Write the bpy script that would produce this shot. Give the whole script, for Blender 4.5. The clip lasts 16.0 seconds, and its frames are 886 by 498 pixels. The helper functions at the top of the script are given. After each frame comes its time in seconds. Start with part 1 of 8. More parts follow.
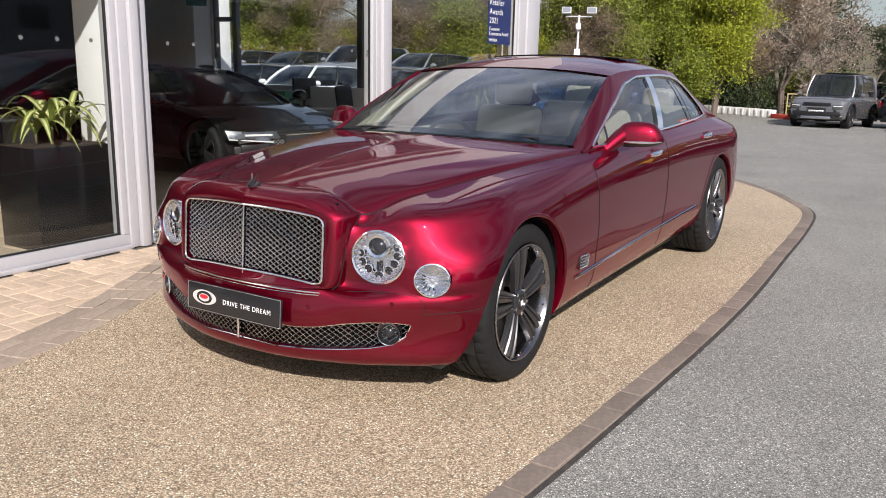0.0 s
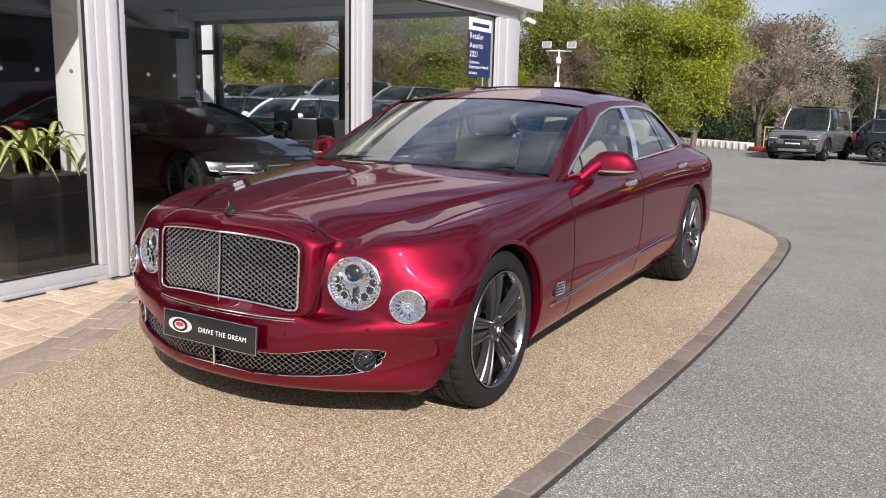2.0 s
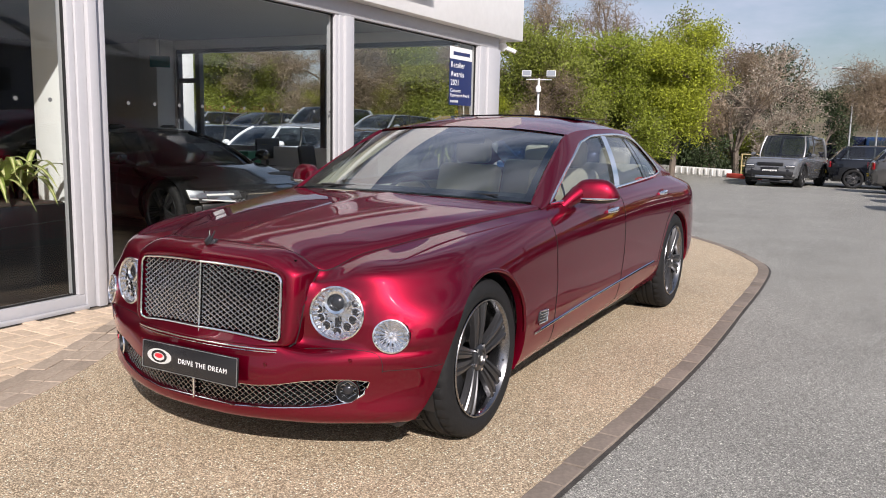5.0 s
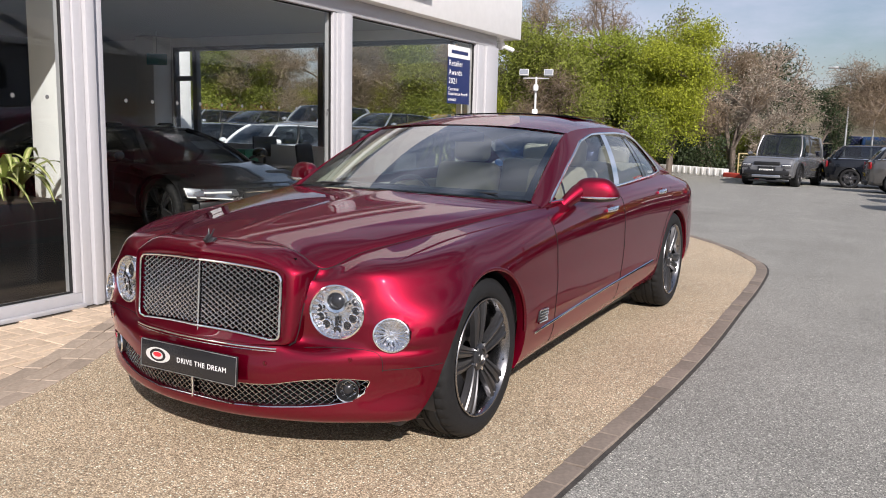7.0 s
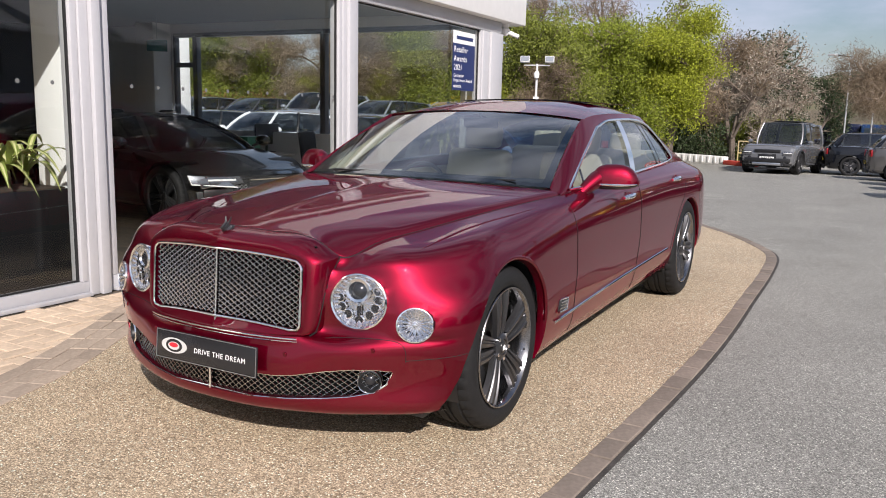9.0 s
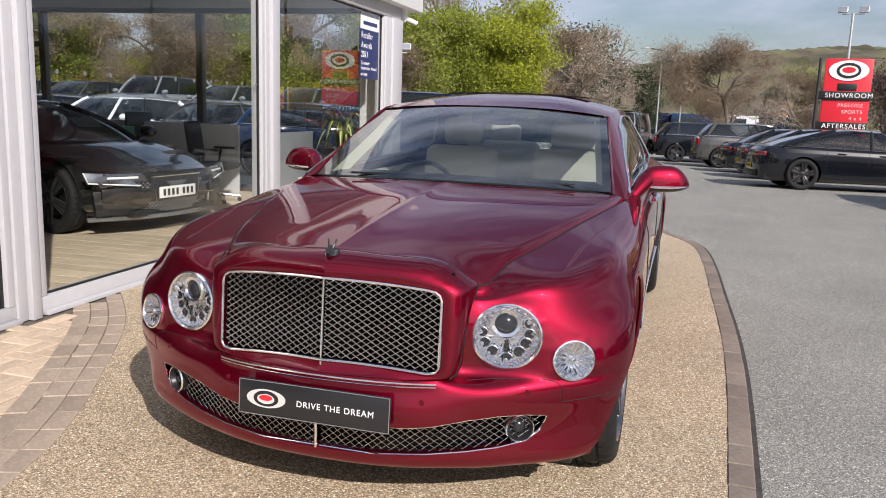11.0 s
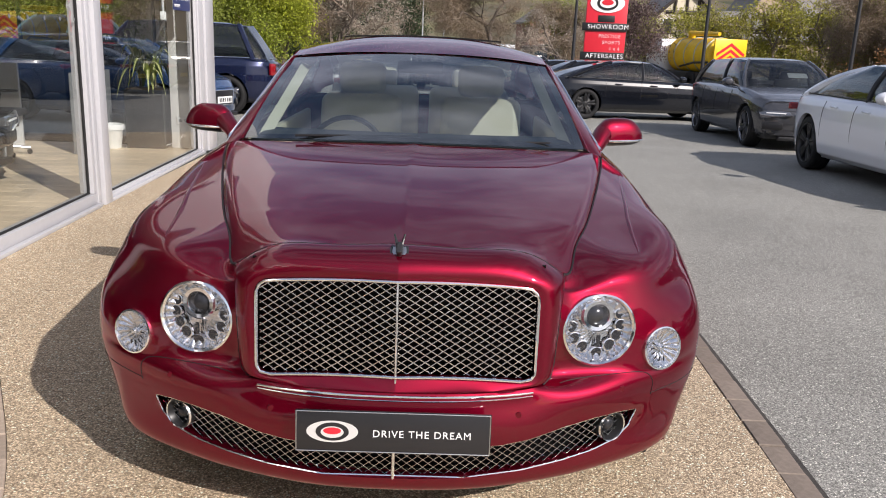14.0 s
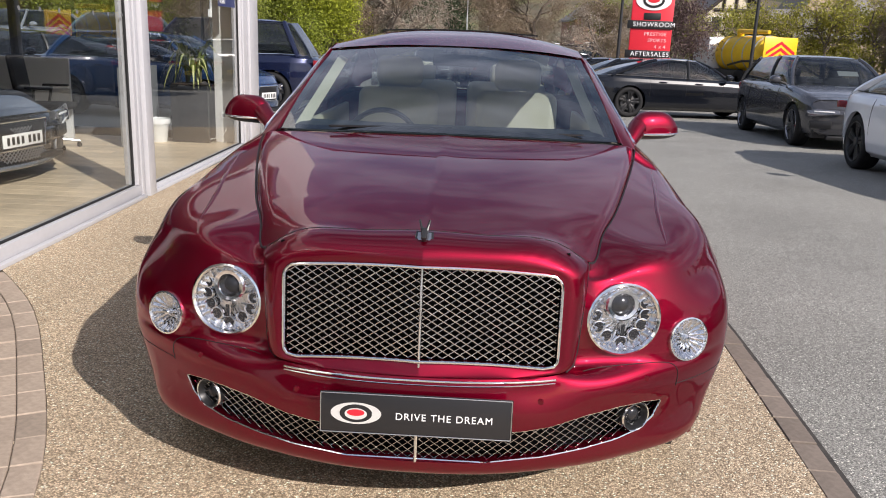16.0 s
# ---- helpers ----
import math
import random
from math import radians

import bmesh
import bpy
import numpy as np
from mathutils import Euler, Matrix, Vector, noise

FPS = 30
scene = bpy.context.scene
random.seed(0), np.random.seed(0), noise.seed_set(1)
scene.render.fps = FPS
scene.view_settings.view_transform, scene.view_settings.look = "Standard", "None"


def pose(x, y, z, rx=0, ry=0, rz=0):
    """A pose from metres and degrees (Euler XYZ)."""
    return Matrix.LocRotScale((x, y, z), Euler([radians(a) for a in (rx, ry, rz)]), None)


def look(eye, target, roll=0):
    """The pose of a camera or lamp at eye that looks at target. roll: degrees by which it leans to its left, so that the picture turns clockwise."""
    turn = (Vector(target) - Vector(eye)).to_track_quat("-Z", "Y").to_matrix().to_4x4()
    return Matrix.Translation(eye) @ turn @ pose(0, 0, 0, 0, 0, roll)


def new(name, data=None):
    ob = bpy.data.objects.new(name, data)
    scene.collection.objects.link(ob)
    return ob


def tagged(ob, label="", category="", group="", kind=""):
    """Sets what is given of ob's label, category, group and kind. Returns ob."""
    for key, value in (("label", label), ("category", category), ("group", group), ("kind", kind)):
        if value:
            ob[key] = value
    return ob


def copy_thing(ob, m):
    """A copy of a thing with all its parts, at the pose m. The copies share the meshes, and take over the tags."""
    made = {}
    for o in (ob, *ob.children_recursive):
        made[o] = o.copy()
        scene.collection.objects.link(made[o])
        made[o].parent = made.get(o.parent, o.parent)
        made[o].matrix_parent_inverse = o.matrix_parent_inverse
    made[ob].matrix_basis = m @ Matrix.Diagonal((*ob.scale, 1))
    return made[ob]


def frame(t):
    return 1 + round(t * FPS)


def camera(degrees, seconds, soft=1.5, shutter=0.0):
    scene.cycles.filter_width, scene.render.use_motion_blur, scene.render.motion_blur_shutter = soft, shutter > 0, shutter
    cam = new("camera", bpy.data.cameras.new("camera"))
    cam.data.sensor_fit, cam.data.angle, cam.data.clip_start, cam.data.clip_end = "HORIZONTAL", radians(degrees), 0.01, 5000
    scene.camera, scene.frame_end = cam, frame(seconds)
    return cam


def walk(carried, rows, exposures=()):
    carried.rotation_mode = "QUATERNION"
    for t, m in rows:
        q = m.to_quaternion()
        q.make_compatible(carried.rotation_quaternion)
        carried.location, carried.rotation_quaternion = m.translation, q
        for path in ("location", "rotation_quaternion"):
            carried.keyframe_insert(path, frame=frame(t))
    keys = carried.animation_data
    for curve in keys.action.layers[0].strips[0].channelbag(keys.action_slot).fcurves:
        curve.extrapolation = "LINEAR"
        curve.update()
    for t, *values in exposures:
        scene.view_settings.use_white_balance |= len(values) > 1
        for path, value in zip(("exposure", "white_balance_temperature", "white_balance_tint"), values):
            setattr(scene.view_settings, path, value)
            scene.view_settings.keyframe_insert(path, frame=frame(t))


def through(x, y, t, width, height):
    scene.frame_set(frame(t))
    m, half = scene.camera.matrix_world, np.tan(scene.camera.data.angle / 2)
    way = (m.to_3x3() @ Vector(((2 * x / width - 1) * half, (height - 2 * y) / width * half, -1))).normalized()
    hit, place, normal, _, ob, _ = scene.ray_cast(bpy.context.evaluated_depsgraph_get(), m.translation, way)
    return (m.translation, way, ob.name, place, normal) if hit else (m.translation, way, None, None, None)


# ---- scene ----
cam = camera(57.35, 16.0, soft=1.0)
PATH = [
    (0, (2.408, -2.992, 1.358), (1.380, -1.334, 0.914), 1.21),
    (0.5, (2.423, -2.994, 1.369), (1.400, -1.331, 0.936), 1.22),
    (1, (2.428, -3.003, 1.359), (1.412, -1.331, 0.947), 1.25),
    (1.5, (2.440, -3.005, 1.353), (1.430, -1.323, 0.965), 1.28),
    (2, (2.452, -3.002, 1.342), (1.449, -1.310, 0.977), 1.30),
    (2.5, (2.445, -3.001, 1.342), (1.448, -1.302, 0.997), 1.29),
    (3, (2.440, -2.999, 1.345), (1.451, -1.292, 1.015), 1.35),
    (3.5, (2.446, -2.996, 1.347), (1.463, -1.283, 1.030), 1.34),
    (4, (2.441, -2.994, 1.345), (1.463, -1.277, 1.037), 1.29),
    (6.5, (2.431, -2.985, 1.346), (1.469, -1.257, 1.051), 1.34),
    (7, (2.414, -2.984, 1.342), (1.452, -1.257, 1.041), 1.38),
    (7.5, (2.413, -2.979, 1.340), (1.449, -1.254, 1.032), 1.40),
    (8, (2.417, -2.977, 1.342), (1.451, -1.255, 1.026), 1.34),
    (8.2, (2.419, -2.978, 1.340), (1.451, -1.257, 1.021), 1.33),
    (10.3, (1.585, -2.954, 1.309), (0.801, -1.149, 0.949), 1.92),
    (10.5, (1.435, -2.973, 1.307), (0.709, -1.143, 0.952), 1.98),
    (11, (1.077, -3.000, 1.350), (0.528, -1.109, 0.999), 1.95),
    (11.5, (0.663, -2.961, 1.306), (0.316, -1.023, 0.958), 2.10),
    (12, (0.367, -2.978, 1.317), (0.204, -1.017, 0.959), 2.10),
    (12.5, (0.146, -3.024, 1.367), (0.110, -1.061, 0.982), 2.12),
    (13, (0.024, -2.967, 1.379), (0.055, -1.013, 0.951), 2.15),
    (13.5, (0.028, -2.838, 1.419), (0.074, -0.894, 0.949), 2.16),
    (14, (0.082, -2.741, 1.421), (0.115, -0.804, 0.922), 2.18),
    (14.5, (0.093, -2.766, 1.420), (0.096, -0.832, 0.911), 2.14),
    (15, (0.097, -2.772, 1.406), (0.073, -0.839, 0.896), 2.15),
    (15.5, (0.122, -2.763, 1.400), (0.074, -0.829, 0.893), 2.17),
    (16, (0.131, -2.770, 1.395), (0.061, -0.836, 0.889), 2.22),
]
walk(cam, [(t, look(eye, target, roll)) for t, eye, target, roll in PATH])

# ---------------------------------------------------------------- light
SUN_WAY = Vector((-1.01, 1.15, -1.0)).normalized()
world = bpy.data.worlds.new("sky")
scene.world = world
world.use_nodes = True
wn, wl = world.node_tree.nodes, world.node_tree.links
wn.clear()
w_sky = wn.new("ShaderNodeTexSky")
w_sky.sky_type, w_sky.sun_disc = "NISHITA", False
w_sky.sun_elevation = math.asin(-SUN_WAY.z)
w_sky.sun_rotation = math.atan2(-SUN_WAY.x, -SUN_WAY.y)
w_sky.air_density, w_sky.dust_density, w_sky.ozone_density = 1.0, 1.6, 1.0
w_co = wn.new("ShaderNodeTexCoord")
w_map = wn.new("ShaderNodeMapping")
w_map.inputs["Scale"].default_value = (1.6, 1.6, 5.0)
w_noise = wn.new("ShaderNodeTexNoise")
w_noise.inputs["Scale"].default_value, w_noise.inputs["Detail"].default_value = 1.6, 7
w_noise.inputs["Roughness"].default_value = 0.58
w_ramp = wn.new("ShaderNodeValToRGB")
w_ramp.color_ramp.elements[0].position, w_ramp.color_ramp.elements[1].position = 0.38, 0.62
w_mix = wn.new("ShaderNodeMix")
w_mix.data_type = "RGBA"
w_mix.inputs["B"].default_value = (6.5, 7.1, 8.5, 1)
w_bg = wn.new("ShaderNodeBackground")
w_bg.inputs["Strength"].default_value = 0.080
w_out = wn.new("ShaderNodeOutputWorld")
wl.new(w_co.outputs["Generated"], w_map.inputs["Vector"])
wl.new(w_map.outputs["Vector"], w_noise.inputs["Vector"])
wl.new(w_noise.outputs["Fac"], w_ramp.inputs["Fac"])
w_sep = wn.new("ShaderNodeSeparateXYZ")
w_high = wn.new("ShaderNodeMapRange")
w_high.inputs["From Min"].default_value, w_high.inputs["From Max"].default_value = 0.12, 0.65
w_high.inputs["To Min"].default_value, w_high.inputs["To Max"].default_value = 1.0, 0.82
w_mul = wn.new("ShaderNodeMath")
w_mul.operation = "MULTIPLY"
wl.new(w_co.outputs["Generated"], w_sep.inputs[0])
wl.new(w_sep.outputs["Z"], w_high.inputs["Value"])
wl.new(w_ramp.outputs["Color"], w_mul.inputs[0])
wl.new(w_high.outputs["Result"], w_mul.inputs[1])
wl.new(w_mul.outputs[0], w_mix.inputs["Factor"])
wl.new(w_sky.outputs["Color"], w_mix.inputs["A"])
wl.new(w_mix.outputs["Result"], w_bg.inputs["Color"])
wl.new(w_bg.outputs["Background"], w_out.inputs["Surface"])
sun = new("sun", bpy.data.lights.new("sun", "SUN"))
sun.data.energy, sun.data.angle, sun.data.color = 5.0, radians(0.6), (1.0, 0.94, 0.85)
sun.matrix_world = look((0, 0, 30), Vector((0, 0, 30)) + SUN_WAY)
scene.view_settings.exposure = 0.26
scene.view_settings.use_white_balance = True
scene.view_settings.white_balance_temperature, scene.view_settings.white_balance_tint = 6350, 16

# ---------------------------------------------------------------- materials
def material(name, colour, rough=0.5, metal=0.0, noise_scale=0.0, vary=0.0, bump=0.0, bump_scale=0.0, coat=0.0, spec=0.5, island=0.0, coords="Object"):
    """A principled material with mottling of its colour and a fine bump, both at scales given in 1/m."""
    m = bpy.data.materials.new(name)
    m.use_nodes = True
    n, l = m.node_tree.nodes, m.node_tree.links
    b = n["Principled BSDF"]
    b.inputs["Base Color"].default_value = (*colour, 1)
    b.inputs["Roughness"].default_value, b.inputs["Metallic"].default_value = rough, metal
    b.inputs["Coat Weight"].default_value, b.inputs["Coat Roughness"].default_value = coat, 0.03
    b.inputs["Specular IOR Level"].default_value = spec
    tc = n.new("ShaderNodeTexCoord")
    out = None
    if vary:
        t = n.new("ShaderNodeTexNoise")
        t.inputs["Scale"].default_value, t.inputs["Detail"].default_value = noise_scale, 6
        l.new(tc.outputs[coords], t.inputs["Vector"])
        t2 = n.new("ShaderNodeTexNoise")
        t2.inputs["Scale"].default_value, t2.inputs["Detail"].default_value = noise_scale * 9, 3
        l.new(tc.outputs[coords], t2.inputs["Vector"])
        add = n.new("ShaderNodeMath")
        add.operation = "ADD"
        l.new(t.outputs["Fac"], add.inputs[0])
        l.new(t2.outputs["Fac"], add.inputs[1])
        rng = n.new("ShaderNodeMapRange")
        rng.inputs["From Min"].default_value, rng.inputs["From Max"].default_value = 0.7, 1.3
        rng.inputs["To Min"].default_value, rng.inputs["To Max"].default_value = 1 - vary, 1 + vary
        l.new(add.outputs[0], rng.inputs["Value"])
        out = rng.outputs["Result"]
    if island:
        oi = n.new("ShaderNodeObjectInfo")
        r2 = n.new("ShaderNodeMapRange")
        r2.inputs["To Min"].default_value, r2.inputs["To Max"].default_value = 1 - island, 1 + island
        l.new(oi.outputs["Random"], r2.inputs["Value"])
        if out:
            mul = n.new("ShaderNodeMath")
            mul.operation = "MULTIPLY"
            l.new(out, mul.inputs[0])
            l.new(r2.outputs["Result"], mul.inputs[1])
            out = mul.outputs[0]
        else:
            out = r2.outputs["Result"]
    if out:
        vm = n.new("ShaderNodeVectorMath")
        vm.operation = "SCALE"
        vm.inputs[0].default_value = colour
        l.new(out, vm.inputs["Scale"])
        l.new(vm.outputs[0], b.inputs["Base Color"])
    if bump:
        t3 = n.new("ShaderNodeTexNoise")
        t3.inputs["Scale"].default_value, t3.inputs["Detail"].default_value = bump_scale, 4
        l.new(tc.outputs[coords], t3.inputs["Vector"])
        bp = n.new("ShaderNodeBump")
        bp.inputs["Strength"].default_value, bp.inputs["Distance"].default_value = 1.0, bump
        l.new(t3.outputs["Fac"], bp.inputs["Height"])
        l.new(bp.outputs["Normal"], b.inputs["Normal"])
    return m


def gravelly(name, dark, light, cell, rough, big=0.15, bump=0.002):
    """Stones bound in a sheet: cells of mixed colour, with a slow mottling."""
    m = bpy.data.materials.new(name)
    m.use_nodes = True
    n, l = m.node_tree.nodes, m.node_tree.links
    b = n["Principled BSDF"]
    b.inputs["Roughness"].default_value = rough
    tc = n.new("ShaderNodeTexCoord")
    v = n.new("ShaderNodeTexVoronoi")
    v.inputs["Scale"].default_value = 1 / cell
    l.new(tc.outputs["Object"], v.inputs["Vector"])
    sep = n.new("ShaderNodeSeparateColor")
    l.new(v.outputs["Color"], sep.inputs["Color"])
    mix = n.new("ShaderNodeMix")
    mix.data_type = "RGBA"
    mix.inputs["A"].default_value, mix.inputs["B"].default_value = (*dark, 1), (*light, 1)
    l.new(sep.outputs["Red"], mix.inputs["Factor"])
    pale = n.new("ShaderNodeMath")
    pale.operation = "GREATER_THAN"
    pale.inputs[1].default_value = 0.955
    l.new(sep.outputs["Green"], pale.inputs[0])
    stray = n.new("ShaderNodeMix")
    stray.data_type = "RGBA"
    stray.inputs["B"].default_value = (*[min(c * 1.65, 0.92) for c in light], 1)
    l.new(pale.outputs[0], stray.inputs["Factor"])
    l.new(mix.outputs["Result"], stray.inputs["A"])
    t = n.new("ShaderNodeTexNoise")
    t.inputs["Scale"].default_value, t.inputs["Detail"].default_value = 0.9, 8
    l.new(tc.outputs["Object"], t.inputs["Vector"])
    rng = n.new("ShaderNodeMapRange")
    rng.inputs["From Min"].default_value, rng.inputs["From Max"].default_value = 0.3, 0.7
    rng.inputs["To Min"].default_value, rng.inputs["To Max"].default_value = 1 - big, 1 + big
    l.new(t.outputs["Fac"], rng.inputs["Value"])
    dist = n.new("ShaderNodeMapRange")
    dist.inputs["From Min"].default_value, dist.inputs["From Max"].default_value = 0.25, 0.75
    dist.inputs["To Min"].default_value, dist.inputs["To Max"].default_value = 1.1, 0.5
    l.new(v.outputs["Distance"], dist.inputs["Value"])
    mul = n.new("ShaderNodeMath")
    mul.operation = "MULTIPLY"
    l.new(rng.outputs["Result"], mul.inputs[0])
    l.new(dist.outputs["Result"], mul.inputs[1])
    vm = n.new("ShaderNodeVectorMath")
    vm.operation = "SCALE"
    l.new(stray.outputs["Result"], vm.inputs[0])
    l.new(mul.outputs[0], vm.inputs["Scale"])
    l.new(vm.outputs[0], b.inputs["Base Color"])
    bp = n.new("ShaderNodeBump")
    bp.invert = True
    bp.inputs["Distance"].default_value = bump
    l.new(v.outputs["Distance"], bp.inputs["Height"])
    l.new(bp.outputs["Normal"], b.inputs["Normal"])
    return m


def glass(name, tint, gain, base=0.0, rough=0.0):
    """A clear pane: what is behind shows through, with a mirror that grows towards grazing."""
    m = bpy.data.materials.new(name)
    m.use_nodes = True
    n, l = m.node_tree.nodes, m.node_tree.links
    n.clear()
    tr = n.new("ShaderNodeBsdfTransparent")
    tr.inputs["Color"].default_value = (*tint, 1)
    gl = n.new("ShaderNodeBsdfGlossy")
    gl.inputs["Roughness"].default_value = rough
    fr = n.new("ShaderNodeLayerWeight")
    fr.inputs["Blend"].default_value = 0.5
    p5 = n.new("ShaderNodeMath")
    p5.operation = "POWER"
    p5.inputs[1].default_value = 5.0
    l.new(fr.outputs["Facing"], p5.inputs[0])
    mu = n.new("ShaderNodeMath")
    mu.operation, mu.use_clamp = "MULTIPLY_ADD", True
    mu.inputs[1].default_value, mu.inputs[2].default_value = 0.96 * gain, 0.04 * gain + base
    mx = n.new("ShaderNodeMixShader")
    out = n.new("ShaderNodeOutputMaterial")
    l.new(p5.outputs[0], mu.inputs[0])
    l.new(mu.outputs[0], mx.inputs[0])
    l.new(tr.outputs[0], mx.inputs[1])
    l.new(gl.outputs[0], mx.inputs[2])
    l.new(mx.outputs[0], out.inputs["Surface"])
    return m


M_TARMAC = gravelly("tarmac", (0.150, 0.148, 0.133), (0.44, 0.43, 0.385), 0.0055, 0.9, 0.12, 0.002)
M_RESIN = gravelly("resin_gravel", (0.275, 0.198, 0.122), (0.80, 0.645, 0.445), 0.0062, 0.75, 0.10, 0.003)
M_PAVER = material("tan_paver", (0.53, 0.415, 0.305), 0.85, 0, 4, 0.16, 0.0015, 160, island=0.14)
M_SETT = material("grey_paver", (0.200, 0.163, 0.132), 0.85, 0, 5, 0.2, 0.0015, 160, island=0.16)
M_BAND = material("band_paver", (0.335, 0.270, 0.210), 0.85, 0, 5, 0.2, 0.0015, 160, island=0.14)
M_JOINT = material("sand_joint", (0.13, 0.105, 0.08), 0.95, 0, 8, 0.25, 0.001, 200)
M_WHITE = material("white_render", (0.80, 0.80, 0.79), 0.6, 0, 1.2, 0.035, 0.0003, 90)
M_FRAME = material("white_frame", (0.44, 0.44, 0.46), 0.35, 0, 2.5, 0.03)
M_GASKET = material("black_gasket", (0.012, 0.012, 0.013), 0.6)
M_PLANK = material("timber_floor", (0.64, 0.52, 0.37), 0.38, 0, 3, 0.2, island=0.16)
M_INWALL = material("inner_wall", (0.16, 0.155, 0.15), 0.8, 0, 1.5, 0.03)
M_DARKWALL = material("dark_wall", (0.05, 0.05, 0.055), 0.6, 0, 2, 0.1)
M_CEIL = material("ceiling_dimmed", (0.38, 0.38, 0.38), 0.9, 0, 2, 0.03)
M_GLASS = glass("shop_glass", (0.92, 0.95, 0.94), 1.8, 0.02)
M_BLACK = material("black_plastic", (0.012, 0.012, 0.013), 0.4)
M_SATIN = material("satin_black", (0.02, 0.02, 0.021), 0.28)
M_CHROME = material("chrome", (0.86, 0.87, 0.88), 0.06, 1.0)
M_STEEL = material("steel", (0.52, 0.53, 0.55), 0.35, 1.0, 20, 0.08)

# ---------------------------------------------------------------- mesh helpers
def link_mesh(name, bm, mat, parent=None, label="", smooth=True):
    me = bpy.data.meshes.new(name)
    bm.to_mesh(me)
    bm.free()
    for mt in (mat if isinstance(mat, (list, tuple)) else [mat]):
        me.materials.append(mt)
    if smooth:
        me.shade_smooth()
        me.set_sharp_from_angle(angle=radians(38))
    ob = new(name, me)
    if parent:
        ob.parent = parent
    if label:
        tagged(ob, label)
    return ob


def part(name, bm, mat, parent, label=""):
    return link_mesh(name, bm, mat, parent, label)


def thing(name, label, category, m=None, group="", kind=""):
    ob = new(name)
    ob.empty_display_size = 0.1
    if m is not None:
        ob.matrix_world = m
    return tagged(ob, label, category, group, kind)


def box(x0, x1, y0, y1, z0, z1, bevel=0.0, seg=2, bm=None):
    """A box between two corners, its edges rounded."""
    own = bmesh.new()
    r = bmesh.ops.create_cube(own, size=1)
    bmesh.ops.scale(own, vec=(x1 - x0, y1 - y0, z1 - z0), verts=own.verts)
    bmesh.ops.translate(own, vec=((x0 + x1) / 2, (y0 + y1) / 2, (z0 + z1) / 2), verts=own.verts)
    if bevel:
        bmesh.ops.bevel(own, geom=own.edges[:], offset=bevel, segments=seg, profile=0.5, affect="EDGES")
    if bm is None:
        return own
    return join(bm, own)


def join(bm, other, m=None):
    """Adds other to bm, by the pose m."""
    tmp = bpy.data.meshes.new("tmp")
    if m is not None:
        bmesh.ops.transform(other, matrix=m, verts=other.verts)
    other.to_mesh(tmp)
    other.free()
    bm.from_mesh(tmp)
    bpy.data.meshes.remove(tmp)
    return bm


def cyl(r0, r1, h, seg=20, m=None, bm=None, caps=True):
    """A tapered cylinder from z = 0 to h."""
    own = bmesh.new()
    bmesh.ops.create_cone(own, cap_ends=caps, segments=seg, radius1=r0, radius2=r1, depth=h, matrix=Matrix.Translation((0, 0, h / 2)))
    if m is not None:
        bmesh.ops.transform(own, matrix=m, verts=own.verts)
    return own if bm is None else join(bm, own)


def between(a, b):
    """The pose that puts z = 0..length along the line from a to b."""
    a, b = Vector(a), Vector(b)
    return Matrix.Translation(a) @ (b - a).to_track_quat("Z", "Y").to_matrix().to_4x4()


def rod(a, b, r0, r1=None, seg=8, bm=None):
    return cyl(r0, r0 if r1 is None else r1, (Vector(b) - Vector(a)).length, seg, between(a, b), bm)


def grid_mesh(pts, bm=None, close_u=False, close_v=False, keep=None, flip=False, mat_of=None):
    """Quads over an array of points [rows, columns, 3]; keep says which quads stay."""
    own = bm or bmesh.new()
    nu, nv = pts.shape[:2]
    vs = [[own.verts.new(pts[i, j]) for j in range(nv)] for i in range(nu)]
    for i in range(nu if close_u else nu - 1):
        for j in range(nv if close_v else nv - 1):
            if keep is not None and not keep[i, j]:
                continue
            i2, j2 = (i + 1) % nu, (j + 1) % nv
            q = (vs[i][j], vs[i][j2], vs[i2][j2], vs[i2][j])
            f = own.faces.new(q[::-1] if flip else q)
            if mat_of is not None:
                f.material_index = mat_of(i, j)
    loose = [v for v in own.verts if not v.link_faces]
    if loose:
        bmesh.ops.delete(own, geom=loose, context="VERTS")
    return own


def lathe(profile, seg=32, m=None, bm=None):
    """Turns (radius, height) points about z."""
    a = np.linspace(0, 2 * np.pi, seg, endpoint=False)
    pr = np.array(profile, float)
    pts = np.stack([np.outer(np.cos(a), pr[:, 0]), np.outer(np.sin(a), pr[:, 0]), np.outer(np.ones(seg), pr[:, 1])], axis=-1)
    own = grid_mesh(pts, close_u=True)
    bmesh.ops.remove_doubles(own, verts=own.verts, dist=1e-5)
    bmesh.ops.recalc_face_normals(own, faces=own.faces)
    if m is not None:
        bmesh.ops.transform(own, matrix=m, verts=own.verts)
    return own if bm is None else join(bm, own)


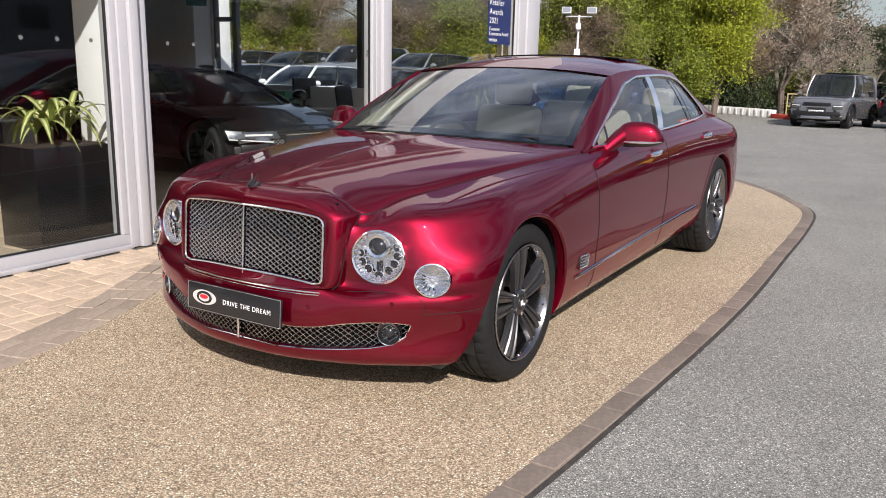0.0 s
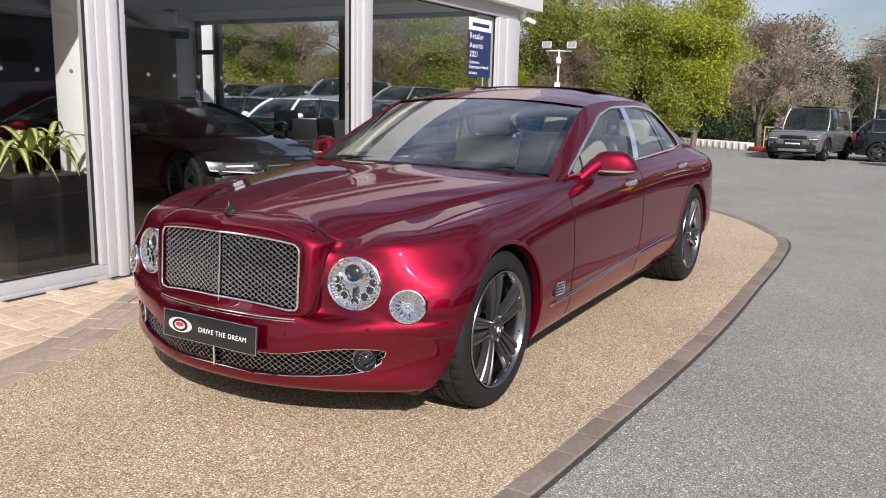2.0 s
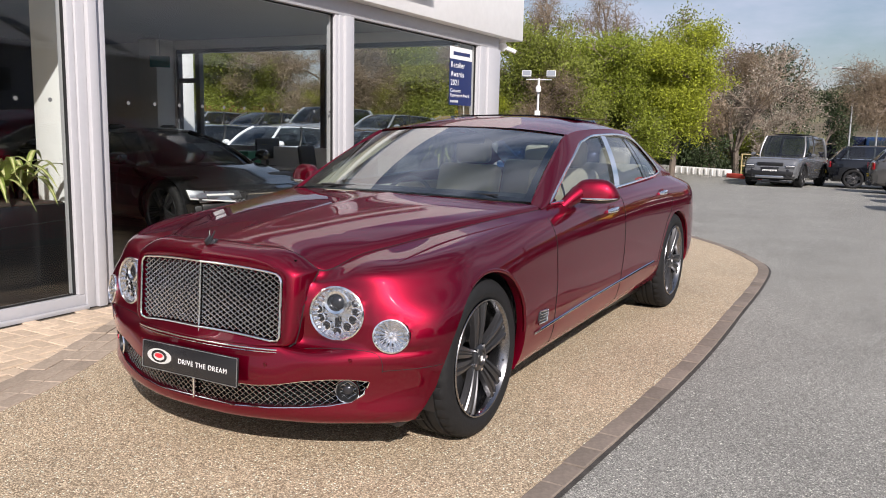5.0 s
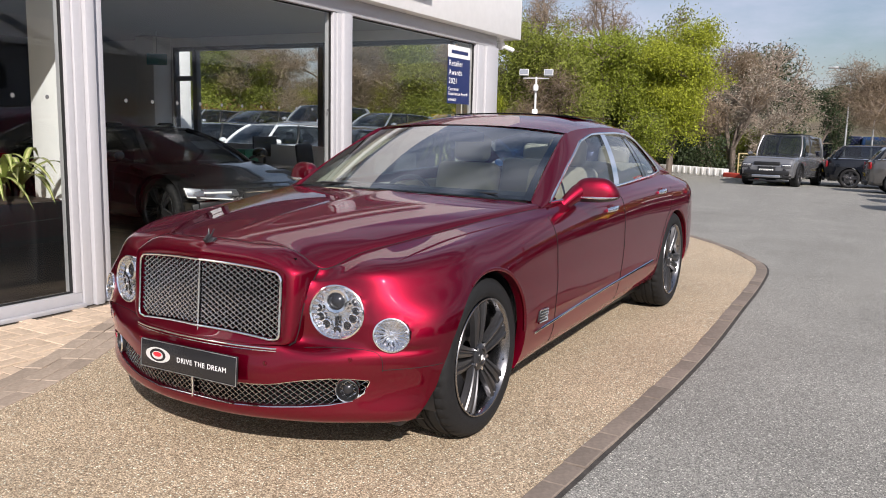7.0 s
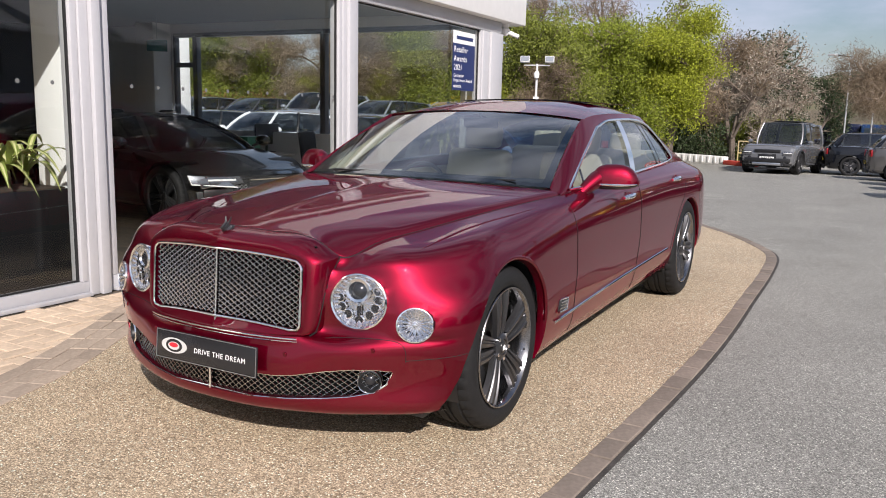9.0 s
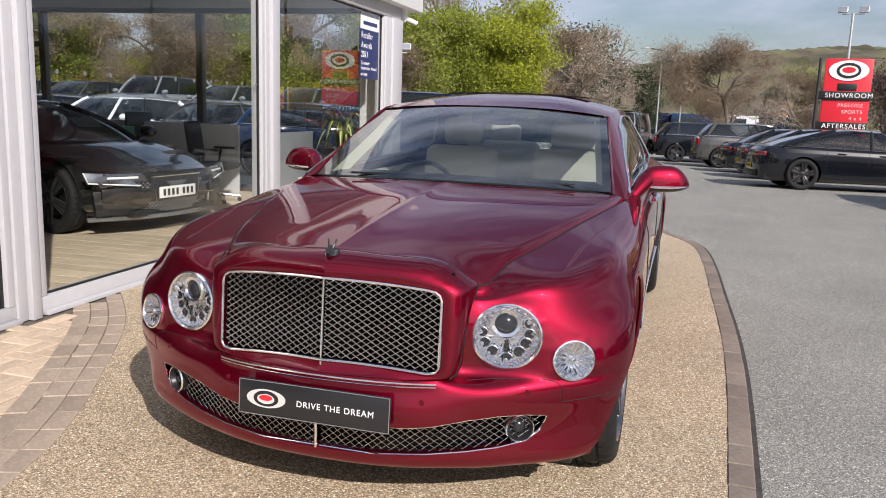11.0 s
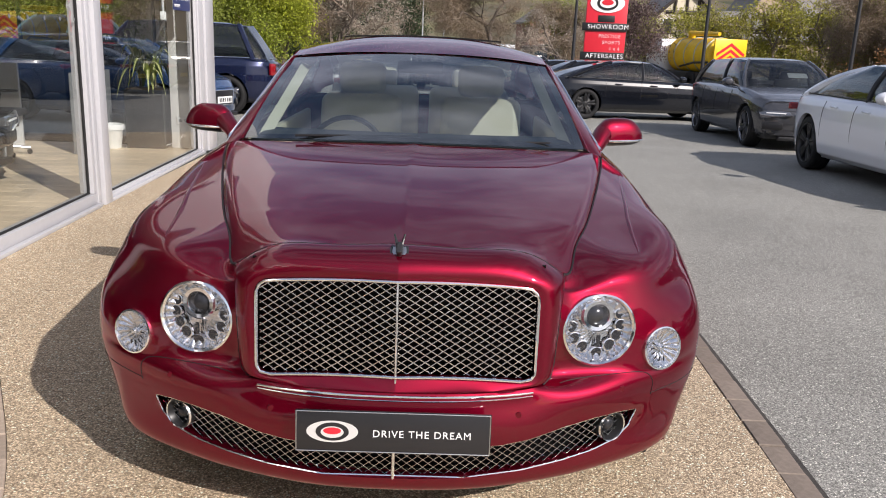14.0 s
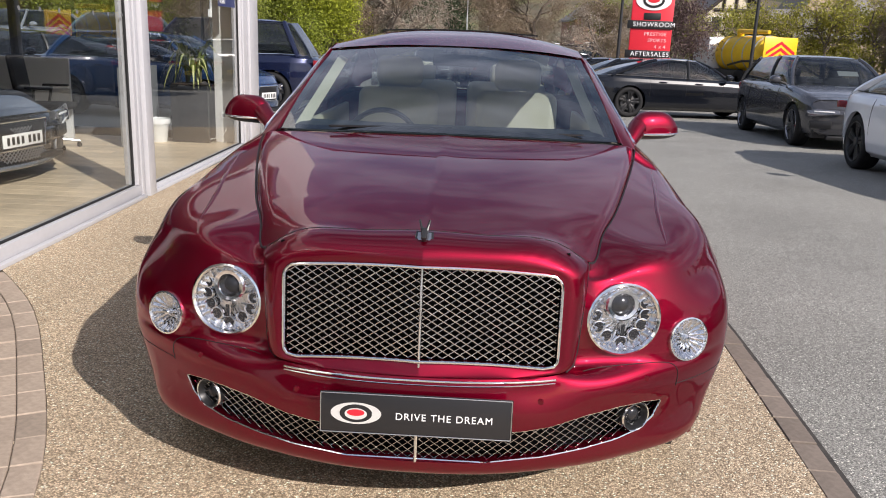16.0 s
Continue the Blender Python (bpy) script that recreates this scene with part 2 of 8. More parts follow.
def prism(outline, z0, z1, bevel=0.0, m=None, bm=None):
    """An outline of (x, y) points raised from z0 to z1."""
    own = bmesh.new()
    f = own.faces.new([own.verts.new((x, y, z0)) for x, y in outline])
    r = bmesh.ops.extrude_face_region(own, geom=[f])
    bmesh.ops.translate(own, vec=(0, 0, z1 - z0), verts=[v for v in r["geom"] if isinstance(v, bmesh.types.BMVert)])
    bmesh.ops.recalc_face_normals(own, faces=own.faces)
    if bevel:
        bmesh.ops.bevel(own, geom=own.edges[:], offset=bevel, segments=2, profile=0.5, affect="EDGES")
    if m is not None:
        bmesh.ops.transform(own, matrix=m, verts=own.verts)
    return own if bm is None else join(bm, own)


def spline(knots, values, at):
    """A smooth curve (natural cubic) through values at knots, read at many places."""
    k, v, at = np.asarray(knots, float), np.asarray(values, float), np.asarray(at, float)
    n = len(k)
    h = np.diff(k)
    a = np.zeros((n, n))
    rhs = np.zeros((n,) + v.shape[1:])
    a[0, 0] = a[-1, -1] = 1
    for i in range(1, n - 1):
        a[i, i - 1], a[i, i], a[i, i + 1] = h[i - 1], 2 * (h[i - 1] + h[i]), h[i]
        rhs[i] = 6 * ((v[i + 1] - v[i]) / h[i] - (v[i] - v[i - 1]) / h[i - 1])
    mm = np.linalg.solve(a, rhs.reshape(n, -1)).reshape(rhs.shape)
    i = np.clip(np.searchsorted(k, at) - 1, 0, n - 2)
    sh = (...,) + (None,) * (v.ndim - 1)
    t0, t1, hh = (at - k[i])[sh], (k[i + 1] - at)[sh], h[i][sh]
    return (mm[i] * t1 ** 3 + mm[i + 1] * t0 ** 3) / (6 * hh) + (v[i] / hh - mm[i] * hh / 6) * t1 + (v[i + 1] / hh - mm[i + 1] * hh / 6) * t0


def tube(points, radius, seg=8, bm=None, closed=False):
    """A round tube along a line of points."""
    p = np.asarray(points, float)
    n = len(p)
    d = np.roll(p, -1, 0) - np.roll(p, 1, 0) if closed else np.gradient(p, axis=0)
    rings = []
    up = Vector((0.13, 0.21, 0.97))
    rad = np.broadcast_to(np.asarray(radius, float), (n,))
    for k in range(n):
        w = Vector(d[k]).normalized()
        s = w.cross(up)
        s = s.normalized() if s.length > 1e-4 else Vector((1, 0, 0))
        up = s.cross(w).normalized()
        rings.append([[p[k][c] + rad[k] * (math.cos(q) * s[c] + math.sin(q) * up[c]) for c in range(3)] for q in np.linspace(0, 2 * math.pi, seg, endpoint=False)])
    own = grid_mesh(np.array(rings), close_v=True, close_u=closed)
    if not closed:
        bmesh.ops.holes_fill(own, edges=own.edges[:])
    bmesh.ops.recalc_face_normals(own, faces=own.faces)
    return own if bm is None else join(bm, own)


def lettering(name, text, size, mat, parent, m, depth=0.001, align="CENTER", label=""):
    """Letters of the built-in font as a thin mesh, upright in the pose's x-y plane."""
    cu = bpy.data.curves.new("text", "FONT")
    cu.body, cu.size, cu.extrude, cu.align_x, cu.align_y = text, size, depth, align, "CENTER"
    cu.space_character = 1.15
    tmp = bpy.data.objects.new("text", cu)
    scene.collection.objects.link(tmp)
    bpy.context.view_layer.update()
    me = bpy.data.meshes.new_from_object(tmp.evaluated_get(bpy.context.evaluated_depsgraph_get()))
    bpy.data.objects.remove(tmp)
    bpy.data.curves.remove(cu)
    me.materials.clear()
    me.materials.append(mat)
    ob = new(name, me)
    ob.parent, ob.matrix_local = parent, m
    return tagged(ob, label)


def land(x, y):
    """The height of the tarmac: level round the showroom, falling gently beyond."""
    return -0.010 - 0.026 * min(max(y - 6.0, 0.0), 27.0)

# ---------------------------------------------------------------- ground
def steps(lo, hi, fine_lo, fine_hi, fine, growth=1.5):
    out = list(np.arange(fine_lo, fine_hi + fine / 2, fine))
    d = fine
    while out[-1] < hi:
        d *= growth
        out.append(out[-1] + d)
    d = fine
    while out[0] > lo:
        d *= growth
        out.insert(0, out[0] - d)
    return np.array(out)


gx, gy = steps(-500, 500, -12, 16, 2.0), steps(-300, 700, 4, 36, 1.0)
sheet = np.array([[(x, y, land(x, y)) for x in gx] for y in gy])
ground = link_mesh("ground", grid_mesh(sheet), M_TARMAC)
tagged(ground, "grey tarmac of the car park, worn and even", "ground", kind="structure")

KERB_Y = (-2.6, -1.6, -0.8, 0.2, 1.2, 2.4, 3.4, 4.2, 5.0, 5.5, 5.9, 6.25, 7.0, 7.95, 8.8)
KERB_X = (1.20, 1.32, 1.392, 1.443, 1.482, 1.488, 1.462, 1.445, 1.412, 1.37, 1.28, 1.13, 0.74, 0.0, -0.75)
BAND_Y = (-3.0, -2.0, -1.15, -0.55, 0.27, 1.02, 1.62)
BAND_X = (-0.86, -0.90, -1.02, -1.19, -1.61, -2.07, -2.58)


def along(xs, ys, step):
    """Points at even steps along a smooth line, with their headings."""
    kn = np.r_[0, np.cumsum(np.hypot(np.diff(xs), np.diff(ys)))]
    q = np.linspace(0, kn[-1], 600)
    p = spline(kn, np.c_[xs, ys], q)
    ln = np.r_[0, np.cumsum(np.hypot(*np.diff(p, axis=0).T))]
    at = np.arange(step / 2, ln[-1], step)
    g = np.gradient(p, axis=0)
    pick = [np.interp(at, ln, c) for c in (p[:, 0], p[:, 1], g[:, 0], g[:, 1])]
    return [(x, y, math.atan2(dy, dx)) for x, y, dx, dy in zip(*pick)]


kerb_line = along(KERB_X, KERB_Y, 0.1)
band_line = along(BAND_X, BAND_Y, 0.1)
outline = [(x - 0.099 * math.sin(a), y + 0.099 * math.cos(a)) for x, y, a in kerb_line] + [(-2.62, 9.2), (-2.62, 1.66)] + [(x, y) for x, y, a in band_line[::-1]]
forecourt = link_mesh("forecourt", prism(outline, -0.03, 0.0), M_RESIN, smooth=False)
tagged(forecourt, "buff resin-bound gravel forecourt beside the showroom", "forecourt", kind="structure")

# ---------------------------------------------------------------- showroom shell
SHOP = pose(-2.60, 0, 0, 0, 0, 0.9)
FLOOR = 0.02
SIDE, BACK, NEAR, TOP = 7.66, -9.0, -7.0, 3.75


def fixed(name, bm, mat, label, category, kind="structure", smooth=True):
    ob = link_mesh(name, bm, mat, smooth=smooth)
    ob.matrix_world = SHOP
    return tagged(ob, label, category, kind=kind)


bm = box(-0.30, 0.16, NEAR, 8.15, 2.60, TOP, 0.012)
fixed("wall_fascia", bm, M_WHITE, "smooth white rendered fascia above the showroom glass", "wall")
bm = box(-0.14, 0.02, NEAR, 7.62, 2.44, 2.60, 0.006)
fixed("trim_head", bm, M_FRAME, "white aluminium head rail along the glazing", "trim")
bm = box(0.165, 0.27, NEAR, 5.35, 2.83, 2.90, 0.005)
fixed("trim_sign_tray", bm, M_STEEL, "silver metal sign tray on the white fascia", "trim")
bm = box(0.165, 0.22, NEAR, 5.30, 2.905, 3.62, 0.005)
fixed("trim_sign_panel", bm, M_WHITE, "white sign panel on the fascia", "trim")
bm = box(-6.3, -0.31, SIDE - 0.06, SIDE + 0.10, 2.60, TOP - .01)
fixed("wall_end_head", bm, M_WHITE, "white rendered wall above the end glazing", "wall")
bm = box(BACK, -6.3, SIDE - 0.06, SIDE + 0.10, 0, TOP - .01)
fixed("wall_end", bm, M_WHITE, "white rendered end wall of the showroom", "wall")
# near-black colour here paints in the gloom at the back of the room
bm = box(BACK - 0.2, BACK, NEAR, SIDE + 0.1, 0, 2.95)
fixed("wall_back", bm, M_DARKWALL, "back wall inside the showroom, coloured dark for the unlit room", "wall")
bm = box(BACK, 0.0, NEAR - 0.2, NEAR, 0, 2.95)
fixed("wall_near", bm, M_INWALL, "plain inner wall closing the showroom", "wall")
# white ceiling whose grey colour has the room's dimness in it
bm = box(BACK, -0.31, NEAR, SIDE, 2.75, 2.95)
fixed("ceiling", bm, M_CEIL, "plain white showroom ceiling, greyed for the dim room", "ceiling")
bm = box(BACK, 0.0, NEAR, SIDE + 0.1, TOP, TOP + 0.15)
fixed("roof", bm, M_STEEL, "flat grey showroom roof", "roof")
bm = box(-9.0, -0.02, NEAR, SIDE - 0.06, 0.0, FLOOR - 0.008)
fixed("floor", bm, M_JOINT, "pale timber-look plank floor of the showroom", "floor")


def column(lx0, lx1, ly0, ly1, label):
    bm = box(lx0, lx1, ly0, ly1, FLOOR, 2.75, 0.006)
    return fixed("column", bm, M_WHITE, label, "column")


column(-0.98, -0.66, 1.09, 1.45, "white square column inside the showroom glass")
column(-0.40, -0.13, 7.22, 7.59, "white square column inside by the end wall")
column(-6.75, -6.32, 7.18, 7.58, "white square column deep inside the showroom")


def strip(name, x0, x1, y0, y1, z0, z1, mat, parent, bevel=0.004, label=""):
    return part(name, box(x0, x1, y0, y1, z0, z1, bevel), mat, parent, label)


def window(name, y0, y1, rail, label):
    """A full-height shop window: jambs, bottom rail, gasket and one pane."""
    w = thing(name, label, "window", SHOP, kind="structure")
    strip("bottom_rail", -0.10, 0.015, y0, y1, 0.0, rail, M_FRAME, w)
    strip("sill", 0.018, 0.06, y0, y1, 0.0, 0.028, M_FRAME, w)
    strip("jamb", -0.10, 0.012, y0, y0 + 0.05, rail + 0.002, 2.438, M_FRAME, w)
    strip("jamb", -0.10, 0.012, y1 - 0.05, y1, rail + 0.002, 2.438, M_FRAME, w)
    strip("gasket", -0.040, -0.020, y0 + 0.052, y0 + 0.064, rail + 0.002, 2.438, M_GASKET, w, 0)
    strip("gasket", -0.040, -0.020, y1 - 0.064, y1 - 0.052, rail + 0.002, 2.438, M_GASKET, w, 0)
    strip("gasket", -0.040, -0.020, y0 + 0.066, y1 - 0.066, rail + 0.002, rail + 0.012, M_GASKET, w, 0)
    strip("gasket", -0.040, -0.020, y0 + 0.066, y1 - 0.066, 2.428, 2.438, M_GASKET, w, 0)
    bm = bmesh.new()
    vs = [bm.verts.new(p) for p in ((-0.03, y0 + 0.064, rail + 0.012), (-0.03, y1 - 0.064, rail + 0.012), (-0.03, y1 - 0.064, 2.428), (-0.03, y0 + 0.064, 2.428))]
    bm.faces.new(vs)
    p = part("pane", bm, M_GLASS, w, "clear glass full of reflections")
    return w


window("window_1", -2.40, 0.725, 0.10, "tall showroom window with a thin white frame")
window("window_2", 0.93, 3.795, 0.11, "wide showroom sliding window in a white frame")
window("window_3", 4.01, 7.03, 0.05, "tall showroom window beside the end post")
window("window_4", -6.9, -2.66, 0.10, "tall showroom window with a thin white frame")


M_MULLION = material("grey_mullion", (0.10, 0.10, 0.105), 0.4)


def end_window(name, x0, x1, label):
    """A bay of the glazed end wall: dark frame and one pane."""
    w = thing(name, label, "window", SHOP, kind="structure")
    strip("bottom_rail", x0, x1, SIDE - .05, SIDE + .05, 0.0, .10, M_MULLION, w)
    strip("head_rail", x0, x1, SIDE - .05, SIDE + .05, 2.53, 2.598, M_MULLION, w)
    strip("jamb", x0, x0 + .05, SIDE - .05, SIDE + .05, .102, 2.528, M_MULLION, w)
    strip("jamb", x1 - .05, x1, SIDE - .05, SIDE + .05, .102, 2.528, M_MULLION, w)
    bm = bmesh.new()
    bm.faces.new([bm.verts.new(p) for p in ((x0 + .05, SIDE, .10), (x1 - .05, SIDE, .10), (x1 - .05, SIDE, 2.53), (x0 + .05, SIDE, 2.53))])
    part("pane", bm, M_GLASS, w, "clear glass looking out over the parked cars")
    return w


end_window("window_5", -3.06, -0.42, "glazed bay of the end wall in a grey frame")
end_window("window_6", -5.79, -3.062, "glazed bay of the end wall in a grey frame")
door = end_window("door_1", -6.30, -5.792, "narrow glazed door in the end wall")
strip("transom", -6.25, -5.842, SIDE - .045, SIDE + .045, 2.02, 2.10, M_MULLION, door)


def post(y0, y1, steps_at, label):
    w = thing("post", label, "post", SHOP, kind="structure")
    for (a, b, out) in steps_at:
        strip("cover_strip", -0.12, out, a, b, 0.0, 2.438, M_FRAME, w)
    return w


post(0.725, 0.93, ((0.728, 0.80, 0.03), (0.803, 0.875, 0.065), (0.878, 0.927, 0.02)), "stepped white aluminium post between showroom windows")
post(3.795, 4.01, ((3.798, 3.86, 0.025), (3.863, 4.007, 0.06)), "white aluminium post between showroom windows")
post(7.03, 7.62, ((7.033, 7.24, 0.025), (7.243, 7.62, 0.05)), "white end post of the glazed front")
post(-2.66, -2.40, ((-2.655, -2.405, 0.05),), "white aluminium post between showroom windows")

# ---------------------------------------------------------------- the red saloon
def paint(name, deep, flake):
    """Metallic paint under clear lacquer, with a faint flake and orange peel."""
    m = material(name, deep, 0.45, 0.92, coat=1.0)
    n, l = m.node_tree.nodes, m.node_tree.links
    b = n["Principled BSDF"]
    b.inputs["Coat Roughness"].default_value = 0.02
    b.inputs["Coat IOR"].default_value = 1.46
    b.inputs["Specular Tint"].default_value = (1.0, 0.30, 0.55, 1)
    tc = n.new("ShaderNodeTexCoord")
    t = n.new("ShaderNodeTexNoise")
    t.inputs["Scale"].default_value, t.inputs["Detail"].default_value = 900, 2
    l.new(tc.outputs["Object"], t.inputs["Vector"])
    mx = n.new("ShaderNodeMix")
    mx.data_type = "RGBA"
    mx.inputs["A"].default_value, mx.inputs["B"].default_value = (*deep, 1), (*flake, 1)
    l.new(t.outputs["Fac"], mx.inputs["Factor"])
    l.new(mx.outputs["Result"], b.inputs["Base Color"])
    t2 = n.new("ShaderNodeTexNoise")
    t2.inputs["Scale"].default_value = 60
    l.new(tc.outputs["Object"], t2.inputs["Vector"])
    bp = n.new("ShaderNodeBump")
    bp.inputs["Distance"].default_value = 0.00001
    l.new(t2.outputs["Fac"], bp.inputs["Height"])
    l.new(bp.outputs["Normal"], b.inputs["Coat Normal"])
    return m


M_RED = paint("candy_red", (0.114, 0.0004, 0.009), (0.235, 0.0011, 0.019))
M_TYRE = material("tyre_rubber", (0.013, 0.013, 0.0135), 0.7, 0, 30, 0.2, 0.0006, 300, spec=0.25)
M_ALLOY = material("grey_alloy", (0.085, 0.085, 0.09), 0.30, 0.8, 30, 0.06)
M_POLISH = material("polished_alloy", (0.27, 0.27, 0.28), 0.22, 1.0)
M_DISC = material("brake_disc", (0.30, 0.29, 0.28), 0.35, 1.0, 40, 0.15)
M_CREAM = material("cream_leather", (0.72, 0.66, 0.53), 0.5, 0, 12, 0.05, 0.0006, 250)
M_DASH = material("dark_dash", (0.02, 0.03, 0.04), 0.5)
M_CARGLASS = glass("car_glass", (0.66, 0.74, 0.72), 2.0, 0.14)
M_SIDEGLASS = glass("side_glass", (0.55, 0.59, 0.59), 1.6, 0.02)
M_LENS = glass("lamp_lens", (0.93, 0.94, 0.95), 1.0)
M_FRIT = material("black_frit", (0.006, 0.006, 0.007), 0.12)
M_GAP = material("panel_gap", (0.008, 0.004, 0.005), 0.7)
M_BRIGHTCHROME = material("bright_chrome", (0.93, 0.94, 0.95), 0.10, 1.0)
M_MESH = material("woven_chrome", (0.70, 0.705, 0.71), 0.12, 1.0)
M_PLATE = material("plate_black", (0.018, 0.018, 0.02), 0.22)
M_SIGNWHITE = material("sign_white", (0.82, 0.82, 0.82), 0.4)
M_SIGNRED = material("sign_red", (0.62, 0.02, 0.035), 0.35, 0, 2, 0.04)
M_LAMPGREY = material("lamp_dark", (0.05, 0.05, 0.055), 0.2, 0.6)

KN = 15
ROWS = [
    [(0, -0.6, 0.165), (0.2, -0.59, 0.165), (0.4, -0.54, 0.165), (0.5, -0.505, 0.165), (0.62, -0.44, 0.168), (0.757, -0.375, 0.172), (0.846, -0.268, 0.175), (0.89, 0, 0.18), (0.86, 0.45, 0.2), (0.85, 1.2, 0.21), (0.85, 2.2, 0.23), (0.86, 3.27, 0.25), (0.84, 3.92, 0.27), (0.66, 4.18, 0.28), (0, 4.24, 0.28)],
    [(0, -0.695, 0.188), (0.2, -0.682, 0.188), (0.4, -0.632, 0.19), (0.5, -0.594, 0.191), (0.63, -0.532, 0.195), (0.802, -0.425, 0.202), (0.889, -0.303, 0.21), (0.94, 0, 0.22), (0.905, 0.45, 0.215), (0.885, 1.2, 0.225), (0.885, 2.2, 0.25), (0.91, 3.27, 0.27), (0.88, 3.95, 0.3), (0.7, 4.24, 0.3), (0, 4.31, 0.3)],
    [(0, -0.712, 0.265), (0.2, -0.7, 0.265), (0.4, -0.65, 0.266), (0.5, -0.61, 0.267), (0.635, -0.545, 0.27), (0.808, -0.432, 0.277), (0.910, -0.308, 0.285), (0.948, 0, 0.3), (0.935, 0.45, 0.28), (0.92, 1.2, 0.3), (0.92, 2.2, 0.32), (0.945, 3.27, 0.33), (0.91, 3.97, 0.36), (0.73, 4.27, 0.37), (0, 4.34, 0.37)],
    [(0, -0.715, 0.385), (0.2, -0.705, 0.385), (0.4, -0.655, 0.385), (0.5, -0.615, 0.386), (0.64, -0.553, 0.39), (0.823, -0.432, 0.395), (0.934, -0.314, 0.4), (0.968, 0, 0.41), (0.955, 0.45, 0.4), (0.942, 1.2, 0.42), (0.942, 2.2, 0.44), (0.96, 3.27, 0.44), (0.92, 3.99, 0.46), (0.75, 4.29, 0.46), (0, 4.36, 0.46)],
    [(0, -0.705, 0.462), (0.2, -0.693, 0.461), (0.4, -0.64, 0.458), (0.5, -0.604, 0.459), (0.64, -0.549, 0.466), (0.832, -0.434, 0.472), (0.948, -0.314, 0.48), (0.973, 0, 0.49), (0.962, 0.45, 0.5), (0.951, 1.2, 0.52), (0.951, 2.2, 0.53), (0.965, 3.27, 0.53), (0.92, 4, 0.54), (0.75, 4.3, 0.54), (0, 4.37, 0.54)],
    [(0, -0.699, 0.48), (0.2, -0.687, 0.479), (0.4, -0.634, 0.474), (0.481, -0.59, 0.473), (0.636, -0.537, 0.481), (0.832, -0.428, 0.487), (0.948, -0.314, 0.5), (0.974, 0.0, 0.515), (0.964, 0.45, 0.53), (0.954, 1.2, 0.55), (0.954, 2.2, 0.565), (0.966, 3.27, 0.565), (0.92, 4.0, 0.58), (0.75, 4.3, 0.58), (0.0, 4.37, 0.58)],
    [(0, -0.676, 0.494), (0.2, -0.664, 0.493), (0.395, -0.622, 0.487), (0.452, -0.572, 0.484), (0.63, -0.524, 0.494), (0.832, -0.434, 0.5), (0.949, -0.314, 0.52), (0.975, 0, 0.54), (0.965, 0.45, 0.56), (0.956, 1.2, 0.58), (0.956, 2.2, 0.6), (0.968, 3.27, 0.6), (0.92, 4, 0.62), (0.75, 4.3, 0.62), (0, 4.37, 0.62)],
    [(0, -0.672, 0.63), (0.2, -0.66, 0.63), (0.395, -0.617, 0.62), (0.452, -0.566, 0.61), (0.63, -0.511, 0.615), (0.828, -0.42, 0.615), (0.936, -0.3, 0.63), (0.97, 0, 0.65), (0.963, 0.45, 0.68), (0.957, 1.2, 0.7), (0.957, 2.2, 0.72), (0.968, 3.27, 0.72), (0.915, 3.99, 0.74), (0.74, 4.29, 0.74), (0, 4.36, 0.74)],
    [(0, -0.665, 0.793), (0.2, -0.652, 0.789), (0.395, -0.605, 0.765), (0.455, -0.545, 0.73), (0.622, -0.484, 0.728), (0.785, -0.395, 0.722), (0.893, -0.235, 0.735), (0.938, 0.02, 0.765), (0.947, 0.45, 0.8), (0.949, 1.2, 0.82), (0.951, 2.2, 0.84), (0.962, 3.27, 0.85), (0.905, 3.97, 0.85), (0.72, 4.26, 0.84), (0, 4.33, 0.84)],
    [(0, -0.635, 0.838), (0.2, -0.62, 0.832), (0.4, -0.566, 0.803), (0.464, -0.520, 0.745), (0.612, -0.460, 0.774), (0.762, -0.335, 0.799), (0.850, -0.150, 0.827), (0.880, 0.13, 0.852), (0.900, 0.55, 0.883), (0.922, 1.2, 0.9), (0.928, 2.2, 0.925), (0.935, 3.3, 0.935), (0.87, 3.94, 0.92), (0.68, 4.21, 0.91), (0, 4.27, 0.91)],
    [(0, -0.600, 0.856), (0.2, -0.588, 0.849), (0.4, -0.545, 0.818), (0.470, -0.503, 0.766), (0.575, -0.402, 0.799), (0.685, -0.248, 0.823), (0.757, -0.03, 0.854), (0.806, 0.27, 0.883), (0.856, 0.62, 0.907), (0.895, 1.17, 0.928), (0.898, 2.2, 0.958), (0.89, 3.25, 0.976), (0.828, 3.87, 0.955), (0.642, 4.15, 0.940), (0, 4.205, 0.940)],
    [(0, -0.553, 0.866), (0.2, -0.545, 0.858), (0.4, -0.515, 0.828), (0.474, -0.492, 0.780), (0.525, -0.355, 0.808), (0.590, -0.16, 0.843), (0.660, 0.09, 0.874), (0.735, 0.39, 0.904), (0.805, 0.70, 0.927), (0.862, 1.15, 0.948), (0.862, 2.2, 0.985), (0.84, 3.2, 1.012), (0.78, 3.79, 0.985), (0.6, 4.09, 0.965), (0, 4.14, 0.965)],
]


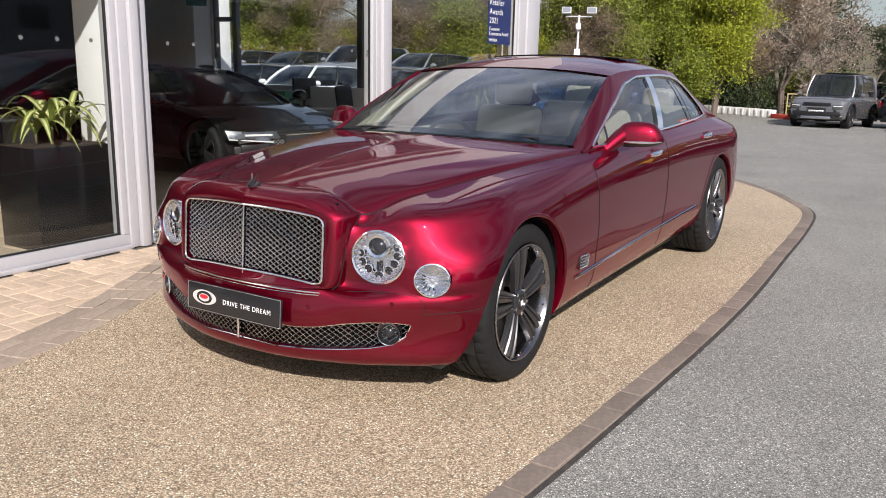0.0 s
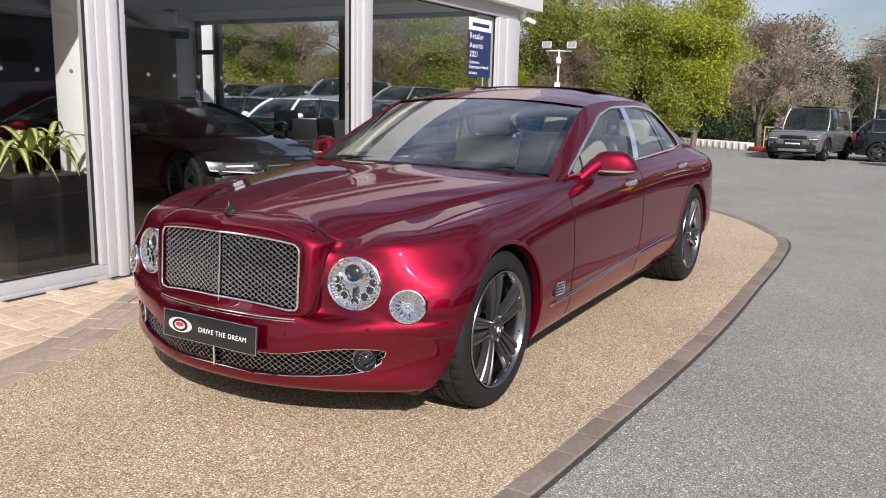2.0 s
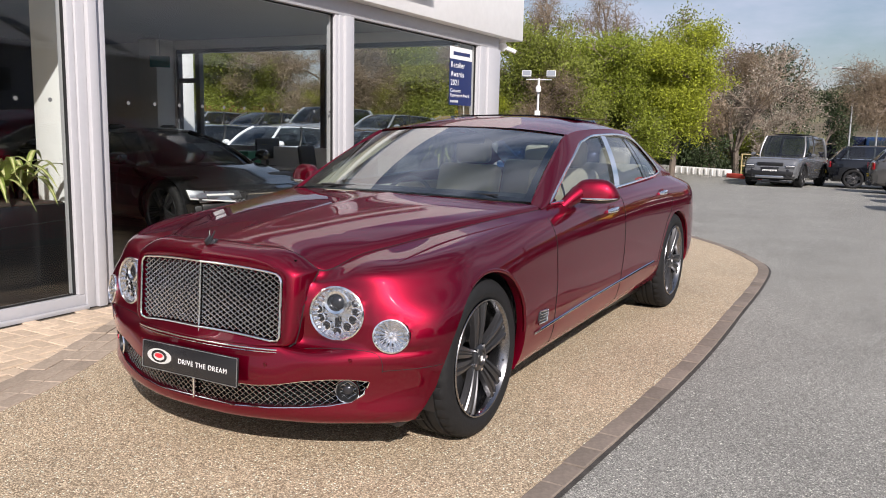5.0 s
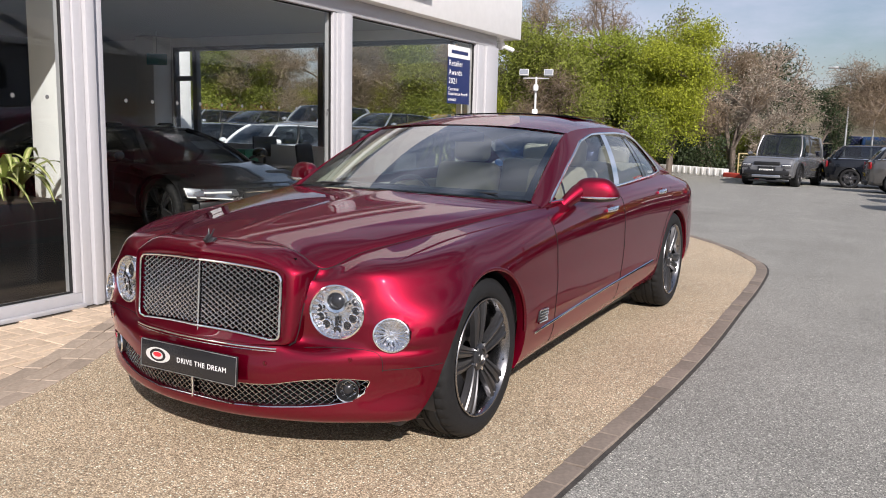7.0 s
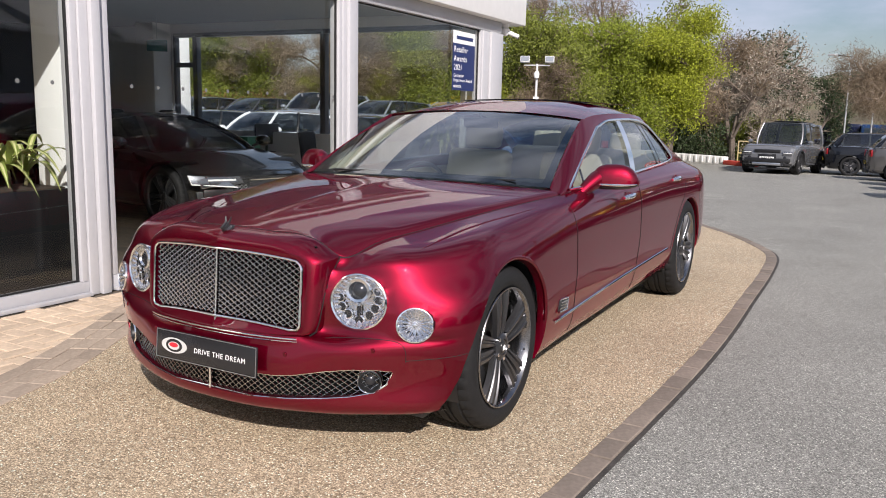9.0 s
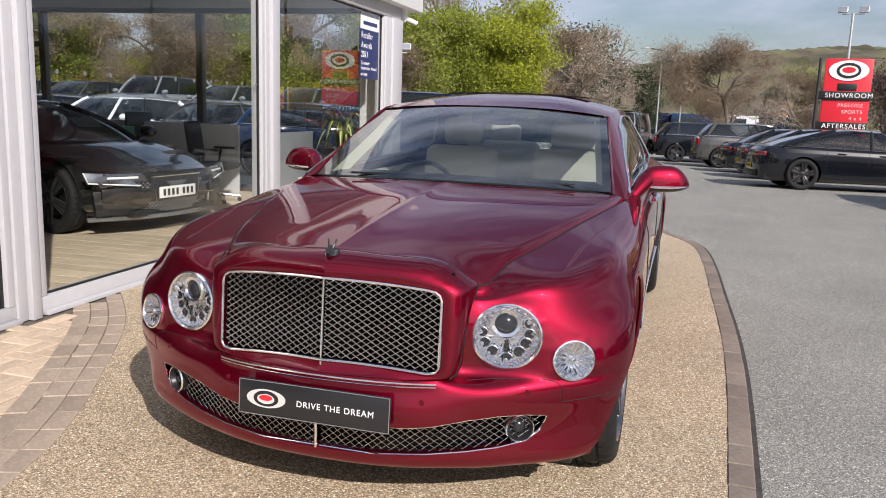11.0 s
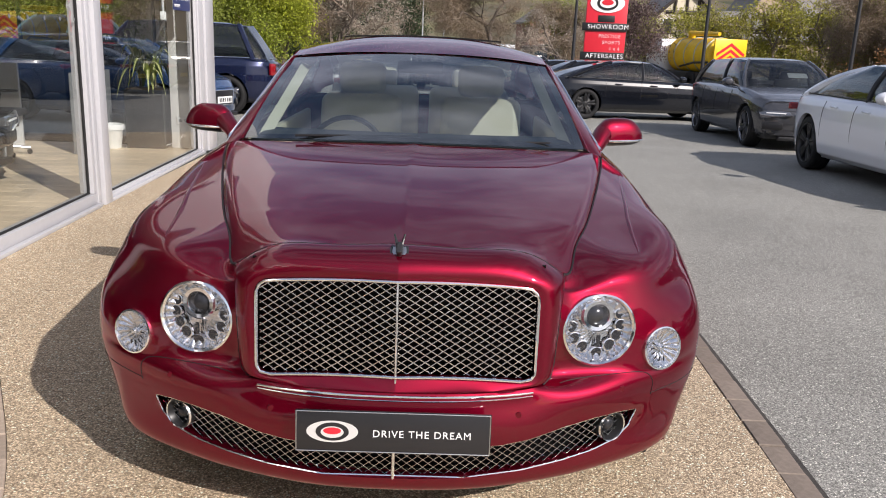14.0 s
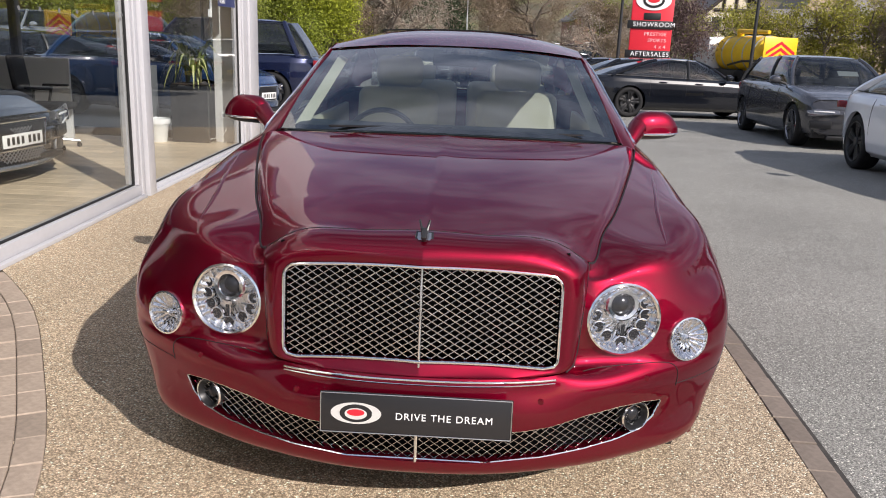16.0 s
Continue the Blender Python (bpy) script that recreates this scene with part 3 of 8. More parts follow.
def body_skin(columns=520, rows=72):
    """The painted skin from the sill up to the bonnet line, all the way round: feature lines, lofted."""
    ctl = np.array(ROWS, float)
    mirror = ctl[:, :0:-1] * np.array((-1, 1, 1))
    full = np.concatenate([mirror, ctl], axis=1)
    step = np.linalg.norm(np.diff(full, axis=1), axis=2).mean(0)
    ku = np.r_[0, np.cumsum(step)]
    mid = ku[KN - 1]
    w = np.linspace(-1, 1, columns)
    u = mid + np.sign(w) * (0.45 * abs(w) + 0.55 * abs(w) ** 2.2) * mid
    rows_dense = np.array([spline(ku, r, u) for r in full])
    kv = np.r_[0, np.cumsum(np.linalg.norm(np.diff(rows_dense, axis=1 - 1), axis=2).mean(1))]
    v = np.linspace(0, kv[-1], rows)
    return spline(kv, rows_dense, v)


SKIN = body_skin()
HALF = SKIN.shape[1] // 2


def face_y(x, z):
    """How far forward the painted face stands at x, z."""
    out = []
    for r in SKIN:
        s = r[HALF:HALF + 170]
        k = int(np.argmax(s[:, 1] > -0.05)) or len(s)
        out.append((np.interp(abs(x), s[:k, 0], s[:k, 2]), np.interp(abs(x), s[:k, 0], s[:k, 1])))
    out = np.array(out)[8:]
    return float(np.interp(z, out[:, 0], out[:, 1]))


def side_x(y, z):
    """How far out the flank stands at y, z."""
    out = []
    for r in SKIN:
        s = r[HALF + 40:-20]
        k = np.argsort(s[:, 1])
        out.append((np.interp(y, s[k, 1], s[k, 2]), np.interp(y, s[k, 1], s[k, 0])))
    out = np.array(out)[6:]
    return float(np.interp(z, out[:, 0], out[:, 1]))


def sd_circle(c, r, sx=1.0):
    return lambda p: np.hypot((p[..., 0] - c[0]) / sx, p[..., 1] - c[1]) - r


def sd_box(c, hx, hz, r):
    def f(p):
        q = abs(p - np.array(c)) - np.array((hx - r, hz - r))
        return np.hypot(*np.moveaxis(np.maximum(q, 0), -1, 0)) + np.minimum(q.max(-1), 0) - r
    return f


def sd_poly(pts):
    pts = np.array(pts, float)

    def f(p):
        d = np.full(p.shape[:-1], 1e9)
        inside = np.zeros(p.shape[:-1], bool)
        for a, b in zip(pts, np.roll(pts, -1, 0)):
            e, w = b - a, p - a
            t = np.clip((w @ e) / (e @ e), 0, 1)
            d = np.minimum(d, np.linalg.norm(w - t[..., None] * e, axis=-1))
            c = ((a[1] <= p[..., 1]) != (b[1] <= p[..., 1])) & (w[..., 0] < e[0] * w[..., 1] / (e[1] if e[1] else 1e-9))
            inside ^= c
        return np.where(inside, -d, d)
    return f


def cut(pts, keep, sd, axes, where, push):
    """Takes a hole out of a point grid, draws its rim onto the true outline, and returns the rim's marks for a flange."""
    p2 = pts[..., list(axes)]
    mid = (p2[:-1, :-1] + p2[1:, :-1] + p2[:-1, 1:] + p2[1:, 1:]) / 4
    ok = (where[:-1, :-1] & where[1:, 1:])
    gone = ok & (sd(mid) < 0)
    keep &= ~gone
    touch = np.zeros(pts.shape[:2], bool)
    stay = np.zeros(pts.shape[:2], bool)
    for di in (0, 1):
        for dj in (0, 1):
            touch[di:di + gone.shape[0], dj:dj + gone.shape[1]] |= gone
            stay[di:di + gone.shape[0], dj:dj + gone.shape[1]] |= keep
    rim = touch & stay
    q = p2[rim]
    for _ in range(3):
        e = 1e-4
        s = sd(q)
        g = np.stack([(sd(q + np.array((e, 0))) - s) / e, (sd(q + np.array((0, e))) - s) / e], -1)
        g /= np.maximum(np.linalg.norm(g, axis=-1, keepdims=True), 1e-6)
        q = q - s[:, None] * g
    new_pts = pts[rim]
    new_pts[:, list(axes)] = q
    pts[rim] = new_pts
    return rim


def skin_mesh(pts, keep, rims, flip=False):
    """The grid as a mesh, with a flange turned in along each rim."""
    bm = bmesh.new()
    nu, nv = pts.shape[:2]
    vs = {}
    for i, j in zip(*np.nonzero(keep)):
        q = []
        for a, b in ((i, j), (i, j + 1), (i + 1, j + 1), (i + 1, j)):
            if (a, b) not in vs:
                vs[a, b] = bm.verts.new(pts[a, b])
            q.append(vs[a, b])
        bm.faces.new(q[::-1] if flip else q)
    bm.edges.ensure_lookup_table()
    for rim, push in rims:
        mine = {vs[a, b] for a, b in zip(*np.nonzero(rim)) if (a, b) in vs}
        ed = [e for e in bm.edges if e.is_boundary and e.verts[0] in mine and e.verts[1] in mine]
        r = bmesh.ops.extrude_edge_only(bm, edges=ed)
        for v in r["geom"]:
            if isinstance(v, bmesh.types.BMVert):
                d = push(v.co)
                v.co += Vector(d)
    bmesh.ops.recalc_face_normals(bm, faces=bm.faces)
    return bm


INTAKE = [(0, .232), (.2, .233), (.36, .240), (.48, .250), (.58, .262), (.655, .280), (.70, .315), (.722, .368), (.66, .375), (.58, .372), (.48, .358), (.38, .338), (.30, .330), (.2, .330), (0, .330)]
INTAKE_LOOP = INTAKE[1:-1] + [(-x, z) for x, z in INTAKE[::-1][1:-1]]
GRILLE = ((0, .632), .392, .137, .036)
LAMP, SMALL = (0.582, 0.623), (0.792, 0.549)
ARCH_F, ARCH_R = ((0.072, 0.352), 0.388), ((3.265, 0.372), 0.382)

car = thing("saloon_car", "deep metallic red saloon with chrome mesh grille on gravel forecourt", "car")
pts = SKIN.copy()
keep = np.ones((pts.shape[0] - 1, pts.shape[1] - 1), bool)
front = pts[..., 1] < -0.28
flank = abs(pts[..., 0]) > 0.70


def crown(p):
    p = p.copy()
    p[..., 1] = p[..., 1] - 0.022 * (1 - (p[..., 0] / 0.40) ** 2)
    return p


g_sd = sd_box(*GRILLE)
rims = []
NOSE = [(0, -.690, .482), (.20, -.678, .482), (.36, -.640, .482), (.418, -.608, .484), (.438, -.594, .500), (.447, -.585, .54), (.456, -.566, .64), (.466, -.540, .71), (.474, -.492, .779)]
nose_lip = SKIN[-1][HALF:]
nose_end = int(np.argmin(np.linalg.norm(nose_lip - np.array(ROWS[-1][3]), axis=1)))
NOSE += [tuple(p) for p in nose_lip[nose_end:0:-3]] + [(0, nose_lip[0][1], nose_lip[0][2])]
nose_hole = [(x, z) for x, y, z in NOSE[:9]] + [(.477, 1.0), (0, 1.0)]
nose_hole = [(-x, z) for x, z in nose_hole[::-1][1:-1]] + nose_hole
rims.append((cut(pts, keep, sd_poly(nose_hole), (0, 2), front, None), lambda c: (0, 0.03, 0)))
for sgn in (-1, 1):
    rims.append((cut(pts, keep, sd_circle((sgn * LAMP[0], LAMP[1]), 0.102, 1.07), (0, 2), front, None), lambda c: (0, 0.05, 0)))
    rims.append((cut(pts, keep, sd_circle((sgn * SMALL[0], SMALL[1]), 0.062, 1.02), (0, 2), front, None), lambda c: (0, 0.05, 0)))
rims.append((cut(pts, keep, sd_poly(INTAKE_LOOP), (0, 2), front, None), lambda c: (0, 0.05, 0)))
low_cut = sd_poly([(-.3155, .352), (-.322, .32), (-.343, .27), (-.370, .22), (-.392, .15), (-.3, .05), (.3, .05), (.3, .352)])
for c, r in (ARCH_F, ARCH_R):
    ring = sd_circle(c, r)
    shape = (lambda p, ring=ring: np.minimum(ring(p), low_cut(p))) if c[0] < 1 else ring
    rims.append((cut(pts, keep, shape, (1, 2), flank & (abs(pts[..., 1] - c[0]) < 0.56) & (pts[..., 2] < 0.8), None),
                 lambda q, c=c: (-0.045 * (1 if q.x > 0 else -1), 0.02 * (c[0] - q.y), 0.02 * (c[1] - q.z))))
    for i, j in zip(*np.nonzero(rims[-1][0])):
        out_x = side_x(pts[i, j, 1], pts[i, j, 2])
        if pts[i, j, 2] > .20 and abs(out_x - abs(pts[i, j, 0])) < .012:
            pts[i, j, 0] = math.copysign(out_x, pts[i, j, 0])
part("body", skin_mesh(pts, keep, rims), M_RED, car, "deep candy red metallic bodywork")

# bonnet
top_row = SKIN[-1][HALF:]
corner = int(np.argmin(np.linalg.norm(top_row - np.array(ROWS[-1][3]), axis=1)))
tail = int(np.argmax(top_row[:, 1] > .868))
run = np.concatenate([top_row[corner:tail], [[np.interp(.868, top_row[corner:tail + 1, 1], top_row[corner:tail + 1, c]) for c in range(3)]]])
far = np.r_[0, np.cumsum(np.linalg.norm(np.diff(run, axis=0), axis=1))]
EDGE = np.array([np.interp(np.linspace(0, far[-1], 80), far, run[:, c]) for c in range(3)]).T
EDGE[:, 0] -= 0.0045
MIDLINE = spline((0, 0.25, 0.5, 0.75, 1), [(0, -.550, .867), (0, -.26, .908), (0, .08, .943), (0, .42, .968), (0, .735, .982)], np.linspace(0, 1, 80))
tt = np.sin(np.linspace(-1, 1, 121) * np.pi / 2)
hood = np.zeros((80, 121, 3))
for i in range(80):
    e, c = EDGE[i], MIDLINE[i]
    hood[i, :, 0] = tt * e[0]
    hood[i, :, 1] = e[1] + (c[1] - e[1]) * (1 - tt ** 2)
    tall = 0.018 * min(1.0, i / 18)
    roll = np.clip((abs(tt) * e[0] - (e[0] - 0.045)) / 0.045, 0, 1)
    hood[i, :, 2] = e[2] - 0.006 + (tall + 0.006) * np.sqrt(1 - roll ** 2.4 * 0.999) + (c[2] - e[2] - tall) * (1 - abs(tt) ** 2.3) + 0.005 * np.exp(-abs(tt * e[0]) / 0.035)
nose_line = top_row[:corner + 1]
for j, x in enumerate(hood[0, :, 0]):
    want = [np.interp(abs(x), nose_line[:, 0], nose_line[:, a]) for a in (1, 2)]
    dy, dz = want[0] + .003 - hood[0, j, 1], want[1] - hood[0, j, 2]
    fade = np.clip(1 - np.arange(80) / 22, 0, 1) ** 2
    hood[:, j, 1] += dy * fade
    hood[:, j, 2] += dz * fade
lip = hood[:, [0, -1]].copy()
lip[..., 2] -= 0.035
hood_full = np.concatenate([lip[:, :1], hood, lip[:, 1:]], axis=1)
fl = hood_full[:1].copy()
fl[..., 1] += 0.004
fl[..., 2] -= 0.02
hood_full[..., 1] += 0.0035 * (np.arange(80) == 0)[:, None]
part("bonnet", grid_mesh(np.concatenate([fl, hood_full])), M_RED, car, "long red bonnet with a centre crease")
# dark channel under the bonnet's edge
ch = []
for sgn in (-1, 1):
    e = EDGE[5:] * np.array((sgn, 1, 1))
    ch.append([e + np.array((sgn * 0.0045, 0, -0.012)), e + np.array((-sgn * 0.02, 0, -0.017))])
bm = bmesh.new()
for a, b in ch:
    grid_mesh(np.array([a, b]), bm)
fr = np.array([[h + np.array((0, -0.002, -0.014)) for h in hood[0, 9:-9]], [h + np.array((0, 0.02, -0.016)) for h in hood[0, 9:-9]]])
grid_mesh(fr, bm)
part("bonnet_gap", bm, M_GAP, car)
for sgn in (-1, 1):
    line = [h * np.array((sgn, 1, 1)) + np.array((0, 0.001, -0.0005)) for h in hood[0, 60:118:4]]
    part("bonnet_seam", tube(line, 0.0017, 6), M_GAP, car)
    line = [e * np.array((sgn, 1, 1)) + np.array((sgn * 0.003, 0, -0.003)) for e in EDGE]
    part("bonnet_seam", tube(line, 0.0044, 6), M_GAP, car)
    # raised blade along the top of the wing
    rib = spline((0, 1, 2, 3, 4), [(.720, -.400, .793), (.738, -.200, .832), (.757, -.030, .854), (.802, .250, .885), (.860, .640, .906)], np.linspace(0, 4, 36))
    out = []
    for q in rib:
        d2 = np.linalg.norm(SKIN[:, HALF:].reshape(-1, 3) - q, axis=1)
        k4 = np.argsort(d2)[:5]
        wt = 1 / (d2[k4] + 1e-3)
        out.append((SKIN[:, HALF:].reshape(-1, 3)[k4] * wt[:, None]).sum(0) / wt.sum())
    out = np.array(out)
    for _ in range(4):
        out[1:-1] = (out[:-2] + 2 * out[1:-1] + out[2:]) / 4
    part("wing_crease", tube(out * np.array((sgn, 1, 1)) - np.array((0, 0, .0045)), [.0015 + .0075 * math.sin(math.pi * min(1, q * 1.0)) ** .5 for q in np.linspace(0.02, .98, 36)], 10), M_RED, car)
    for c, r in (ARCH_F, ARCH_R):
        lip_line = [(c[0] + (r + .003) * math.cos(a), c[1] + (r + .003) * math.sin(a)) for a in np.linspace(.12, 2.05 if c[0] < 1 else math.pi - .12, 48)]
        part("arch_lip", tube([(sgn * (side_x(y, z) - .008), y, z) for y, z in lip_line], .0105, 10), M_RED, car)

# radiator shell: the proud painted surround that carries the grille
def grille_y(x, z):
    return -0.674 + 0.112 * abs(x) + (z - 0.505) * 0.07


def grille_loop(n, inset):
    """The grille's outline, at n even angles about its middle."""
    out = []
    for t in np.linspace(0, 2 * np.pi, n, endpoint=False):
        d = np.array((math.cos(t), math.sin(t)))
        lo, hi = 0.05, 0.6
        for _ in range(30):
            m_ = (lo + hi) / 2
            q = np.array((0, .632)) + d * m_
            if g_sd(crown(q[None]))[0] < inset:
                lo = m_
            else:
                hi = m_
        out.append((q[0], grille_y(q[0], q[1]), q[1]))
    return np.array(out)


INNER = grille_loop(360, 0.002)
rim3 = np.array(NOSE + [(-x, y, z) for x, y, z in NOSE[::-1][1:-1]])
rim3 = np.r_[rim3, rim3[:1]]
lng = np.r_[0, np.cumsum(np.linalg.norm(np.diff(rim3, axis=0), axis=1))]
fine = np.array([np.interp(np.linspace(0, lng[-1], 2400), lng, rim3[:, c]) for c in range(3)]).T
bear = np.unwrap(np.arctan2(fine[:, 2] - .632, fine[:, 0]))
want = np.linspace(0, 2 * np.pi, 360, endpoint=False)
fold = np.argsort(bear % (2 * np.pi))
OUTER = np.array([np.interp(want, (bear % (2 * np.pi))[fold], fine[fold, c], period=2 * np.pi) for c in range(3)]).T
for _ in range(5):
    soft = (np.roll(OUTER, 1, 0) + 2 * OUTER + np.roll(OUTER, -1, 0)) / 4
    OUTER = np.where(OUTER[:, 2:3] > .74, OUTER, soft)
BEND = np.stack([INNER[:, 0] * .10 + OUTER[:, 0] * .90, INNER[:, 1] - .012, INNER[:, 2] * .10 + OUTER[:, 2] * .90], -1)
shell = [INNER + np.array((0, .030, 0)), INNER + np.array((0, -.001, 0))]
for q in np.linspace(0.03, 1, 18):
    w0, w1, w2, w3 = (1 - q) ** 3, 3 * q * (1 - q) ** 2, 3 * q * q * (1 - q), q ** 3
    shell.append(INNER * (w0 + w1 * .45) + BEND * (w1 * .55 + w2 * .65) + OUTER * (w2 * .35 + w3))
shell.append(OUTER + np.array((0, .05, -.006)))
part("radiator_shell", grid_mesh(np.array(shell), close_v=True), M_RED, car, "proud red surround of the grille")

# windscreen, roof, side frames
WS_BASE = spline(range(5), [(-.765, .90, .968), (-.45, .785, .985), (0, .745, .992), (.45, .785, .985), (.765, .90, .968)], np.linspace(0, 4, 61))
WS_TOP = spline(range(5), [(-.652, 1.63, 1.312), (-.36, 1.60, 1.338), (0, 1.59, 1.349), (.36, 1.60, 1.338), (.652, 1.63, 1.312)], np.linspace(0, 4, 61))
s = np.linspace(0, 1, 25)[:, None, None]
ws = WS_BASE[None] * (1 - s) + WS_TOP[None] * s
ws[..., 2] += 0.028 * (s[..., 0] * (1 - s[..., 0])) * 4 * 0.6
ws[..., 1] -= 0.015 * (s[..., 0] * (1 - s[..., 0])) * 4
part("windscreen", grid_mesh(ws), M_CARGLASS, car, "raked windscreen with a dark edge band")
frit = ws.copy()
frit[..., 2] += -0.002
fk = np.zeros((24, 60), bool)
fk[:1], fk[-1:], fk[:, :2], fk[:, -2:] = True, True, True, True
part("frit_band", grid_mesh(frit, keep=fk), M_FRIT, car, "black glass edge band")
PILLAR_IN = {}
for sgn in (-1, 1):
    k_ = np.linspace(0, 1, 40)
    inner = ws[:, 0 if sgn < 0 else -1]
    PILLAR_IN[sgn] = np.array([np.interp(k_, np.linspace(0, 1, 25), inner[:, c]) for c in range(3)]).T
    root = np.array([[hood[-1, 60 + sgn * k] + np.array((0, -.004, -.006)) for k in (52, 55, 58, 60)],
                     [(sgn * x, y, z) for x, y, z in ((.735, .892, .966), (.752, .90, .962), (.772, .90, .957), (.826, .90, .934))]])
    part("scuttle_corner", grid_mesh(root), M_RED, car)
cowl = np.array([hood[-1, ::2] + np.array((0, -0.01, -0.012)), WS_BASE + np.array((0, 0.012, -0.008))])
part("cowl", grid_mesh(cowl), M_BLACK, car, "dark wiper cowl")
TOPC = spline((0, .1, .2, .3, .4, .5, .65, .8, .9, 1), [(.785, .87, .955), (.758, 1.03, 1.038), (.728, 1.22, 1.13), (.696, 1.42, 1.228), (.672, 1.63, 1.314), (.673, 1.92, 1.345), (.673, 2.4, 1.355), (.662, 2.85, 1.335), (.655, 3.15, 1.262), (.70, 3.6, 1.065)], np.linspace(0, 1, 160))
BOTC = spline((0, .2, .4, .5, .65, .8, .9, 1), [(.832, .86, .930), (.860, 1.10, .946), (.862, 1.6, .965), (.862, 1.95, .978), (.86, 2.4, .990), (.85, 2.8, 1.003), (.838, 3.2, 1.010), (.80, 3.65, 1.0)], np.linspace(0, 1, 160))
vv = np.linspace(0, 1, 40)[:, None, None]
side = BOTC[None] * (1 - vv) + TOPC[None] * vv
side[..., 0] += 0.025 * 4 * (vv * (1 - vv))[..., 0]
DLO = spline(range(9), [(.955, .957), (1.5, .974), (2.05, .990), (2.6, 1.008), (2.95, 1.022), (3.13, 1.036), (3.16, 1.05), (3.12, 1.105), (3.02, 1.19)], np.linspace(0, 8, 70))
DLO2 = spline(range(9), [(3.02, 1.19), (2.90, 1.262), (2.72, 1.303), (2.45, 1.317), (2.15, 1.315), (1.92, 1.303), (1.76, 1.275), (1.62, 1.228), (.955, .957)], np.linspace(0, 7.0, 60))
line = np.array([DLO2[-1] + (DLO[0] - DLO2[-1]) * k for k in np.linspace(0, 1, 24)[1:-1]])
DLO_LOOP = np.concatenate([DLO, DLO2[1:], line])
dlo_sd = sd_poly(DLO_LOOP)
for sgn in (-1, 1):
    outer = np.array([np.interp(np.linspace(0, .4, 40), np.linspace(0, 1, 160), TOPC[:, c]) for c in range(3)]).T * np.array((sgn, 1, 1))
    mid_ = (PILLAR_IN[sgn] + outer) / 2 + np.array((0, -.006, .006))
    part("screen_pillar", grid_mesh(np.array([PILLAR_IN[sgn] + np.array((sgn * .001, -.001, -.004)), mid_, outer + np.array((sgn * .001, 0, 0))])), M_RED, car)
for sgn in (-1, 1):
    sp = side * np.array((sgn, 1, 1))
    kp = np.ones((39, 159), bool)
    rim = cut(sp, kp, dlo_sd, (1, 2), np.ones(sp.shape[:2], bool), None)
    part("window_surround", skin_mesh(sp, kp, [(rim, lambda c, sgn=sgn: (-0.02 * sgn, 0, 0))]), M_RED, car)
    gl = side * np.array((sgn, 1, 1))
    gl[..., 0] -= 0.012 * sgn
    gm = (gl[:-1, :-1] + gl[1:, 1:]) / 2
    part("side_window", grid_mesh(gl, keep=dlo_sd(gm[..., 1:]) < 0.012), M_SIDEGLASS, car, "tinted side window glass")

    def on_side(y, z, out=0.0, sgn=sgn):
        k = np.abs(sp[..., 1] - y) + np.abs(sp[..., 2] - z)
        b, t = [np.array([np.interp(y, c[:, 1], c[:, a]) for a in (0, 2)]) for c in (BOTC, TOPC)]
        f = np.clip((z - b[1]) / max(t[1] - b[1], 1e-3), 0, 1)
        return (sgn * (b[0] * (1 - f) + t[0] * f + 0.1 * f * (1 - f) + out), y, z)
    trim = [on_side(y, z, 0.002) for y, z in DLO_LOOP[::2]]
    part("window_trim", tube(trim, 0.0085, 8, closed=True), M_BRIGHTCHROME, car, "polished chrome window trim")
    bar = np.array([[on_side(y0 + (y1 - y0) * q, 0.984 + 0.332 * q, 0.003) for q in np.linspace(0, 1, 12)] for y0, y1 in ((2.10, 2.215), (2.00, 2.13))])
    part("door_pillar", grid_mesh(bar), M_BRIGHTCHROME, car, "chrome-clad door pillar")
    bar = np.array([[on_side(y0 + (y1 - y0) * q, 1.015 + 0.285 * q, 0.0) for q in np.linspace(0, 1, 12)] for y0, y1 in ((2.80, 2.66), (2.765, 2.625))])
    part("quarter_bar", grid_mesh(bar), M_FRIT, car)
    bar = np.array([[on_side(y0 + (y1 - y0) * q, 0.962 + 0.12 * q, 0.0) for q in np.linspace(0, 1, 12)] for y0, y1 in ((1.16, 1.24), (1.135, 1.215))])
    part("quarter_bar", grid_mesh(bar), M_FRIT, car)
ROOFMID = spline((0, .2, .45, .7, .9, 1), [(0, 1.585, 1.352), (0, 1.95, 1.408), (0, 2.4, 1.438), (0, 2.85, 1.425), (0, 3.2, 1.375), (0, 3.38, 1.338)], np.linspace(0, 1, 60))
RAIL = spline((0, .2, .45, .7, .9, 1), [(.668, 1.625, 1.314), (.675, 1.93, 1.345), (.674, 2.4, 1.355), (.662, 2.85, 1.335), (.656, 3.12, 1.27), (.655, 3.26, 1.215)], np.linspace(0, 1, 60))
tr = np.linspace(-1, 1, 61)
roof = np.zeros((60, 61, 3))
for i in range(60):
    roof[i, :, 0] = tr * RAIL[i, 0]
    roof[i, :, 1] = RAIL[i, 1] + (ROOFMID[i, 1] - RAIL[i, 1]) * (1 - tr ** 2)
    roof[i, :, 2] = RAIL[i, 2] + (ROOFMID[i, 2] - RAIL[i, 2]) * (1 - abs(tr) ** 2.6)
part("roof", grid_mesh(roof), M_RED, car, "red roof panel")
deck_top = roof[-1, ::2]
deck_low = np.array([(x * 1.12, 3.80 + 0.06 * (1 - (x / .66) ** 2), 1.0 + 0.02 * (1 - (x / .66) ** 2)) for x in deck_top[:, 0]])
q = np.linspace(0, 1, 14)[:, None, None]
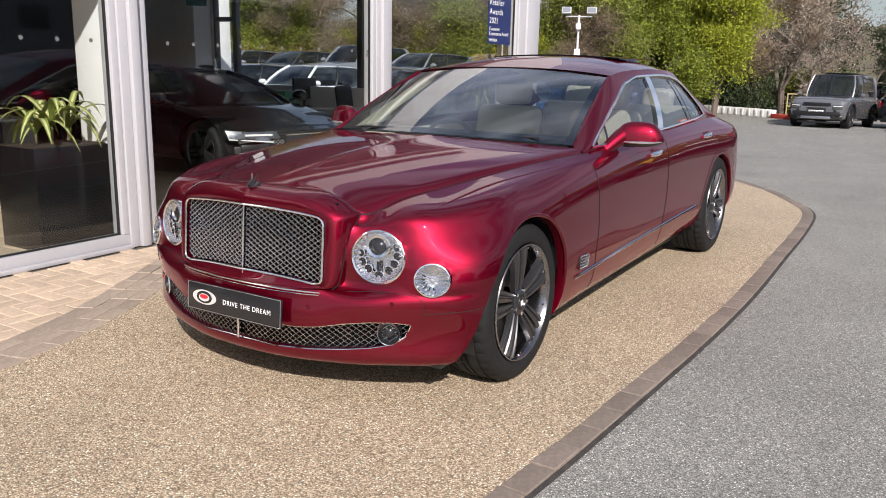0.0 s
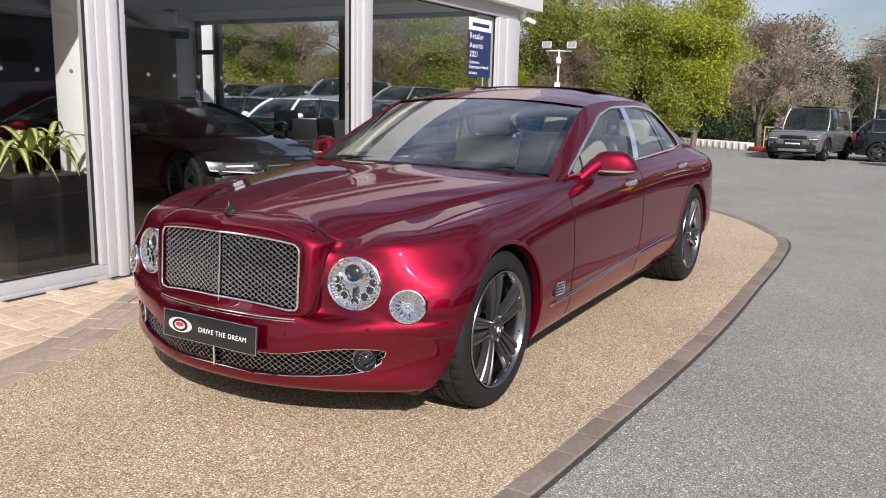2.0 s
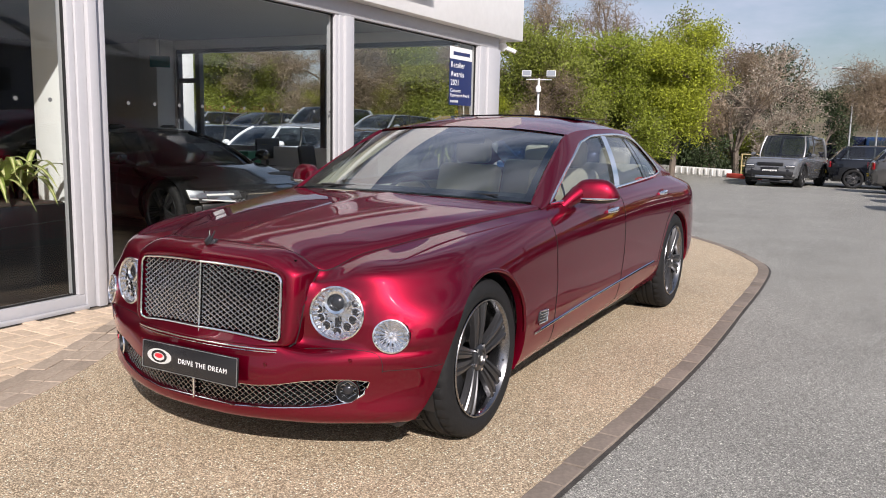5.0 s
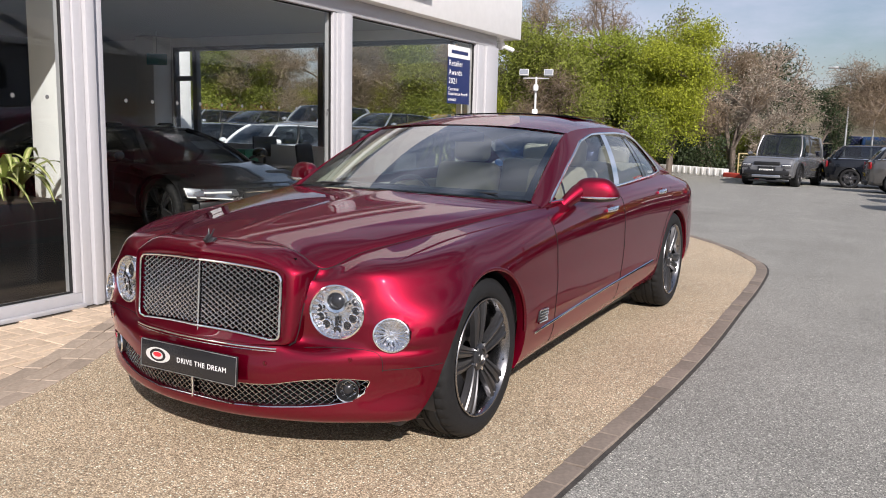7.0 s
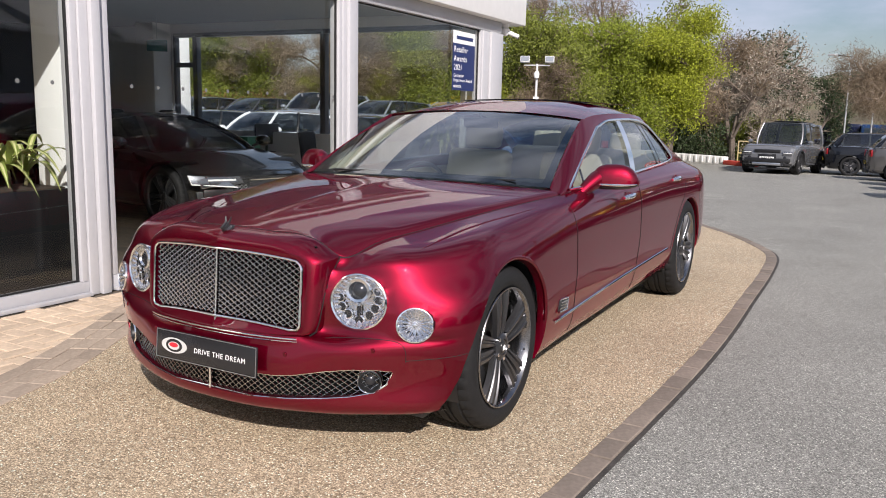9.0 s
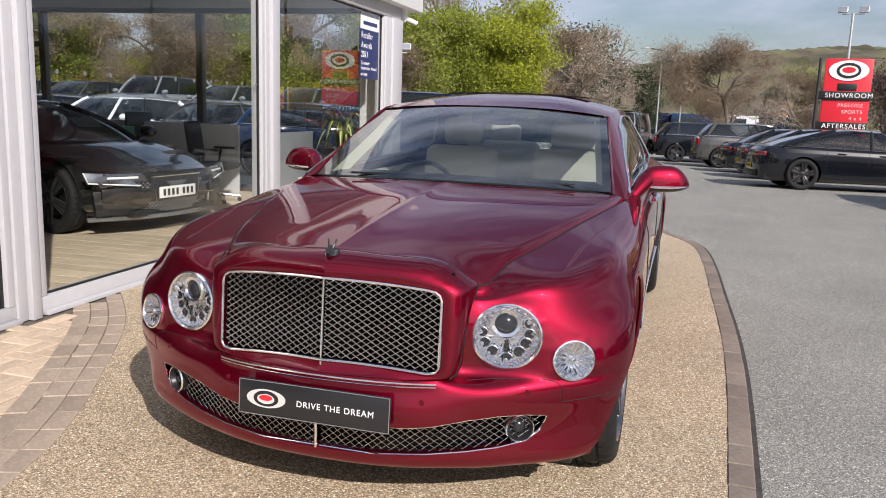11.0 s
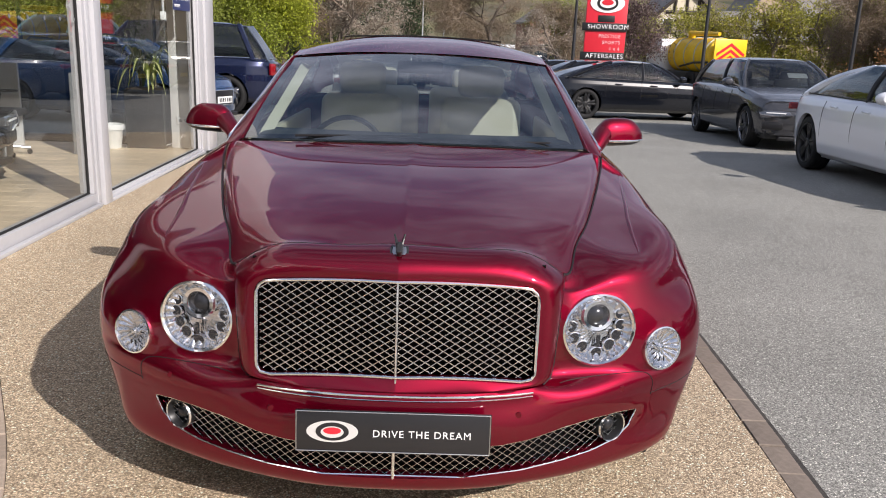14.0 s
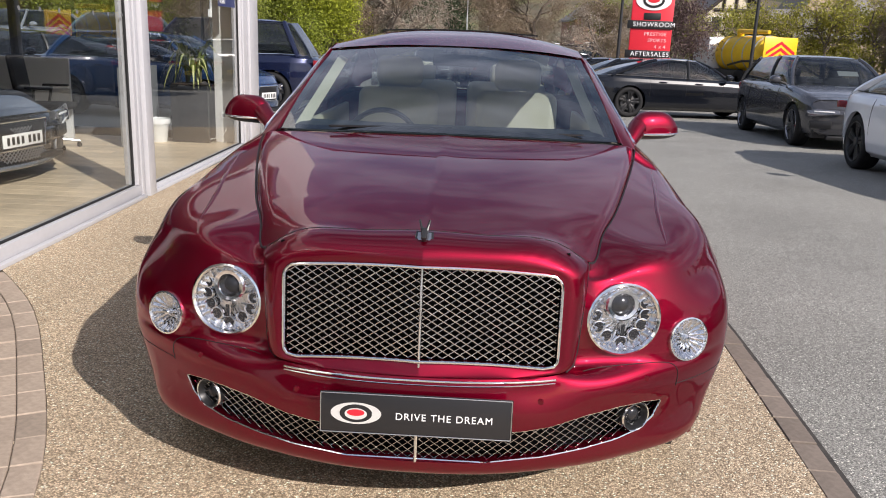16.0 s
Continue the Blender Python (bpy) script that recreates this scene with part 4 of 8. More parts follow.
part("rear_window", grid_mesh(deck_top[None] * (1 - q) + deck_low[None] * q), M_SIDEGLASS, car, "dark raked rear window")
for sgn in (-1, 1):
    a = TOPC[-44:] * np.array((sgn, 1, 1))
    b = (deck_top[-1 if sgn > 0 else 0] * (1 - np.linspace(0, 1, 44))[:, None] + deck_low[-1 if sgn > 0 else 0] * np.linspace(0, 1, 44)[:, None])
    part("rear_pillar", grid_mesh(np.array([a, b])), M_RED, car)
bt = np.array(ROWS[-1], float)
rear_edge = spline(range(4), bt[11:15], np.linspace(0.55, 3, 40))
deck = np.array([[(x * f, y, z + 0.02 * (1 - f * f)) for f in np.linspace(-1, 1, 21)] for x, y, z in rear_edge])
part("boot_lid", grid_mesh(deck), M_RED, car)
# glass sunroof panel, slid up over the roof
sr = np.array([[(x, y, 1.4425 - 0.016 * (x / .47) ** 2) for x in np.linspace(-.47, .47, 13)] for y in np.linspace(2.3, 3.08, 13)])
bm = grid_mesh(sr)
ex = bmesh.ops.extrude_face_region(bm, geom=bm.faces[:])
bmesh.ops.translate(bm, vec=(0, 0, -0.008), verts=[v for v in ex["geom"] if isinstance(v, bmesh.types.BMVert)])
bmesh.ops.recalc_face_normals(bm, faces=bm.faces)
part("sunroof", bm, M_FRIT, car, "dark glass sunroof panel")

# floor and inner tub, so that no light falls through
lipline = SKIN[0][(SKIN[0][:, 1] < -.28)]
part("undertray", grid_mesh(np.array([lipline + np.array((0, .004, .001)), np.stack([lipline[:, 0], np.full(len(lipline), -.27), np.full(len(lipline), .166)], -1)])), M_BLACK, car)
part("underbody", box(-.80, .80, -.40, 4.0, .165, .22, 0.01), M_BLACK, car)
part("bulkhead", box(-.62, .62, 0.43, 0.46, .22, .84, 0), M_BLACK, car)
for c, r in (ARCH_F, ARCH_R):
    for sgn in (-1, 1):
        a = np.linspace(-0.35, math.pi + 0.35, 40)
        pr = np.array([[(sgn * x, c[0] + (r + 0.004) * math.cos(t), max(c[1] + (r + 0.004) * math.sin(t), 0.14)) for t in a] for x in (0.90, 0.74, 0.58)])
        bm = grid_mesh(pr)
        own = bmesh.new()
        own.faces.new([own.verts.new((sgn * 0.58, c[0] + (r + 0.004) * math.cos(t), max(c[1] + (r + 0.004) * math.sin(t), 0.14))) for t in a])
        part("arch_liner", join(bm, own), M_BLACK, car)

# panel joints
def joint(pathpts, w=0.0022):
    return tube(pathpts, w, 5)


for sgn in (-1, 1):
    for y0, z0, y1, z1 in ((0.86, 0.25, 0.80, 0.90), (1.98, 0.28, 1.96, 0.955), (0.83, 0.0, 0, 0)):
        if z1 == 0:
            continue
        line = [(sgn * (side_x(y0 + (y1 - y0) * q, z0 + (z1 - z0) * q) + 0.0005), y0 + (y1 - y0) * q, z0 + (z1 - z0) * q) for q in np.linspace(0, 1, 24)]
        part("door_gap", joint(line), M_GAP, car)
    line = []
    for q in np.linspace(0, 1, 24):
        y = 2.78 + 0.42 * min(1, q * 1.15) ** 0.7 if q > 0.4 else 2.72
        a = -2.3 + 1.5 * q
        line.append((3.275 + 0.44 * math.cos(math.pi - (0.1 + 1.15 * q)), 0.365 + 0.44 * math.sin(math.pi - (0.1 + 1.15 * q))))
    line = [p for p in line if p[1] < 0.76] + [(3.13, 0.86), (3.14, 0.93)]
    line = [(sgn * (side_x(y, z) + 0.0005), y, z) for y, z in line]
    part("door_gap", joint(line), M_GAP, car)
    line = [(sgn * (side_x(y, z) + 0.004), y, z) for y, z in zip(np.linspace(0.56, 2.72, 60), np.linspace(0.362, 0.43, 60))]
    part("sill_trim", tube(line, 0.007, 8), M_CHROME, car, "chrome strip along the sill")
    b = part("wing_vent", box(-0.006, 0.006, -0.055, 0.055, -0.03, 0.03, 0.004), M_SATIN, car, "small dark wing vent in a chrome frame")
    part("vent_frame", tube([(sgn * .007, y, z) for y, z in ((-.056, -.030), (-.040, .030), (.052, .026), (.044, -.030))], .0042, 6, closed=True), M_BRIGHTCHROME, b)
    for k in range(3):
        part("vent_bar", rod((sgn * .007, -.046 + .006 * k, -.014 + .014 * k), (sgn * .007, .046, -.016 + .014 * k), .0022), M_BRIGHTCHROME, b)
    b.matrix_local = pose(sgn * (side_x(.66, .43) + 0.001), .66, .432, 0, 0, 2 if sgn < 0 else -2)
    # bumper joint from the lamp to the arch
    line = [(sgn * (side_x(y, z) + .0004), y, z) for y, z in zip(np.linspace(face_y(.765, .412), -.312, 24), np.linspace(.411, .430, 24))]
    part("bumper_gap", joint(line, 0.0013), M_GAP, car)
    line = [(sgn * x, face_y(x, z) - 0.0006, z) for x, z in spline(range(5), [(.47, .478), (.60, .488), (.72, .486), (.765, .455), (.765, .405)], np.linspace(0, 4, 30))]
    part("bumper_gap", joint(line, 0.0014), M_GAP, car)
    line = [(sgn * x, y - .001, z) for x, y, z in NOSE[3:9]]
    part("wing_gap", joint(line, 0.0028), M_GAP, car)
    for x, z in ((.345, .415), (.66, .45)):
        part("parking_sensor", lathe([(0, .002), (.008, .002), (.0095, 0), (.0095, -.004)], 16, pose(sgn * x, face_y(x, z) - 0.0005, z, 90, 0, 0)), M_RED, car)

M_VOID = material("unlit_depth", (0.003, 0.003, 0.003), 0.9, spec=0.1)
# grille: surround, woven wire, centre bar and a black sheet for the unlit depth
def lattice(inside, depth, pitch_x, pitch_z, x0, x1, z0, z1, half, deep, turns=1):
    """Two families of slanting flat wires, clipped to an outline and laid on a bowed front."""
    bm = bmesh.new()
    k = pitch_z / pitch_x
    n = int(((x1 - x0) * k + (z1 - z0)) / pitch_z) + 2
    run_len = math.hypot(1, k)
    for fam in (1, -1):
        sx, sz = -fam * k / run_len, 1 / run_len
        for i in range(n):
            c = (z0 - (x1 - x0) * k if fam > 0 else z0) + i * pitch_z
            xs = np.linspace(x0, x1, 90)
            zs = c + fam * k * (xs - x0)
            ok = (inside(np.c_[xs, zs]) < 0) & (zs > z0) & (zs < z1)
            run = np.nonzero(ok)[0]
            if len(run) < 3:
                continue
            for piece in np.split(run, np.nonzero(np.diff(run) > 1)[0] + 1):
                if len(piece) < 3:
                    continue
                a = piece[:: max(1, turns)]
                if a[-1] != piece[-1]:
                    a = np.r_[a, piece[-1]]
                mid = np.array([(xs[q], depth(xs[q], zs[q]) + 0.0005 * fam, zs[q]) for q in a])
                across, back = np.array((sx, 0, sz)), np.array((0, 1, 0))
                grid_mesh(np.array([mid + across * half * f + back * g for f, g in ((-1, deep), (-1, .0012), (-.55, 0), (.55, 0), (1, .0012), (1, deep))]), bm, flip=True)
    return bm


g_in = sd_box((0, .632), .385, .130, .034)
for sgn in (-1, 1):
    x0, x1 = (0.004, 0.386) if sgn > 0 else (-0.386, -0.004)
    part("grille_mesh", lattice(lambda p: g_in(crown(p)), lambda x, z: grille_y(x, z) + 0.006, 0.0327, 0.0212, x0, x1, .48, .80, 0.0018, 0.013, 88), M_MESH, car, "woven chrome wire mesh")
loop = grille_loop(160, -0.003) + np.array((0, -.005, 0))
part("grille_frame", tube(loop, 0.0048, 8, closed=True), M_BRIGHTCHROME, car, "slim chrome grille frame")
part("grille_bar", tube([(0, grille_y(0, z) - 0.001, z) for z in np.linspace(.497, .788, 8)], 0.0036, 8), M_BRIGHTCHROME, car)
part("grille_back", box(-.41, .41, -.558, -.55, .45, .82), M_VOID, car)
line = [(x, face_y(x, .474) - 0.004, .474 + 0.003 * (1 - (x / .38) ** 2)) for x in np.linspace(-.385, .385, 41)]
part("bumper_trim", tube(line, 0.0034, 8), M_BRIGHTCHROME, car, "thin chrome strip under the grille")
line = [(x, face_y(x, .468) - 0.002, .464) for x in np.linspace(-.385, .385, 41)]
part("bumper_trim", tube(line, 0.0018, 6), M_CHROME, car)
# lower intake
i_sd = sd_poly(INTAKE_LOOP)
for sgn in (-1, 1):
    x0, x1 = (0.006, 0.73) if sgn > 0 else (-0.73, -0.006)
    part("intake_mesh", lattice(i_sd, lambda x, z: face_y(x, z) + 0.022, 0.0300, 0.0225, x0, x1, .225, .385, 0.0012, 0.006, 5), M_MESH, car, "chrome wire mesh of the lower intake")
edge = [(x, face_y(x, z) + 0.004, z) for x, z in np.array(INTAKE_LOOP)]
el = np.array(edge)
lng = np.r_[0, np.cumsum(np.linalg.norm(np.diff(np.r_[el, el[:1]], axis=0), axis=1))]
smooth_edge = np.array([np.interp(np.linspace(0, lng[-1], 161)[:-1], lng, np.r_[el, el[:1]][:, c]) for c in range(3)]).T
part("intake_frame", tube(smooth_edge, 0.0032, 6, closed=True), M_BRIGHTCHROME, car, "thin chrome intake frame")
part("intake_bar", tube([(0, face_y(0, z) + 0.004, z) for z in (.231, .28, .332)], 0.005, 8), M_BRIGHTCHROME, car)
# black sheet that stands for the shade inside the intake
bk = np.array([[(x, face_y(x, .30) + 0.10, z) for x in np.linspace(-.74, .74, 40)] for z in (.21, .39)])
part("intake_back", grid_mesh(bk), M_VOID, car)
for sgn in (-1, 1):
    m = pose(sgn * .638, face_y(.638, .324) + 0.020, .324, 90, 0, sgn * 28) @ Matrix.Scale(.88, 4)
    bm = lathe([(.052, -.03), (.052, .012), (.047, .018), (.042, .012), (.038, -.02), (0, -.022)], 32, m)
    fog = part("fog_lamp", bm, M_BLACK, car, "round fog lamp in the intake")
    part("fog_lens", lathe([(0, .006), (.014, .004), (.024, -.002), (.028, -.012)], 24, m), M_LAMPGREY, fog)
    part("fog_ring", lathe([(.052, .008), (.0555, .012), (.052, .018), (.0475, .014)], 32, m), M_BRIGHTCHROME, fog)

# lamps
def lamp_pose(sgn, c):
    x, z = c
    e = 0.03
    dx = (face_y(x + e, z) - face_y(x - e, z)) / (2 * e)
    dz = (face_y(x, z + e) - face_y(x, z - e)) / (2 * e)
    nrm = Vector((sgn * dx, -1, dz)).normalized()
    zaxis = nrm
    xaxis = Vector((0, 0, 1)).cross(zaxis).normalized()
    yaxis = zaxis.cross(xaxis)
    m = Matrix((xaxis, yaxis, zaxis)).transposed().to_4x4()
    return Matrix.Translation((sgn * x, face_y(x, z), z)) @ m


def fluted(profile, m, flutes, deep, inner):
    """A lamp's bowl, turned like a lathe piece but pressed into radial flutes outside the inner radius."""
    n = flutes * 6
    a = np.linspace(0, 2 * np.pi, n, endpoint=False)
    edge = max(r for r, z in profile)
    rings = []
    for r, z in profile:
        w = max(0.0, (r - inner) / (edge - inner)) if r < edge else 0.0
        rings.append([tuple(m @ Vector((r * math.cos(t), r * math.sin(t), z + deep * w * abs(math.sin(flutes * t / 2))))) for t in a])
    return grid_mesh(np.array(rings), close_v=True)


M_BOWL = material("lamp_bowl", (0.80, 0.81, 0.83), 0.06, 1.0, bump=0.006, bump_scale=50)
for sgn in (-1, 1):
    m = lamp_pose(sgn, LAMP) @ Matrix.Diagonal((1.07, 1, 1, 1))
    R = 0.106
    head = part("headlamp", lathe([(R - .002, -.03), (R + .002, -.002), (R + .001, .006), (R - .004, .009), (R - .009, .004), (R - .011, -.02)], 48, m), M_BRIGHTCHROME, car, "large round headlamp with chrome bezel")
    part("reflector", fluted([(R - .010, -.002), (R - .014, -.006), (R - .022, -.012), (R - .034, -.018), (R - .05, -.021), (.03, -.020), (.001, -.018)], m, 26, .010, .045), M_BOWL, head)
    pc = Matrix.Translation((sgn * -0.04 * R, 0.40 * R, 0))
    part("projector_ring", lathe([(.047, -.016), (.049, -.002), (.044, .004), (.034, .002), (.028, -.008)], 36, m @ pc), M_BRIGHTCHROME, head)
    part("projector_lens", lathe([(0, .004), (.010, .003), (.020, -.001), (.028, -.009)], 30, m @ pc), M_LAMPGREY, head)
    for dx, dz, r in ((.66, .42, .17), (.68, .08, .18), (.58, -.22, .19), (.38, -.50, .19), (-.42, -.50, .18), (-.66, -.24, .18), (-.74, .10, .17), (0, -.74, .21)):
        hp = Matrix.Translation((sgn * dx * R * .95, dz * R * .95, -.012))
        sk = part("lamp_socket", lathe([(r * R * .72, .000), (r * R * .85, .004), (r * R, .003), (r * R * 1.1, -.003)], 20, m @ hp), M_BRIGHTCHROME, head)
        tagged(link_mesh("lamp_hole", lathe([(0, .0), (r * R * .74, .0005)], 20, m @ hp), M_LAMPGREY, head), "")
    part("lamp_ridge", lathe([(R * .90, -.010), (R * .88, -.004), (R * .84, -.003), (R * .82, -.012)], 40, m), M_BRIGHTCHROME, head)
    part("lamp_slot", join(bmesh.new(), box(-.006, .006, -.018, .018, -.0035, -.002, 0), m @ Matrix.Translation((0, -.035, 0))), M_LAMPGREY, head)
    part("lens", lathe([(0, .021), (.03, .020), (.06, .017), (.085, .010), (R - .006, .003)], 40, m), M_LENS, head, "clear domed lamp glass")
    m = lamp_pose(sgn, SMALL) @ Matrix.Diagonal((1.08, 1, 1, 1))
    R = 0.066
    small = part("corner_lamp", lathe([(R - .002, -.03), (R + .0015, -.001), (R, .005), (R - .004, .006), (R - .007, -.002)], 40, m), M_BRIGHTCHROME, car, "small round chrome corner lamp")
    part("reflector", fluted([(R - .006, -.001), (R - .010, -.005), (R - .018, -.010), (R - .028, -.014), (.024, -.018), (.014, -.018), (.001, -.018)], m, 18, .009, .016), M_BOWL, small)
    part("bulb", lathe([(0, .004), (.006, .003), (.010, -.002), (.011, -.018)], 18, m), M_BRIGHTCHROME, small)
    for k in range(6):
        t = math.radians(150 + 26 * k)
        part("lamp_slot", join(bmesh.new(), box(-.007, .007, -.0022, .0022, -.001, .001, .0006), m @ Matrix.Rotation(math.pi / 2 - sgn * (math.pi / 2 - t), 4, "Z") @ Matrix.Translation((.034, 0, -.001))), M_LAMPGREY, small)
    part("lens", lathe([(0, .014), (.02, .0125), (.038, .008), (R - .004, .001)], 32, m), M_LENS, small, "clear domed lamp glass")
    # washer cover above the bumper line
# number plate with the dealer's words
PLM = pose(0, -.733, .384, 86, 0, 0)
plate = part("number_plate", box(-.266, .266, -.0595, .0595, -.006, .004, .003), M_PLATE, car, "black dealer plate with white lettering")
plate.matrix_local = PLM
rim_pts = [(.263 * a, .0565 * b, .0042) for a, b in ((-1, -1), (1, -1), (1, 1), (-1, 1))]
bm = bmesh.new()
for a_, b_ in zip(rim_pts, rim_pts[1:] + rim_pts[:1]):
    rod(a_, b_, 0.0014, seg=6, bm=bm)
part("plate_edge", bm, M_STEEL, plate)


def oval(rx, ry, z, h=0.0006, n=40, cx=0.0, cy=0.0):
    return prism([(cx + rx * math.cos(t), cy + ry * math.sin(t)) for t in np.linspace(0, 2 * math.pi, n, endpoint=False)], z, z + h)


M_BADGE = material("badge_silver", (0.75, 0.75, 0.74), 0.3, 0.4)
part("logo_oval", oval(.070, .031, .0042, cx=-.165), M_BADGE, plate, "pale oval badge")
part("logo_band", oval(.045, .026, .0052, cx=-.165), M_PLATE, plate)
part("logo_disc", oval(.031, .0165, .0062, cx=-.165, cy=-.001), M_BADGE, plate)
part("logo_dot", oval(.024, .0095, .0072, cx=-.165, cy=.003), M_SIGNRED, plate)
lettering("lettering", "DRIVE THE DREAM", 0.0285, M_SIGNWHITE, plate, Matrix.Translation((.078, -.004, .0048)), 0.0004)
# winged mascot on the nose
MM = pose(0, -.600, .851, 38, 0, 0)
mascot = part("mascot", prism([(-.020, .020), (.020, .020), (.021, 0), (.015, -.016), (0, -.025), (-.015, -.016), (-.021, 0)], 0, .006, .0015), M_SATIN, car, "small black winged bonnet mascot")
mascot.matrix_local = MM @ Matrix.Scale(1.22, 4)
part("mascot_plate", prism([(-.015, .015), (.015, .015), (.016, 0), (.011, -.012), (0, -.019), (-.011, -.012), (-.016, 0)], .0062, .0075, 0), M_STEEL, mascot)
part("mascot_body", box(-.0055, .0055, -.014, .016, .006, .026, .002), M_SATIN, mascot)
for sgn in (-1, 1):
    for k in range(4):
        part("feather", rod((sgn * .003, .008 - .006 * k, .012 + .002 * k), (sgn * (.012 - .002 * k), .034 - .007 * k, .030 - .005 * k), .0042, .0020, 6), M_SATIN, mascot)

# mirrors, handles, wipers
for sgn in (-1, 1):
    out_ = .03 if sgn < 0 else .012
    def mirror_skin(p0, p1, grow=1.0):
        """The housing round its long axis: a full inner end, a flat belly and a drooping tip."""
        u, ph = np.meshgrid(np.r_[-1, -.985, -.95, np.linspace(-.88, .88, 20), .94, .975, .993, 1], np.linspace(p0, p1, 40), indexing="ij")
        top = 1.006 + .078 * (1 - .62 * np.clip(u, 0, 1) ** 2.4 - .10 * np.clip(-u, 0, 1) ** 2)
        low = .950 + .016 * np.clip(u, 0, 1) ** 2 - .006 * np.clip(-u, 0, 1)
        end = np.clip(1 - abs(u) ** 4.5, 0, 1) ** .5
        cs, sn = np.cos(ph), np.sin(ph)
        cs, sn = np.sign(cs) * abs(cs) ** .85, np.sign(sn) * abs(sn) ** .85
        z = .985 + np.where(sn > 0, top - .985, .985 - low) * sn * end * grow
        y = 1.262 + .028 * u + (.060 - .012 * np.clip(u, 0, 1)) * cs * end * grow
        return np.stack([sgn * (.985 + out_ + .122 * u), y, z], -1)
    mir = part("door_mirror", grid_mesh(mirror_skin(-math.pi, math.pi)), M_RED, car, "red door mirror with a chrome strip")
    part("mirror_base", grid_mesh(mirror_skin(-math.pi + .42, -.42, 1.02)), M_SATIN, mir, "black underside")
    arm = tube([(sgn * .838, 1.10, .905), (sgn * .856, 1.13, .935), (sgn * .880, 1.17, .968), (sgn * (.892 + out_), 1.215, .998), (sgn * (.915 + out_), 1.25, 1.016)], [.026, .031, .038, .047, .050], 14)
    part("mirror_arm", arm, M_RED, mir)
    st = mirror_skin(math.pi * 1.055, math.pi * 1.056)[4:-3, 0] + np.array((0, -.002, 0))
    part("mirror_strip", tube([tuple(p) for p in st], [0.003 + 0.004 * math.sin(math.pi * q) for q in np.linspace(0, 1, len(st))], 8), M_BRIGHTCHROME, mir)
    part("mirror_glass", lathe([(0, 0), (.058, 0), (.060, -.004)], 28, pose(sgn * (.985 + out_), 1.322, 1.012, -90, 0, 0) @ Matrix.Diagonal((1.5, .8, 1, 1))), M_FRIT, mir)
    for y, z in ((1.716, .875), (2.867, .912)):
        x = side_x(y, z)
        h = tube([(sgn * (x + .004), y - .095, z - .004), (sgn * (x + .018), y - .06, z), (sgn * (x + .024), y, z + .002), (sgn * (x + .018), y + .06, z + .004), (sgn * (x + .004), y + .095, z + .006)], [.010, .015, .016, .015, .010], 10)
        hd = part("door_handle", h, M_BRIGHTCHROME, car, "chrome door handle")
        part("handle_cup", lathe([(0, 0), (.05, 0), (.055, -.002)], 28, pose(sgn * (x - .001), y, z, 0, 90 * sgn, 0) @ Matrix.Diagonal((.55, 1.3, 1, 1))), M_RED, hd)
for a_, b_ in (((-.52, .80, .998), (.02, .79, 1.012)), ((.12, .785, 1.0), (.60, .845, .998))):
    part("wiper", rod(a_, b_, .006, .004, 6), M_BLACK, car)


